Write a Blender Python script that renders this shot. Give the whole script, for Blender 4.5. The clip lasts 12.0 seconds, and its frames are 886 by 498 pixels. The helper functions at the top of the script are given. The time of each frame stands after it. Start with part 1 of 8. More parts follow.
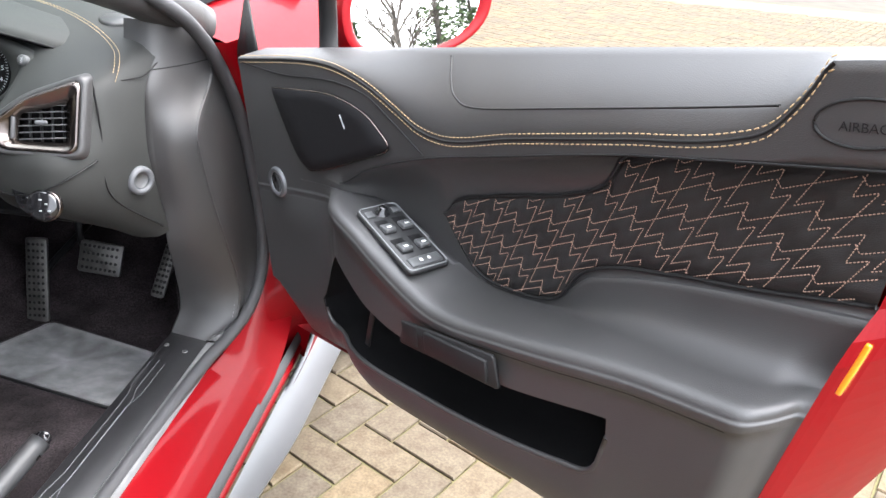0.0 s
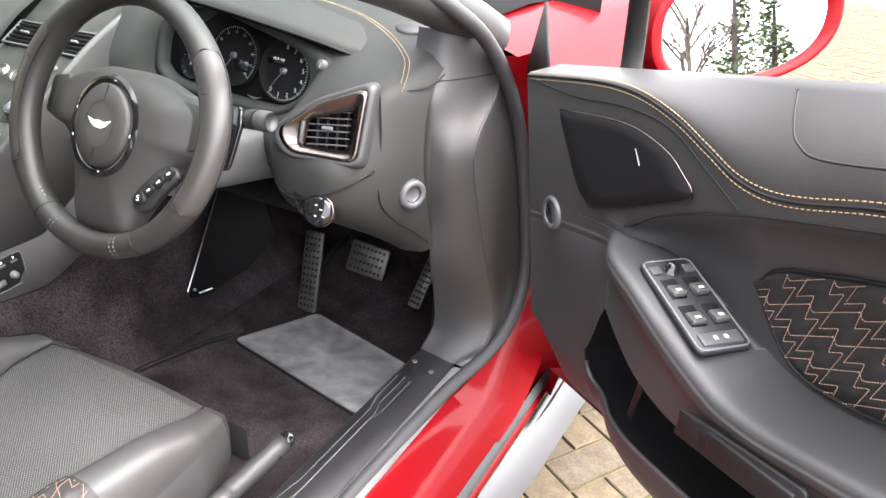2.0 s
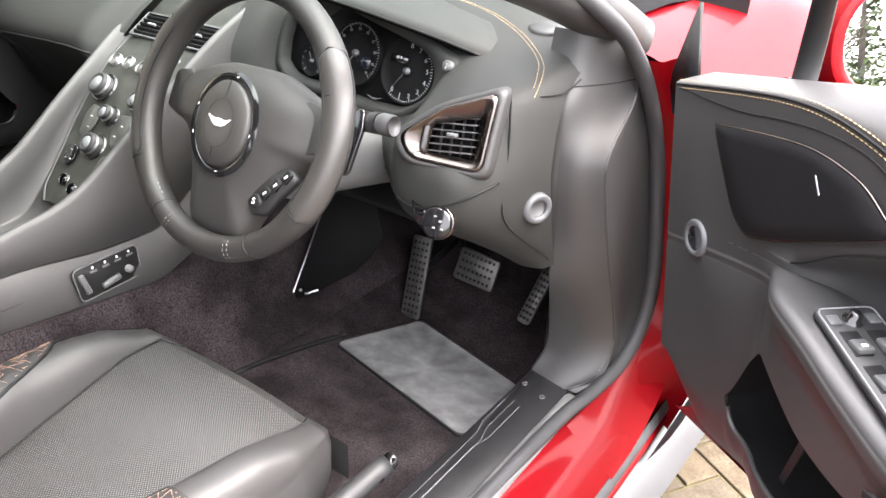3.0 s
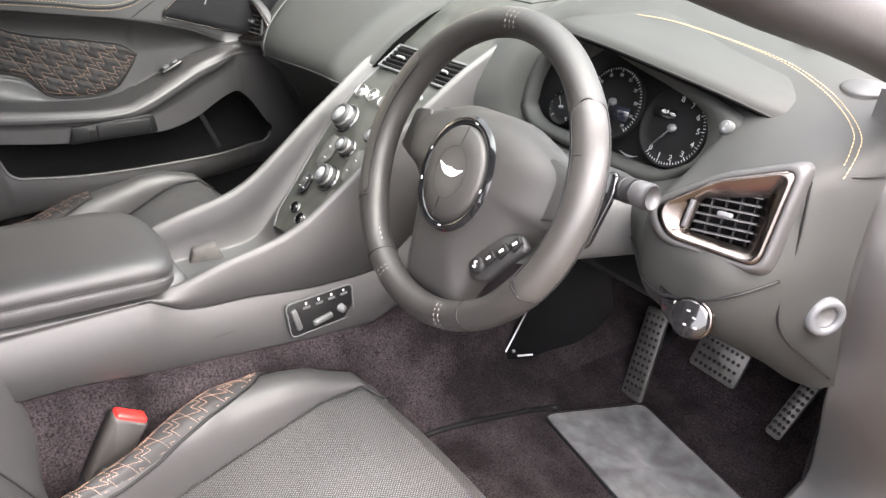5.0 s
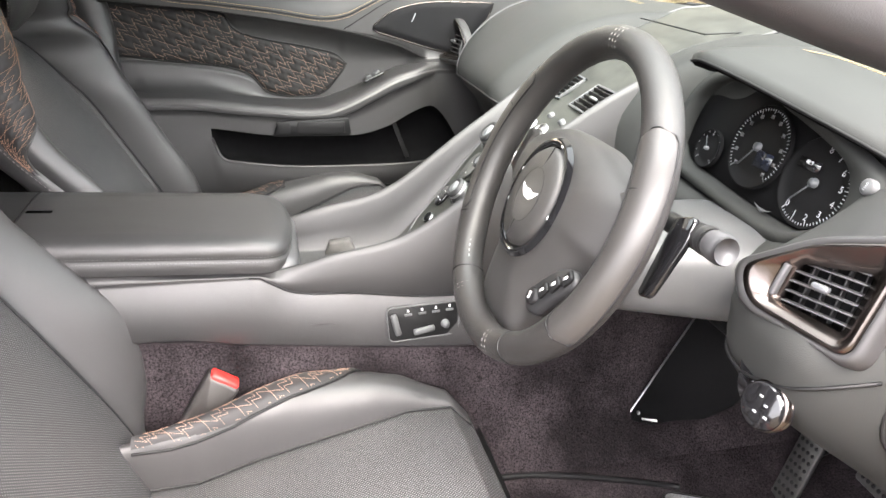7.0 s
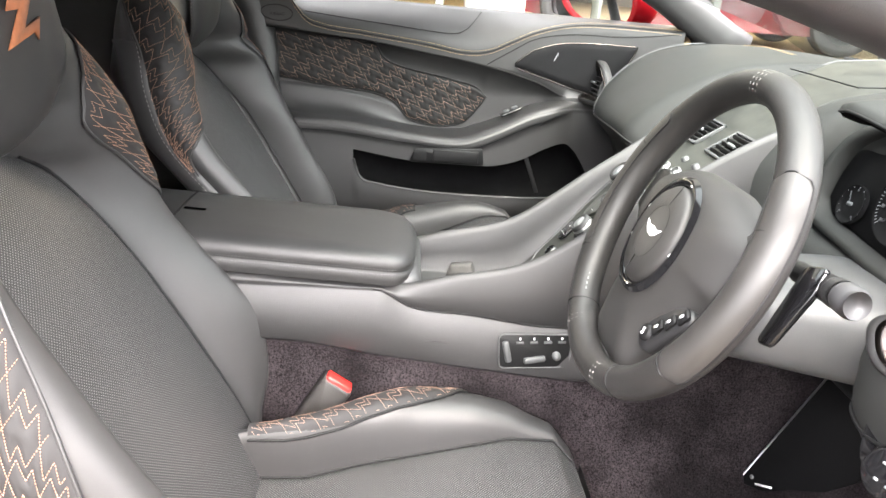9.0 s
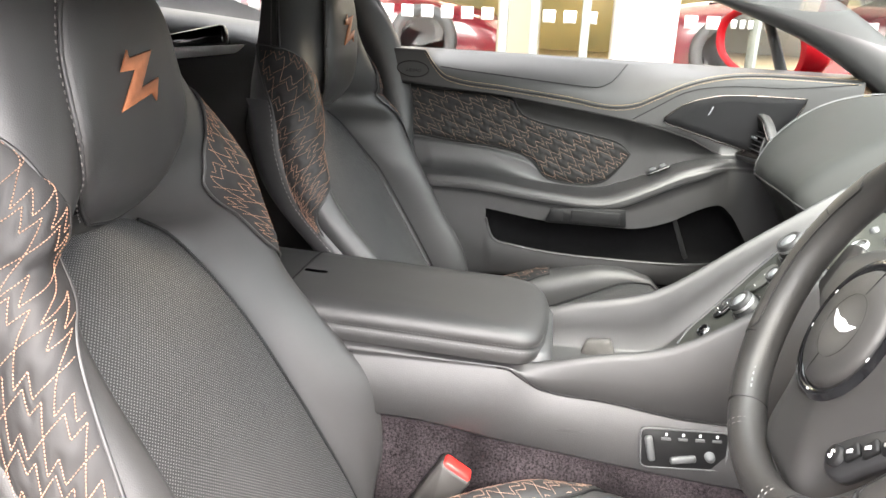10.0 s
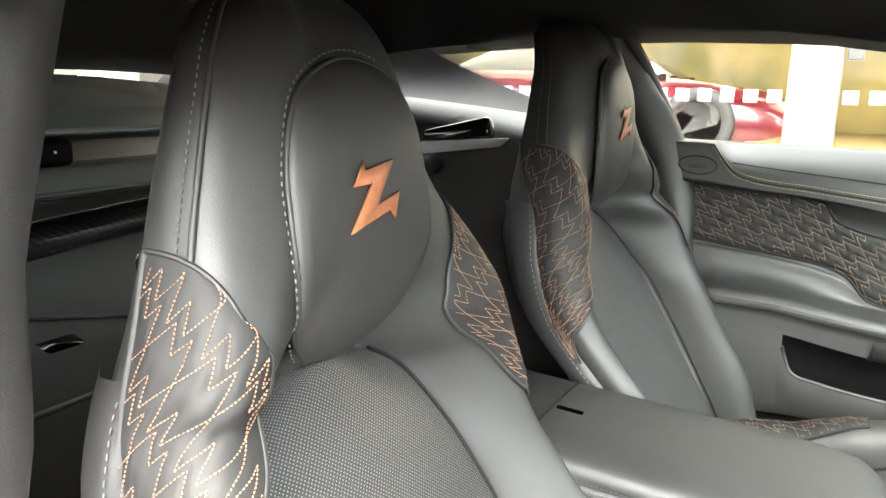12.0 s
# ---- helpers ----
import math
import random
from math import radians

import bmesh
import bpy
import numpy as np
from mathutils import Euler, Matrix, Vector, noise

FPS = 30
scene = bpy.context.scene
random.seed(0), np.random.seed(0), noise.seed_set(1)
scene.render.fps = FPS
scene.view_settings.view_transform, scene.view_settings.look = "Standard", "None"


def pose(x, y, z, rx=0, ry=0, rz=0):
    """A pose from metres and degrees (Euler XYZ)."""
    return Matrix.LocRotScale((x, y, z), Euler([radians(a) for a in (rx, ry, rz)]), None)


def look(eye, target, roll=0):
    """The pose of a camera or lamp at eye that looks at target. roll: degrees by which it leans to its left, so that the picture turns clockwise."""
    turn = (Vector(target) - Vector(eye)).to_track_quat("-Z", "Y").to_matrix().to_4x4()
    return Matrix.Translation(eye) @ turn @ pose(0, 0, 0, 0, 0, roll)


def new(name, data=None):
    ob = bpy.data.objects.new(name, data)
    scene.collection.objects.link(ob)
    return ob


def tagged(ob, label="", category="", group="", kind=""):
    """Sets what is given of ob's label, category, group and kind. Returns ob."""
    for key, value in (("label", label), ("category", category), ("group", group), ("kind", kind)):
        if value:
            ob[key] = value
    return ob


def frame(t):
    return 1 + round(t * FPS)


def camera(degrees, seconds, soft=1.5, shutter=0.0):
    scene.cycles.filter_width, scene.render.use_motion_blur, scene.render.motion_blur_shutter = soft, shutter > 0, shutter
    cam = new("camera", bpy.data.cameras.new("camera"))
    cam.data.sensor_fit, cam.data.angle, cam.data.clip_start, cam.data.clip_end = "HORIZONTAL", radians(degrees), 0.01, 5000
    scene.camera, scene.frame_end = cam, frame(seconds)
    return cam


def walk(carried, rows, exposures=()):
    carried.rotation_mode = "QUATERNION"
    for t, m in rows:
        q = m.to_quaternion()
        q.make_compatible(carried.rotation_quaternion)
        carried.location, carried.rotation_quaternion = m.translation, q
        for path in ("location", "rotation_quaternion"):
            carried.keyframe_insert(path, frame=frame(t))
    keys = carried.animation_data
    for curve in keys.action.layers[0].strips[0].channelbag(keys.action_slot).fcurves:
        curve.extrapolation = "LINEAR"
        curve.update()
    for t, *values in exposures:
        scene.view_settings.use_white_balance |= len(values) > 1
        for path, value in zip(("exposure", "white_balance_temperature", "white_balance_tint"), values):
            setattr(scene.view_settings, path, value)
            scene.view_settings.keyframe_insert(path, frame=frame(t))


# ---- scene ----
import functools

cam = camera(62.1, 12.0)
EXPOSURES = [(0, 3.56, 6050, 10), (1.2, 3.76, 6300, 12), (2.0, 3.78, 6350, 13), (2.5, 3.86, 6400, 13), (4.5, 4.15, 6550, 16), (6.5, 4.34, 6550, 15), (8.5, 4.28, 6500, 13), (10, 4.3, 6550, 12), (12, 4.85, 6550, 4)]
PATH = [
    (0, (1.273, -0.124, 1.296), (1.13, 1.658, 0.399), 5.0),
    (0.5, (1.287, -0.094, 1.297), (0.957, 1.661, 0.398), 4.2),
    (1, (1.283, -0.07, 1.295), (0.772, 1.642, 0.397), 3.6),
    (1.5, (1.251, -0.039, 1.281), (0.581, 1.616, 0.38), 3.2),
    (2, (1.215, 0.004, 1.274), (0.413, 1.592, 0.361), 2.9),
    (2.5, (1.174, 0.033, 1.266), (0.26, 1.554, 0.343), 2.7),
    (2.7, (1.158, 0.042, 1.263), (0.204, 1.535, 0.336), 2.6),
    (4.3, (1.043, 0.109, 1.255), (-0.228, 1.364, 0.354), 1.9),
    (4.5, (1.029, 0.119, 1.25), (-0.29, 1.331, 0.359), 2.0),
    (5, (1.015, 0.159, 1.241), (-0.441, 1.218, 0.369), 1.5),
    (5.5, (1.021, 0.222, 1.236), (-0.56, 1.104, 0.386), 1.3),
    (6, (1.039, 0.287, 1.229), (-0.647, 0.981, 0.406), 1.4),
    (6.5, (1.054, 0.341, 1.222), (-0.697, 0.877, 0.417), 1.9),
    (6.7, (1.063, 0.362, 1.219), (-0.7, 0.853, 0.411), 2.0),
    (8.3, (1.16, 0.374, 1.187), (-0.666, 0.665, 0.423), 4.5),
    (8.5, (1.155, 0.371, 1.201), (-0.677, 0.618, 0.438), 4.7),
    (9, (1.112, 0.368, 1.203), (-0.75, 0.486, 0.483), 4.4),
    (9.5, (1.056, 0.37, 1.197), (-0.83, 0.318, 0.533), 3.6),
    (10, (1.005, 0.375, 1.195), (-0.882, 0.114, 0.585), 2.4),
    (10.5, (0.975, 0.387, 1.208), (-0.883, -0.092, 0.644), 1.5),
    (11, (0.93, 0.39, 1.207), (-0.88, -0.292, 0.697), 0.8),
    (11.5, (0.881, 0.362, 1.213), (-0.875, -0.476, 0.747), 0.7),
    (12, (0.825, 0.307, 1.205), (-0.896, -0.621, 0.783), 1.1),
]
walk(cam, [(t, look(eye, target, roll)) for t, eye, target, roll in PATH], EXPOSURES)


# ---- world and light ----
world = bpy.data.worlds.new("overcast_sky")
scene.world = world
world.use_nodes = True
wn = world.node_tree
sky = wn.nodes.new("ShaderNodeTexSky")
sky.sky_type = "NISHITA"
sky.sun_disc = False
SUN_ELEV, SUN_AZ = radians(58), radians(78)
sky.sun_elevation, sky.sun_rotation = SUN_ELEV, SUN_AZ
sky.air_density, sky.dust_density, sky.ozone_density = 0.6, 8.0, 0.0
bg = wn.nodes["Background"]
bg.inputs["Strength"].default_value = 0.09
veil = wn.nodes.new("ShaderNodeMixRGB")
veil.inputs["Fac"].default_value, veil.inputs["Color2"].default_value = 0.6, (7.25, 7.25, 7.22, 1)
wn.links.new(sky.outputs["Color"], veil.inputs["Color1"])
wn.links.new(veil.outputs["Color"], bg.inputs["Color"])
sun = new("sun", bpy.data.lights.new("sun", "SUN"))
sun.data.energy, sun.data.angle, sun.data.color = 1.55, radians(100), (1.0, 0.985, 0.96)
sun.matrix_world = look((0, 0, 30), (30 * -math.sin(SUN_AZ) / math.tan(SUN_ELEV), 30 * -math.cos(SUN_AZ) / math.tan(SUN_ELEV), 0))


# ---- materials ----
def material(name, color, rough=0.5, metal=0.0, var=0.15, scale=20.0, bump=0.0, bump_scale=400.0, coat=0.0, spec=0.5, color2=None,
             coat_rough=0.05, sheen=0.0, voronoi=False, rand=0.0, wear=0.0, patch=None):
    m = bpy.data.materials.new(name)
    m.use_nodes = True
    nt = m.node_tree
    b = nt.nodes["Principled BSDF"]
    b.inputs["Roughness"].default_value, b.inputs["Metallic"].default_value = rough, metal
    b.inputs["Coat Weight"].default_value, b.inputs["Coat Roughness"].default_value = coat, coat_rough
    b.inputs["Specular IOR Level"].default_value = spec
    b.inputs["Sheen Weight"].default_value = sheen
    tc = nt.nodes.new("ShaderNodeTexCoord")
    big = nt.nodes.new("ShaderNodeTexNoise")
    big.inputs["Scale"].default_value, big.inputs["Detail"].default_value = scale, 5.0
    nt.links.new(tc.outputs["Object"], big.inputs["Vector"])
    mix = nt.nodes.new("ShaderNodeMixRGB")
    c2 = color2 or tuple(min(1.0, c * (1 + var)) for c in color)
    c1 = color if color2 else tuple(c * (1 - var) for c in color)
    mix.inputs["Color1"].default_value, mix.inputs["Color2"].default_value = (*c1, 1), (*c2, 1)
    ramp = nt.nodes.new("ShaderNodeMapRange")
    ramp.inputs["From Min"].default_value, ramp.inputs["From Max"].default_value = 0.3, 0.7
    nt.links.new(big.outputs["Fac"], ramp.inputs["Value"])
    nt.links.new(ramp.outputs["Result"], mix.inputs["Fac"])
    col = mix.outputs["Color"]
    if rand:
        info = nt.nodes.new("ShaderNodeObjectInfo")
        geo = nt.nodes.new("ShaderNodeNewGeometry")
        add = nt.nodes.new("ShaderNodeMath")
        nt.links.new(info.outputs["Random"], add.inputs[0])
        nt.links.new(geo.outputs["Random Per Island"], add.inputs[1])
        fr = nt.nodes.new("ShaderNodeMath")
        fr.operation = "FRACT"
        nt.links.new(add.outputs[0], fr.inputs[0])
        hsv = nt.nodes.new("ShaderNodeHueSaturation")
        mr = nt.nodes.new("ShaderNodeMapRange")
        mr.inputs["To Min"].default_value, mr.inputs["To Max"].default_value = 1 - rand, 1 + rand
        nt.links.new(fr.outputs[0], mr.inputs["Value"])
        nt.links.new(mr.outputs["Result"], hsv.inputs["Value"])
        nt.links.new(mr.outputs["Result"], hsv.inputs["Saturation"])
        nt.links.new(col, hsv.inputs["Color"])
        col = hsv.outputs["Color"]
    if patch:
        broad = nt.nodes.new("ShaderNodeTexNoise")
        broad.inputs["Scale"].default_value, broad.inputs["Detail"].default_value = patch[0], 4.0
        nt.links.new(tc.outputs["Object"], broad.inputs["Vector"])
        pr = nt.nodes.new("ShaderNodeMapRange")
        pr.inputs["From Min"].default_value, pr.inputs["From Max"].default_value = 0.35, 0.65
        pr.inputs["To Min"].default_value, pr.inputs["To Max"].default_value = 1 - patch[1], 1 + patch[1]
        nt.links.new(broad.outputs["Fac"], pr.inputs["Value"])
        ph = nt.nodes.new("ShaderNodeHueSaturation")
        nt.links.new(pr.outputs["Result"], ph.inputs["Value"])
        nt.links.new(col, ph.inputs["Color"])
        col = ph.outputs["Color"]
    nt.links.new(col, b.inputs["Base Color"])
    rr = nt.nodes.new("ShaderNodeMapRange")
    rr.inputs["To Min"].default_value, rr.inputs["To Max"].default_value = max(0.0, rough - 0.06 - wear), min(1.0, rough + 0.06)
    nt.links.new(big.outputs["Fac"], rr.inputs["Value"])
    nt.links.new(rr.outputs["Result"], b.inputs["Roughness"])
    if bump:
        if voronoi:
            fine = nt.nodes.new("ShaderNodeTexVoronoi")
            out = fine.outputs["Distance"]
        else:
            fine = nt.nodes.new("ShaderNodeTexNoise")
            fine.inputs["Detail"].default_value = 3.0
            out = fine.outputs["Fac"]
        fine.inputs["Scale"].default_value = bump_scale
        nt.links.new(tc.outputs["Object"], fine.inputs["Vector"])
        bp = nt.nodes.new("ShaderNodeBump")
        bp.inputs["Strength"].default_value, bp.inputs["Distance"].default_value = bump, 0.001
        nt.links.new(out, bp.inputs["Height"])
        nt.links.new(bp.outputs["Normal"], b.inputs["Normal"])
    return m


def dotted(name, color, dot, pitch, size, rough):
    """Perforated leather: a staggered grid of small holes laid out in the mesh's own metres."""
    m = material(name, color, rough, bump=0.15, bump_scale=900, voronoi=True)
    nt = m.node_tree
    b = nt.nodes["Principled BSDF"]
    uv = nt.nodes.new("ShaderNodeUVMap")
    facs = []
    for off in (0.0, 0.5):
        mp = nt.nodes.new("ShaderNodeMapping")
        mp.inputs["Scale"].default_value = (1 / pitch, 1 / pitch, 1)
        mp.inputs["Location"].default_value = (off, off, 0)
        nt.links.new(uv.outputs["UV"], mp.inputs["Vector"])
        fr = nt.nodes.new("ShaderNodeVectorMath")
        fr.operation = "FRACTION"
        nt.links.new(mp.outputs["Vector"], fr.inputs[0])
        ds = nt.nodes.new("ShaderNodeVectorMath")
        ds.operation = "DISTANCE"
        ds.inputs[1].default_value = (0.5, 0.5, 0)
        nt.links.new(fr.outputs["Vector"], ds.inputs[0])
        lt = nt.nodes.new("ShaderNodeMath")
        lt.operation = "LESS_THAN"
        lt.inputs[1].default_value = size
        nt.links.new(ds.outputs["Value"], lt.inputs[0])
        facs.append(lt)
    mx = nt.nodes.new("ShaderNodeMath")
    mx.operation = "MAXIMUM"
    nt.links.new(facs[0].outputs[0], mx.inputs[0])
    nt.links.new(facs[1].outputs[0], mx.inputs[1])
    old = b.inputs["Base Color"].links[0].from_socket
    mix = nt.nodes.new("ShaderNodeMixRGB")
    mix.inputs["Color2"].default_value = (*dot, 1)
    nt.links.new(mx.outputs[0], mix.inputs["Fac"])
    nt.links.new(old, mix.inputs["Color1"])
    nt.links.new(mix.outputs["Color"], b.inputs["Base Color"])
    return m


def carbon(name):
    """Twill carbon weave under clear lacquer, in the mesh's own metres."""
    m = material(name, (0.012, 0.012, 0.013), 0.3, coat=1.0)
    nt = m.node_tree
    b = nt.nodes["Principled BSDF"]
    uv = nt.nodes.new("ShaderNodeUVMap")
    wv = nt.nodes.new("ShaderNodeTexWave")
    wv.bands_direction = "DIAGONAL"
    wv.inputs["Scale"].default_value = 60
    nt.links.new(uv.outputs["UV"], wv.inputs["Vector"])
    mix = nt.nodes.new("ShaderNodeMixRGB")
    mix.inputs["Color1"].default_value, mix.inputs["Color2"].default_value = (0.008, 0.008, 0.009, 1), (0.06, 0.06, 0.065, 1)
    nt.links.new(wv.outputs["Fac"], mix.inputs["Fac"])
    nt.links.new(mix.outputs["Color"], b.inputs["Base Color"])
    return m


def glass(name, tint=(1, 1, 1), rough=0.0):
    m = bpy.data.materials.new(name)
    m.use_nodes = True
    nt = m.node_tree
    nt.nodes.remove(nt.nodes["Principled BSDF"])
    clear, gloss = nt.nodes.new("ShaderNodeBsdfTransparent"), nt.nodes.new("ShaderNodeBsdfGlossy")
    clear.inputs["Color"].default_value = (*tint, 1)
    gloss.inputs["Roughness"].default_value = rough
    fres, mix = nt.nodes.new("ShaderNodeFresnel"), nt.nodes.new("ShaderNodeMixShader")
    fres.inputs["IOR"].default_value = 1.3
    nt.links.new(fres.outputs[0], mix.inputs[0])
    nt.links.new(clear.outputs[0], mix.inputs[1])
    nt.links.new(gloss.outputs[0], mix.inputs[2])
    nt.links.new(mix.outputs[0], nt.nodes["Material Output"].inputs["Surface"])
    return m


LEATHER = material("black_leather", (0.026, 0.0255, 0.026), 0.50, spec=0.72, bump=0.14, bump_scale=900, voronoi=True, scale=9, var=0.12)
LEATHER_SOFT = material("black_seat_leather", (0.035, 0.0345, 0.035), 0.47, spec=0.6, bump=0.09, bump_scale=800, voronoi=True, scale=7, var=0.08)
DASHLEATHER = material("matt_dashboard_leather", (0.028, 0.029, 0.028), 0.62, bump=0.12, bump_scale=900, voronoi=True, scale=9, var=0.1, spec=0.22)
QUILT = material("quilted_black_leather", (0.016, 0.0152, 0.0152), 0.55, spec=0.3, bump=0.25, bump_scale=900, voronoi=True, scale=30, var=0.2)
QUILT_SEAT = material("quilted_seat_leather", (0.025, 0.0245, 0.025), 0.55, spec=0.3, bump=0.07, bump_scale=900, voronoi=True, scale=30, var=0.15)
PERF = dotted("perforated_black_leather", (0.024, 0.024, 0.025), (0.16, 0.16, 0.16), 0.0046, 0.17, 0.42)
DARK = material("black_plastic", (0.010, 0.010, 0.0105), 0.5, spec=0.25, bump=0.2, bump_scale=1500, scale=12)
GLOSS = material("gloss_black", (0.008, 0.008, 0.009), 0.12, coat=0.6, scale=8)
RUBBER = material("grey_rubber_seal", (0.03, 0.03, 0.032), 0.6, bump=0.15, bump_scale=600, scale=14, var=0.25)
SEALER = material("worn_grey_seal", (0.12, 0.12, 0.12), 0.5, bump=0.25, bump_scale=300, scale=18, var=0.3)
CARPET = material("charcoal_carpet", (0.004, 0.0034, 0.0038), 0.95, bump=1.0, bump_scale=520, scale=330, color2=(0.036, 0.0295, 0.032), sheen=0.02, spec=0.05, patch=(11, 0.5))
SUEDE = material("grey_suede_heel_pad", (0.06, 0.062, 0.065), 0.9, color2=(0.15, 0.152, 0.156), scale=26, bump=0.3, bump_scale=900, sheen=0.25, patch=(16, 0.32))
FELT = material("grey_brown_felt", (0.055, 0.052, 0.049), 0.9, color2=(0.085, 0.081, 0.077), scale=60, bump=0.4, bump_scale=900)
SMOKEKEY = material("smoked_key_plastic", (0.055, 0.056, 0.052), 0.3, scale=60, var=0.25)
RED = material("red_car_paint", (0.135, 0.001, 0.003), 0.5, coat=0.14, spec=0.05, scale=3, var=0.04, coat_rough=0.10)
CHROME = material("satin_chrome", (0.72, 0.7, 0.68), 0.22, metal=1.0, scale=40, var=0.05)
SMOKED = material("smoked_bronze_chrome", (0.145, 0.126, 0.117), 0.25, metal=1.0, scale=18, var=0.3)
ALU = material("brushed_aluminium", (0.5, 0.5, 0.5), 0.38, metal=1.0, scale=50, var=0.1)
PEDAL = material("worn_pedal_metal", (0.10, 0.097, 0.093), 0.5, metal=0.6, scale=50, var=0.3)
SILVER_RING = material("silver_grey_plastic", (0.075, 0.078, 0.084), 0.45, scale=25)
THREAD = material("cream_thread", (0.38, 0.27, 0.14), 0.6, scale=200)
QUILT_THREAD = material("dusty_copper_thread", (0.30, 0.19, 0.14), 0.6, scale=200)
COPPER_THREAD = material("copper_thread", (0.36, 0.20, 0.13), 0.6, scale=200)
PALE_THREAD = material("pale_grey_thread", (0.2, 0.19, 0.185), 0.6, scale=200)
DARK_THREAD = material("dark_thread", (0.09, 0.09, 0.09), 0.7, scale=200)
COPPER = material("copper_embroidery", (0.40, 0.15, 0.07), 0.45, bump=0.6, bump_scale=900, scale=60, var=0.25)
CARBON = carbon("carbon_fibre")
FORGED = material("forged_carbon_panel", (0.012, 0.013, 0.011), 0.50, color2=(0.040, 0.042, 0.036), scale=38, coat=0.04, bump=0.2, bump_scale=60)
# headliner black, also used to paint shade into the door pockets
HEADLINER_SHADE = material("black_headliner_and_shade", (0.006, 0.006, 0.0064), 0.95, spec=0.06, bump=0.2, bump_scale=700, scale=20)
TREAD = material("black_anodised_tread_plate", (0.012, 0.012, 0.013), 0.36, metal=0.0, scale=15, bump=0.1, bump_scale=500)
SATIN = material("satin_grey_plastic", (0.075, 0.077, 0.079), 0.42, scale=20, bump=0.1, bump_scale=900)
GRIP = material("smooth_grip_leather", (0.034, 0.0325, 0.031), 0.38, bump=0.12, bump_scale=1200, voronoi=True, scale=12)
LEATHER_WHEEL = material("steering_wheel_leather", (0.022, 0.021, 0.0204), 0.44, bump=0.2, bump_scale=1000, voronoi=True, scale=12)
SATIN_HUB = material("hub_leather", (0.032, 0.0308, 0.030), 0.52, bump=0.12, bump_scale=1200, voronoi=True, scale=12)
SILVER_DARK = material("dark_silver_plastic", (0.16, 0.165, 0.17), 0.4, scale=20)
VENT = material("vent_grey_plastic", (0.05, 0.05, 0.052), 0.45, scale=20)
BLACKGREY = material("charcoal_plastic", (0.022, 0.022, 0.023), 0.5, scale=20)
SCREEN = material("blue_black_screen", (0.01, 0.012, 0.02), 0.2)
DIALFACE = material("dial_black", (0.006, 0.006, 0.0065), 0.6, spec=0.08)
SPEAKERCLOTH = material("black_speaker_cloth", (0.003, 0.003, 0.0034), 0.7, bump=0.4, bump_scale=1200, voronoi=True, spec=0.15)
GRILLE = material("speaker_mesh", (0.005, 0.005, 0.006), 0.65, spec=0.2, bump=0.5, bump_scale=1200, voronoi=True)
WHITE = material("white_print", (0.75, 0.75, 0.75), 0.5)
REDMARK = material("red_plastic", (0.75, 0.03, 0.025), 0.4)
AMBER = material("amber_reflector", (0.9, 0.26, 0.01), 0.25, coat=1.0)
MIRROR = material("mirror_glass", (0.93, 0.94, 0.94), 0.01, metal=1.0, var=0.0)
MIRROR.node_tree.nodes["Principled BSDF"].inputs["Roughness"].links[0].from_node.inputs["To Min"].default_value = 0.0
MIRROR.node_tree.nodes["Principled BSDF"].inputs["Roughness"].links[0].from_node.inputs["To Max"].default_value = 0.005
SKIRT = material("pale_grey_side_skirt", (0.055, 0.057, 0.061), 0.35, scale=4, var=0.08)
GLASS = glass("clear_glass", (0.97, 0.99, 0.98))
SCREENGLASS = glass("tinted_windscreen_glass", (0.54, 0.585, 0.565))
DARKGLASS = glass("dark_privacy_glass", (0.04, 0.045, 0.043))
DIALPRINT = material("dial_print", (0.28, 0.29, 0.30), 0.5)
PAVER = material("buff_paving_block", (0.069, 0.054, 0.037), 0.9, spec=0.06, color2=(0.10, 0.083, 0.059), scale=26, bump=0.6, bump_scale=160, rand=0.16, patch=(140, 0.14))
JOINT = material("mossy_joint_sand", (0.078, 0.062, 0.027), 0.95, color2=(0.09, 0.086, 0.031), scale=22, bump=0.8, bump_scale=120)
FARGROUND = material("far_block_paving", (0.060, 0.053, 0.043), 0.9, spec=0.1, scale=3.0, var=0.18, bump=0.4, bump_scale=30)


# ---- mesh helpers ----
def part(name, data, mat, parent=None, label="", smooth=True):
    """Links verts and faces (or a bmesh) as one mesh object under a thing or part."""
    me = bpy.data.meshes.new(name)
    uvs = None
    if isinstance(data, bmesh.types.BMesh):
        data.to_mesh(me)
        data.free()
    else:
        verts, faces = data[0], data[1]
        uvs = data[2] if len(data) > 2 else None
        me.from_pydata([tuple(map(float, v)) for v in verts], [], faces)
    if uvs is not None:
        layer = me.uv_layers.new(name="UVMap")
        for loop in me.loops:
            layer.data[loop.index].uv = tuple(uvs[loop.vertex_index])
    if smooth:
        me.polygons.foreach_set("use_smooth", [True] * len(me.polygons))
    me.materials.append(mat)
    me.update()
    ob = new(name, me)
    if parent:
        ob.parent = parent.parent if parent.parent and parent.parent.parent else parent
    if label:
        ob["label"] = label
    return ob


def thing(name, label, category, group="", at=(0, 0, 0), kind=""):
    ob = new(name)
    ob.empty_display_size = 0.05
    ob.location = at
    return tagged(ob, label, category, group, kind)


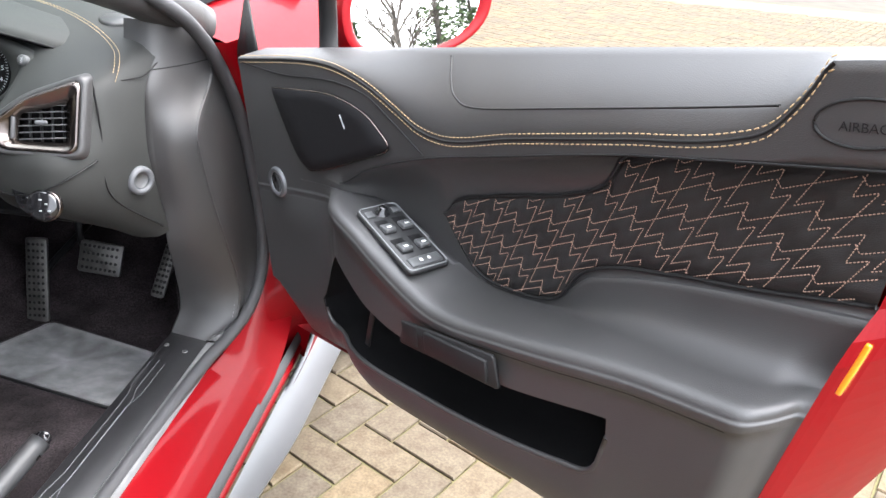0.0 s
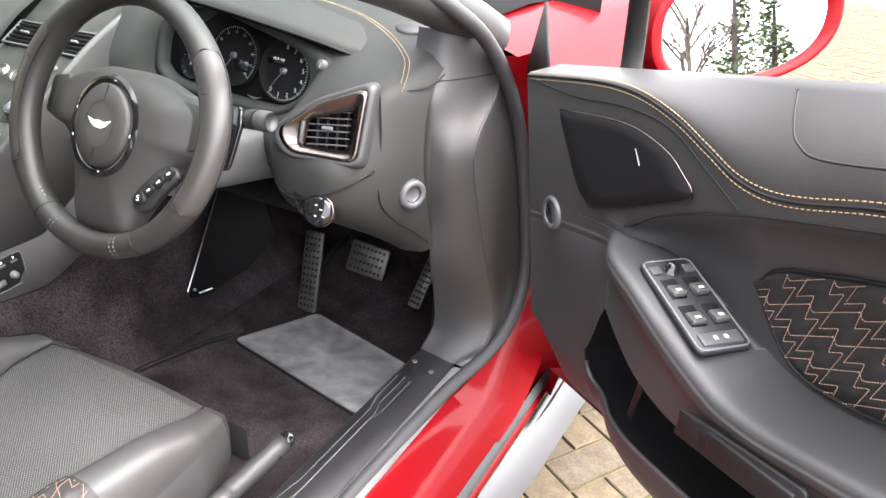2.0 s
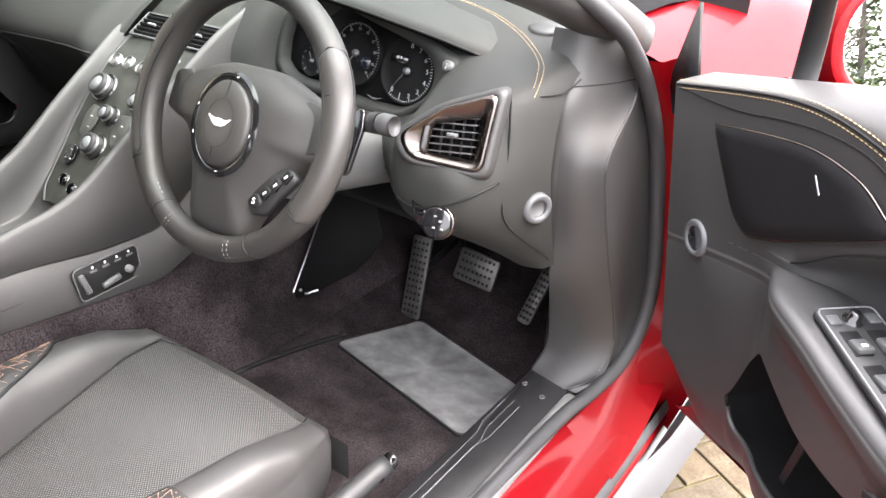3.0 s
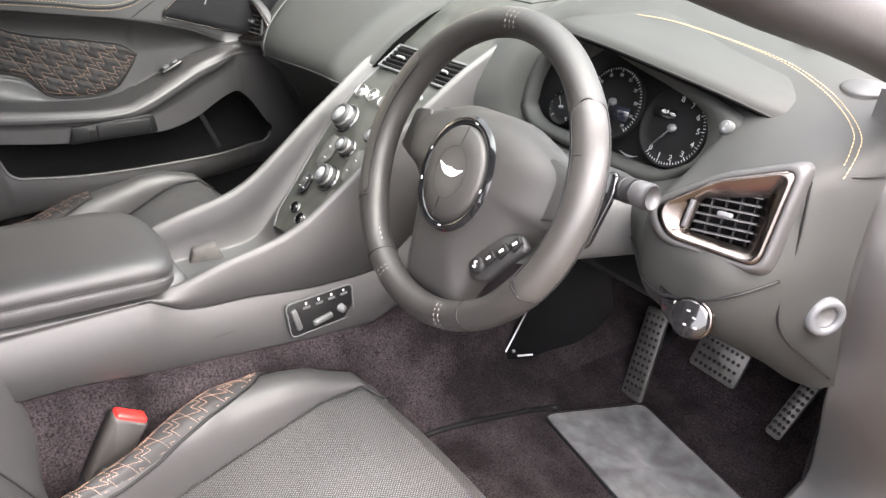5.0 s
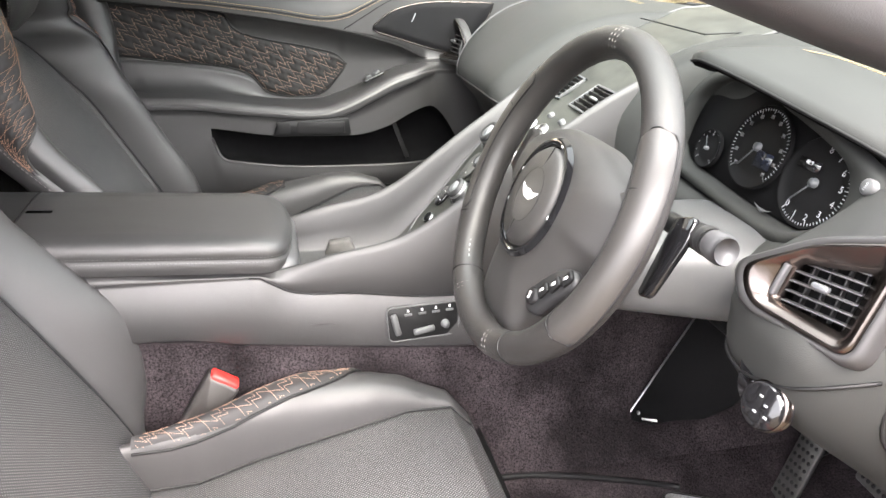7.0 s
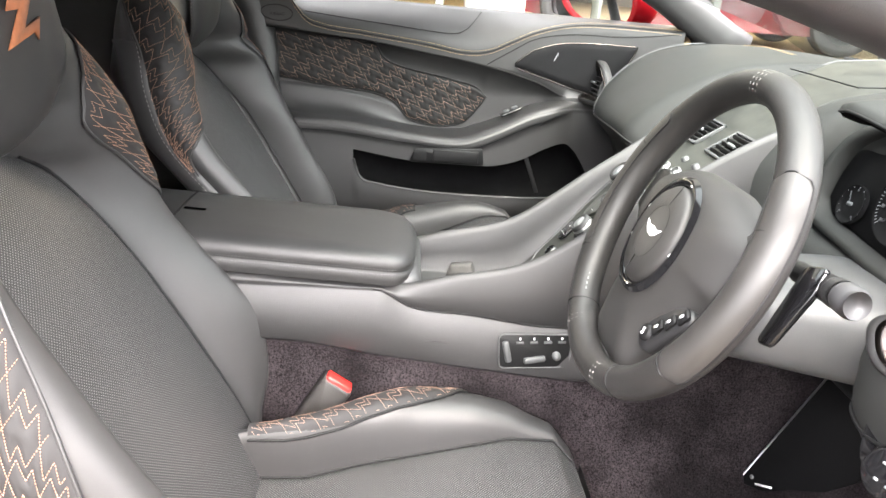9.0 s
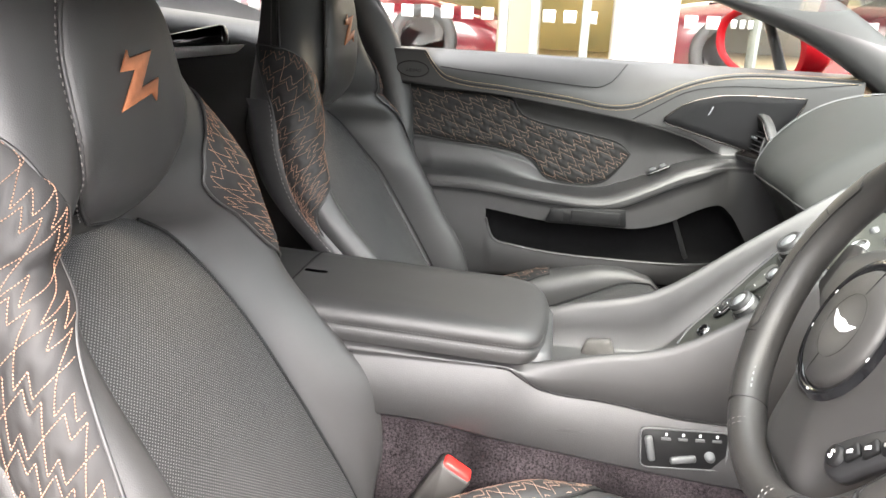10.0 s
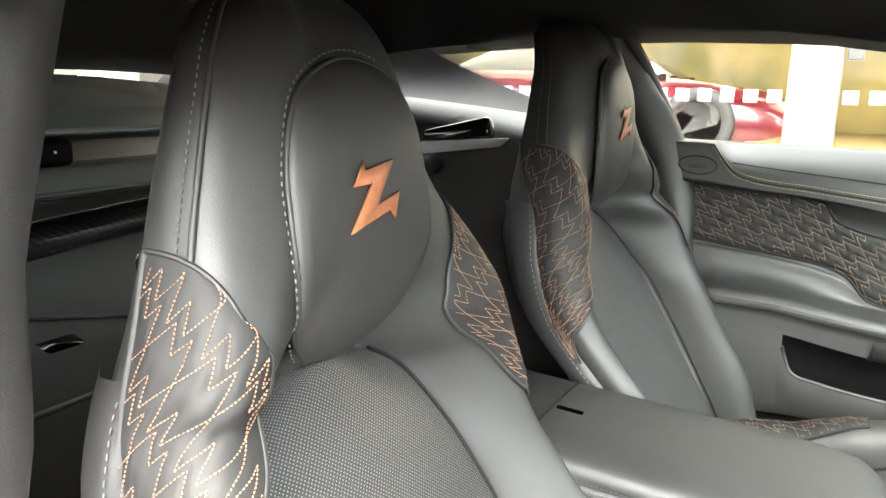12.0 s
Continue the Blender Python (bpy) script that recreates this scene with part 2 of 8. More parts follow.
def spline(points, n):
    """n points on a smooth curve through the given ones, evenly spaced along it."""
    p = np.array(points, float)
    q = np.vstack([2 * p[0] - p[1], p, 2 * p[-1] - p[-2]])
    out = []
    for i in range(1, len(q) - 2):
        t = np.linspace(0, 1, 14, endpoint=False)[:, None]
        a, b, c, d = q[i - 1], q[i], q[i + 1], q[i + 2]
        out.append(0.5 * (2 * b + (c - a) * t + (2 * a - 5 * b + 4 * c - d) * t * t + (3 * b - a - 3 * c + d) * t ** 3))
    out = np.vstack(out + [p[-1:]])
    s = np.concatenate([[0], np.cumsum(np.linalg.norm(np.diff(out, axis=0), axis=1))])
    k = np.linspace(0, s[-1], n)
    return np.stack([np.interp(k, s, out[:, i]) for i in range(p.shape[1])], 1)


def curve1(pairs):
    """A smooth function through (x, value) pairs, monotone between them."""
    a = np.array(sorted(pairs), float)
    x, y = a[:, 0], a[:, 1]
    d = np.diff(y) / np.diff(x)
    m = np.concatenate([[d[0]], (d[1:] + d[:-1]) / 2, [d[-1]]])
    for i in range(1, len(m) - 1):
        if d[i - 1] * d[i] <= 0:
            m[i] = 0
        else:
            m[i] = np.clip(m[i], -3 * min(abs(d[i - 1]), abs(d[i])), 3 * min(abs(d[i - 1]), abs(d[i])))

    def f(v):
        v = np.clip(np.asarray(v, float), x[0], x[-1])
        i = np.clip(np.searchsorted(x, v) - 1, 0, len(x) - 2)
        h = x[i + 1] - x[i]
        t = (v - x[i]) / h
        return (2 * t ** 3 - 3 * t ** 2 + 1) * y[i] + (t ** 3 - 2 * t ** 2 + t) * h * m[i] + (-2 * t ** 3 + 3 * t ** 2) * y[i + 1] + (t ** 3 - t ** 2) * h * m[i + 1]
    return f


def sheet(P, wrap_u=False, wrap_v=False, flip=False, cap=False):
    """Verts, faces and metric uvs of a grid of points P[u][v]."""
    P = np.asarray(P, float)
    nu, nv = P.shape[:2]
    du = np.zeros((nu, nv))
    dv = np.zeros((nu, nv))
    du[1:] = np.cumsum(np.linalg.norm(np.diff(P, axis=0), axis=2), axis=0)
    dv[:, 1:] = np.cumsum(np.linalg.norm(np.diff(P, axis=1), axis=2), axis=1)
    uv = np.stack([du, dv - dv[:, nv // 2: nv // 2 + 1]], 2).reshape(-1, 2)
    faces = []
    for i in range(nu if wrap_u else nu - 1):
        for j in range(nv if wrap_v else nv - 1):
            a, b = i * nv + j, i * nv + (j + 1) % nv
            c, d = ((i + 1) % nu) * nv + (j + 1) % nv, ((i + 1) % nu) * nv + j
            faces.append((a, d, c, b) if flip else (a, b, c, d))
    if cap:
        faces.append(tuple(range(nv)))
        faces.append(tuple((nu - 1) * nv + j for j in reversed(range(nv))))
    return P.reshape(-1, 3), faces, uv


def merge(*meshes):
    vs, fs, us, k = [], [], [], 0
    for m in meshes:
        vs.append(np.asarray(m[0], float))
        fs += [tuple(i + k for i in f) for f in m[1]]
        us.append(np.asarray(m[2]) if len(m) > 2 else np.zeros((len(m[0]), 2)))
        k += len(m[0])
    return np.vstack(vs), fs, np.vstack(us)


def moved(mesh, m):
    v = np.asarray(mesh[0], float)
    r = np.array(m.to_3x3())
    return (v @ r.T + np.array(m.translation), *mesh[1:])


def tube(path, r, segs=10, close=False, flat=1.0, up=(0, 0, 1)):
    """A pipe of radius r (or one radius a point) along a path; flat squashes it across."""
    p = np.asarray(path, float)
    n = len(p)
    rr = np.broadcast_to(np.asarray(r, float), (n,))
    tan = np.gradient(p, axis=0)
    if close:
        tan = np.roll(p, -1, 0) - np.roll(p, 1, 0)
    tan /= np.linalg.norm(tan, axis=1)[:, None]
    ref = np.array(up, float)
    side = np.cross(tan, ref)
    bad = np.linalg.norm(side, axis=1) < 1e-3
    side[bad] = np.cross(tan[bad], np.array([1.0, 0.3, 0.0]))
    side /= np.linalg.norm(side, axis=1)[:, None]
    nor = np.cross(side, tan)
    a = np.linspace(0, 2 * np.pi, segs, endpoint=False)
    P = p[:, None] + rr[:, None, None] * (np.cos(a)[None, :, None] * side[:, None] + flat * np.sin(a)[None, :, None] * nor[:, None])
    return sheet(P, wrap_u=close, wrap_v=True, cap=not close)


def lathe(profile, m=None, segs=24, flip=False):
    """A turned body: (radius, height) pairs round local z."""
    a = np.linspace(0, 2 * np.pi, segs, endpoint=False)
    P = np.array([[(r * math.cos(t), r * math.sin(t), h) for t in a] for r, h in profile])
    out = sheet(P, wrap_v=True, cap=True)
    return moved(out, m) if m else out


def rbox(size, bevel, m=None, segs=2):
    bm = bmesh.new()
    bmesh.ops.create_cube(bm, size=1)
    bmesh.ops.scale(bm, vec=size, verts=bm.verts)
    if bevel:
        bmesh.ops.bevel(bm, geom=bm.edges[:], offset=bevel, segments=segs, profile=0.5, affect="EDGES")
    if m:
        bm.transform(m)
    return frombm(bm)


def frombm(bm):
    bm.verts.index_update()
    v = np.array([tuple(x.co) for x in bm.verts])
    f = [tuple(x.index for x in q.verts) for q in bm.faces]
    bm.free()
    return v, f, np.zeros((len(v), 2))


def rounded(points, r, n=5):
    """A closed outline with its corners rounded."""
    out = []
    p = [np.array(q, float) for q in points]
    for i, b in enumerate(p):
        a, c = p[i - 1], p[(i + 1) % len(p)]
        ra = min(r, 0.45 * np.linalg.norm(a - b), 0.45 * np.linalg.norm(c - b))
        s, e = b + (a - b) / np.linalg.norm(a - b) * ra, b + (c - b) / np.linalg.norm(c - b) * ra
        for t in np.linspace(0, 1, n):
            out.append((1 - t) ** 2 * s + 2 * t * (1 - t) * b + t * t * e)
    return out


def plate(outline, depth, m=None, bevel=0.0015, z0=0.0):
    """A slab from a closed 2D outline, z0 to z0 + depth, with a small chamfer on top."""
    o = np.array(outline, float)
    c = o.mean(0)
    n = len(o)
    area = sum(o[i - 1][0] * o[i][1] - o[i][0] * o[i - 1][1] for i in range(n))
    if area < 0:
        o = o[::-1]
    tan = np.roll(o, -1, 0) - np.roll(o, 1, 0)
    nor = np.stack([-tan[:, 1], tan[:, 0]], 1)
    nor /= np.linalg.norm(nor, axis=1)[:, None] + 1e-9
    rings = [(o, z0), (o, z0 + depth - bevel), (o + nor * bevel, z0 + depth)]
    v = np.vstack([np.column_stack([q, np.full(n, z)]) for q, z in rings])
    f = []
    for k in range(2):
        for i in range(n):
            j = (i + 1) % n
            f.append((k * n + i, k * n + j, (k + 1) * n + j, (k + 1) * n + i))
    f.append(tuple(2 * n + i for i in range(n)))
    f.append(tuple(reversed(range(n))))
    out = (v, f, v[:, :2].copy())
    return moved(out, m) if m else out


def stitches(path, length=0.004, gap=0.0022, r=0.00055, lift=None):
    """A run of short threads along a path of points."""
    p = np.asarray(path, float)
    s = np.concatenate([[0], np.cumsum(np.linalg.norm(np.diff(p, axis=0), axis=1))])
    at = lambda k: np.array([np.interp(k, s, p[:, i]) for i in range(3)])
    vs, fs, k = [], [], 0.0
    while k + length <= s[-1]:
        a, b = at(k), at(k + length)
        t = b - a
        L = np.linalg.norm(t)
        if L > 1e-6:
            t /= L
            s1 = np.cross(t, (0.31, 0.52, 0.8))
            s1 /= np.linalg.norm(s1)
            s2 = np.cross(t, s1)
            i = len(vs)
            vs += [a]
            for e in (0.18, 0.82):
                m = a + (b - a) * e
                vs += [m + r * s1, m + r * s2, m - r * s1, m - r * s2]
            vs += [b]
            for q in range(4):
                w = (q + 1) % 4
                fs += [(i, i + 1 + q, i + 1 + w), (i + 1 + q, i + 5 + q, i + 5 + w, i + 1 + w), (i + 9, i + 5 + w, i + 5 + q)]
        k += length + gap
    return (np.array(vs) if vs else np.zeros((0, 3))), fs, np.zeros((len(vs), 2))


def frame_from(origin, xdir, ydir):
    x = Vector(xdir).normalized()
    z = x.cross(Vector(ydir)).normalized()
    y = z.cross(x)
    m = Matrix((x, y, z)).transposed().to_4x4()
    m.translation = origin
    return m


def lightning(u0, u1, v0, v1):
    """Interlocking lightning-bolt quilting over the door's insert (along the door, up): a list of 2D polylines."""
    lines = []
    ax, az, hx, hz = -0.0555, 0.0117, -0.0312, -0.0205
    for i in range(-16, 17):
        for j in range(-16, 17):
            x, z = 0.213 + i * ax + j * hx, 1.010 + i * az + j * hz
            if not (u0 - 0.06 < x < u1 + 0.06 and v0 - 0.06 < z < v1 + 0.06):
                continue
            x = x if x < 0.213 else 0.213 + (x - 0.213) * 0.955
            lines.append([(x, z), (x - 0.021, z + 0.008), (x - 0.013, z - 0.018), (x - 0.029, z - 0.012), (x + 2 * hx - ax, z + 2 * hz - az)])
            lines.append([(x - 0.016, z - 0.001), (x - 0.0205, z - 0.0085), (x - 0.016 + ax, z - 0.001 + az)])
    return lines


def resample(line, step=0.002):
    p = np.array(line, float)
    s = np.concatenate([[0], np.cumsum(np.linalg.norm(np.diff(p, axis=0), axis=1))])
    k = np.arange(0, s[-1], step)
    return np.stack([np.interp(k, s, p[:, i]) for i in range(2)], 1)


def clipped(lines, inside):
    """The runs of each line for which inside(u, v) holds."""
    out = []
    for line in lines:
        p = resample(line)
        if len(p) < 2:
            continue
        ok = inside(p[:, 0], p[:, 1])
        run = []
        for q, k in zip(p, ok):
            if k:
                run.append(q)
            elif len(run) > 3:
                out.append(np.array(run))
                run = []
            else:
                run = []
        if len(run) > 3:
            out.append(np.array(run))
    return out


def padding(sewn, a, b):
    """How far quilted leather swells away from its nearest threads."""
    d = math.sqrt(float(np.min((sewn[:, 0] - a) ** 2 + (sewn[:, 1] - b) ** 2)))
    return 0.0028 * (1 - math.exp(-d / 0.0045))


# ---- the car ----
body = thing("sports_car", "red two-seat sports car with black leather cabin and open driver's door", "car")

# ---- the doors ----
BELT = curve1([(0.0, 1.122), (1.02, 1.106)])
SEAM = curve1([(0.04, 1.119), (0.108, 1.117), (0.114, 1.103), (0.123, 1.086), (0.138, 1.067), (0.162, 1.057), (0.266, 1.045), (0.406, 1.030), (0.505, 1.017), (0.555, 1.025), (0.596, 1.045), (0.65, 1.071), (0.723, 1.092), (0.82, 1.099), (1.02, 1.095)])
LINE = curve1([(0.04, 1.047), (0.16, 1.038), (0.265, 1.030), (0.407, 1.011), (0.549, 0.990), (0.67, 0.960), (0.745, 0.931), (0.80, 0.93), (1.02, 0.945)])
QTOP = curve1([(0.04, 1.041), (0.174, 1.031), (0.286, 1.020), (0.300, 0.998), (0.312, 0.986), (0.335, 0.976), (0.477, 0.948), (0.535, 0.932), (0.556, 0.914), (0.65, 0.92), (0.745, 0.928), (1.02, 0.938)])
QBOT = curve1([(0.04, 0.933), (0.074, 0.929), (0.142, 0.920), (0.234, 0.912), (0.314, 0.898), (0.343, 0.882), (0.368, 0.852), (0.40, 0.840), (0.446, 0.837), (0.504, 0.848), (0.543, 0.893), (0.556, 0.912), (0.65, 0.916), (0.745, 0.926), (1.02, 0.93)])
ARMTOP = curve1([(0.04, 0.922), (0.12, 0.917), (0.226, 0.907), (0.29, 0.896), (0.333, 0.882), (0.352, 0.866), (0.370, 0.848), (0.40, 0.836), (0.446, 0.833), (0.504, 0.838), (0.54, 0.852), (0.60, 0.878), (0.66, 0.904), (0.70, 0.915), (0.745, 0.923), (1.02, 0.92)])
ARMFLAT = curve1([(0.04, 0.858), (0.12, 0.857), (0.20, 0.856), (0.26, 0.853), (0.32, 0.845), (0.37, 0.837), (0.446, 0.831), (0.504, 0.836), (0.54, 0.850), (0.60, 0.876), (0.66, 0.902), (0.70, 0.914), (0.745, 0.922), (1.02, 0.915)])
ARMEDGE = curve1([(0.04, 0.850), (0.12, 0.849), (0.20, 0.848), (0.26, 0.843), (0.32, 0.836), (0.40, 0.828), (0.46, 0.823), (0.504, 0.826), (0.54, 0.838), (0.60, 0.866), (0.66, 0.896), (0.70, 0.908), (0.745, 0.915), (1.02, 0.90)])
ARMFACE = curve1([(0.04, 0.828), (0.12, 0.828), (0.20, 0.827), (0.26, 0.822), (0.32, 0.815), (0.40, 0.808), (0.46, 0.803), (0.504, 0.803), (0.54, 0.810), (0.60, 0.838), (0.66, 0.868), (0.70, 0.882), (0.745, 0.895), (1.02, 0.88)])
ARMLOW = curve1([(0.04, 0.79), (0.237, 0.785), (0.4, 0.765), (0.555, 0.763), (0.64, 0.782), (0.70, 0.812), (0.745, 0.824), (0.78, 0.80), (0.834, 0.726), (0.86, 0.72), (1.02, 0.73)])
LIP = curve1([(0.04, 0.788), (0.228, 0.784), (0.236, 0.766), (0.256, 0.718), (0.308, 0.703), (0.58, 0.687), (0.80, 0.687), (0.825, 0.70), (0.836, 0.721), (0.86, 0.718), (1.02, 0.726)])
LOWER = curve1([(0.04, 0.622), (0.35, 0.634), (0.778, 0.641), (0.90, 0.645), (0.95, 0.675), (0.985, 0.712), (1.02, 0.722)])
W_RECESS = curve1([(0.0, -0.034), (0.6, -0.036), (0.69, -0.026), (0.745, 0.002), (0.8, 0.0), (1.02, 0.0)])
W_EDGE = curve1([(0.0, 0.0), (0.055, 0.004), (0.068, 0.026), (0.082, 0.044), (0.10, 0.050), (0.55, 0.052), (0.65, 0.050), (0.70, 0.044), (0.722, 0.036), (0.745, 0.020), (0.765, 0.005), (0.80, 0.001), (1.02, 0.0)])
W_SHELF = curve1([(0.0, -0.02), (0.07, -0.015), (0.10, 0.004), (0.20, 0.006), (0.27, -0.004), (0.33, -0.022), (0.37, -0.034), (0.6, -0.036), (0.69, -0.026), (0.745, 0.002), (0.8, 0.0), (1.02, 0.0)])
W_LOW = curve1([(0.0, 0.0), (0.055, 0.004), (0.068, 0.022), (0.082, 0.038), (0.10, 0.043), (0.6, 0.045), (0.68, 0.040), (0.73, 0.027), (0.77, 0.010), (0.81, 0.002), (0.9, 0.0), (1.02, 0.0)])


def door_panel(y):
    """The trim's profile at one station, from the belt down: rows of (height, depth), with the row index of each strip."""
    belt, seam, line = BELT(y), SEAM(y), max(float(LINE(y)), float(QTOP(y)) + 0.004)
    wr, we, wl = float(W_RECESS(y)), float(W_EDGE(y)), float(W_LOW(y))
    if y > 0.775:
        k = max(0.0, 1 - (y - 0.775) / 0.03)
        wr, we, wl = k * max(0.0, wr), k * max(0.0, we), k * max(0.0, wl)
    rows = []

    def strip(z0, w0, z1, w1, n, shape):
        for i in range(n):
            t = i / n
            rows.append((z0 + (z1 - z0) * t, w0 + (w1 - w0) * shape(t)))
    strip(belt - 0.035, -0.085, belt - 0.004, -0.078, 3, lambda t: t)
    strip(belt - 0.004, -0.078, belt, -0.055, 4, lambda t: t)
    strip(belt, -0.055, seam, 0.0, 12, lambda t: math.sin(t * math.pi / 2))
    strip(seam, 0.0, line, 0.0, 8, lambda t: 0.004 * 0)
    strip(line, 0.0, QTOP(y), wr, 8, lambda t: 1 - (1 - t) ** 2.2)
    a = len(rows)
    strip(QTOP(y), wr, QBOT(y), wr, 4, lambda t: t)
    b = len(rows)
    strip(QBOT(y), wr, ARMTOP(y), wr, 2, lambda t: t)
    # hollow down to the shelf, the flat shelf, its rounded crest, the padded face and the hard panel set back under it
    top, flat, crest, face, ws = float(ARMTOP(y)), float(ARMFLAT(y)), float(ARMEDGE(y)), float(ARMFACE(y)), float(W_SHELF(y)) if y < 0.775 else wr
    lip = min(0.006, 0.4 * max(0.0, ws - wr))
    strip(top, wr, top - 0.002, wr + lip, 2, lambda t: t)
    strip(top - 0.002, wr + lip, flat, ws, 7, lambda t: 1 - math.sqrt(max(0.0, 1 - t ** 2.4)))
    r = min(0.012, 0.45 * max(0.0, we - ws))
    strip(flat, ws, crest + 0.35 * (flat - crest), we - r, 6, lambda t: t)
    for t in np.linspace(0, 1, 6):
        rows.append((crest + 0.35 * (flat - crest) * (1 - t) ** 2 - 0.010 * t ** 2, we - r * (1 - t) ** 2))
    strip(crest - 0.010, we, face, we - 0.001, 3, lambda t: t)
    step = 0.005 * min(1.0, max(0.0, we) / 0.03)
    strip(face, we - 0.001, face - 0.002, min(we - step, wl + 0.001), 2, lambda t: t)
    strip(face - 0.002, min(we - step, wl + 0.001), ARMLOW(y), wl, 3, lambda t: t)
    c = len(rows)
    strip(ARMLOW(y), wl, LIP(y), wl, 2, lambda t: t)
    d = len(rows)
    strip(LIP(y), wl, LOWER(y), wl - 0.012, 8, lambda t: t - 0.8 * math.sin(math.pi * min(1, t * 1.0)) * 0.5)
    strip(LOWER(y), wl - 0.012, LOWER(y) - 0.02, -0.05, 6, lambda t: 1 - math.cos(t * math.pi / 2))
    rows.append((float(LOWER(y)) - 0.02, -0.09))
    return [(float(p), float(q)) for p, q in rows], a, b, c, d


def rear_lean(y, z):
    """The trailing edge leans: lower down it stands further forward."""
    if y >= 0.3:
        return y
    lean = (0.94 - z) * (0.33 if z < 0.94 else 0.2)
    return y + lean * ((0.3 - y) / 0.25) ** (1.3 if z < 0.94 else 3)


def build_door(sx, label, place):
    def to(y, z, w):
        return (sx * (0.63 - w), rear_lean(y, z), z)

    O = []
    for y in np.linspace(-0.06, 1.03, 24):
        row = []
        for t in np.linspace(0, 1, 16):
            z = 1.095 - t * 0.49
            w = -0.10 - 0.15 * math.sin(min(1.0, t * 1.6) * math.pi / 2) + 0.05 * max(0, t - 0.6) * 2.2
            row.append(to(y, z, w))
        O.append(row)
    door = part("car_door", sheet(O, flip=sx < 0), RED, body, label)
    door.matrix_basis = place

    def add(name, mesh, mat, parent=door, label=""):
        return part(name, mesh if sx > 0 else mirrored_in(mesh), mat, parent, label)

    def mirrored_in(mesh):
        return (mesh[0], [tuple(reversed(f)) for f in mesh[1]], *mesh[2:])

    ys = np.concatenate([np.linspace(0.05, 0.11, 26), np.linspace(0.113, 0.30, 56), np.linspace(0.303, 0.57, 80), np.linspace(0.574, 0.86, 90), np.linspace(0.87, 1.0, 14)])
    cols = [door_panel(y) for y in ys]
    a, b, c, d = cols[0][1:]
    P = np.array([[to(y, z, w) for z, w in col[0]] for y, col in zip(ys, cols)])
    V, faces, uv = sheet(P, flip=True)
    nv = P.shape[1]
    keep = []
    for f in faces:
        i, j = min(f) // nv, min(f) % nv
        y = ys[i]
        if a <= j < b and y < 0.553:
            continue
        if c <= j < d and 0.236 <= y < 0.834:
            continue
        keep.append(f)
    add("trim_panel", (V, keep, uv), LEATHER)

    # quilted insert, with soft pillows between its seams
    ok = lambda y, z: (y > 0.056) & (y < 0.55) & (z < QTOP(y) - 0.003) & (z > QBOT(y) + 0.003)
    threads = clipped(lightning(0.02, 0.58, 0.83, 1.06), ok)
    sewn = np.vstack(threads)
    Q = []
    for y in np.linspace(0.052, 0.556, 230):
        zt, zb, w = float(QTOP(y)), float(QBOT(y)), float(W_RECESS(y))
        row = []
        for t in np.linspace(0, 1, 64):
            z = zt + (zb - zt) * t
            pad = 0.004 * min(1, 9 * t * (1 - t)) + 0.85 * padding(sewn, y, z) * min(1, 14 * t * (1 - t))
            row.append(to(y, z, w + pad))
        Q.append(row)
    quilt = add("quilted_insert", sheet(Q, flip=True), QUILT, label="black leather insert quilted in copper zigzags")
    st = []
    for run in threads:
        line = [to(y, z, float(W_RECESS(y)) + 0.0054) for y, z in run]
        st.append(stitches(line, 0.0022, 0.0007, 0.0005))
    part("quilt_stitching", merge(*st), QUILT_THREAD, quilt)
    edge = np.array([to(y, float(QTOP(y)), float(W_RECESS(y)) + 0.002) for y in np.linspace(0.052, 0.556, 90)])
    edge2 = np.array([to(y, float(QBOT(y)), float(W_RECESS(y)) + 0.002) for y in np.linspace(0.556, 0.052, 90)])
    part("piping", tube(np.vstack([edge, edge2[1:]]), 0.0022, 6), DARK, quilt)

    # the two cream rows along the swept seam
    for off in (-0.0045, 0.0055):
        line = []
        for y in np.linspace(0.106, 0.995, 260):
            line.append((y, float(SEAM(y)) - off))
        p = np.array([to(y, z, 0.0008 if off > 0 else 0.0) for y, z in line])
        part("seam_stitching", stitches(p, 0.0050, 0.0014, 0.0006), THREAD, door)
    groove = np.array([to(y, float(SEAM(y)) - 0.001, 0.0) for y in np.linspace(0.107, 0.995, 200)])
    part("seam_welt", tube(groove, 0.0016, 6), DARK, door)
    crease = spline([to(0.527, 1.106, -0.036), to(0.508, 1.082, -0.016), to(0.49, 1.066, -0.005), to(0.455, 1.057, -0.003), to(0.33, 1.066, -0.004), to(0.2, 1.077, -0.003), to(0.135, 1.084, -0.0015)], 120)
    part("upper_crease", tube(crease, 0.0012, 6), DARK, door)
    under = np.array([to(y, float(LINE(y)), 0.0005) for y in np.linspace(0.055, 0.74, 120)])
    part("panel_joint", tube(under, 0.0012, 6), DARK, door)

    swoop = spline([to(0.985, 1.090, 0.0006), to(0.863, 1.076, 0.0006), to(0.78, 1.075, 0.0006), to(0.714, 1.071, 0.0006), to(0.652, 1.057, 0.0006), to(0.599, 1.026, 0.0006), to(0.548, 0.994, 0.0006)], 80)
    part("speaker_housing_joint", tube(swoop, 0.0011, 6), DARK, door)
    groove = np.array([to(y, float(ARMFACE(y)) - 0.001, float(W_EDGE(y)) - 0.003) for y in np.linspace(0.10, 0.70, 120)])
    part("armrest_joint", tube(groove, 0.0014, 6), DARK, door)

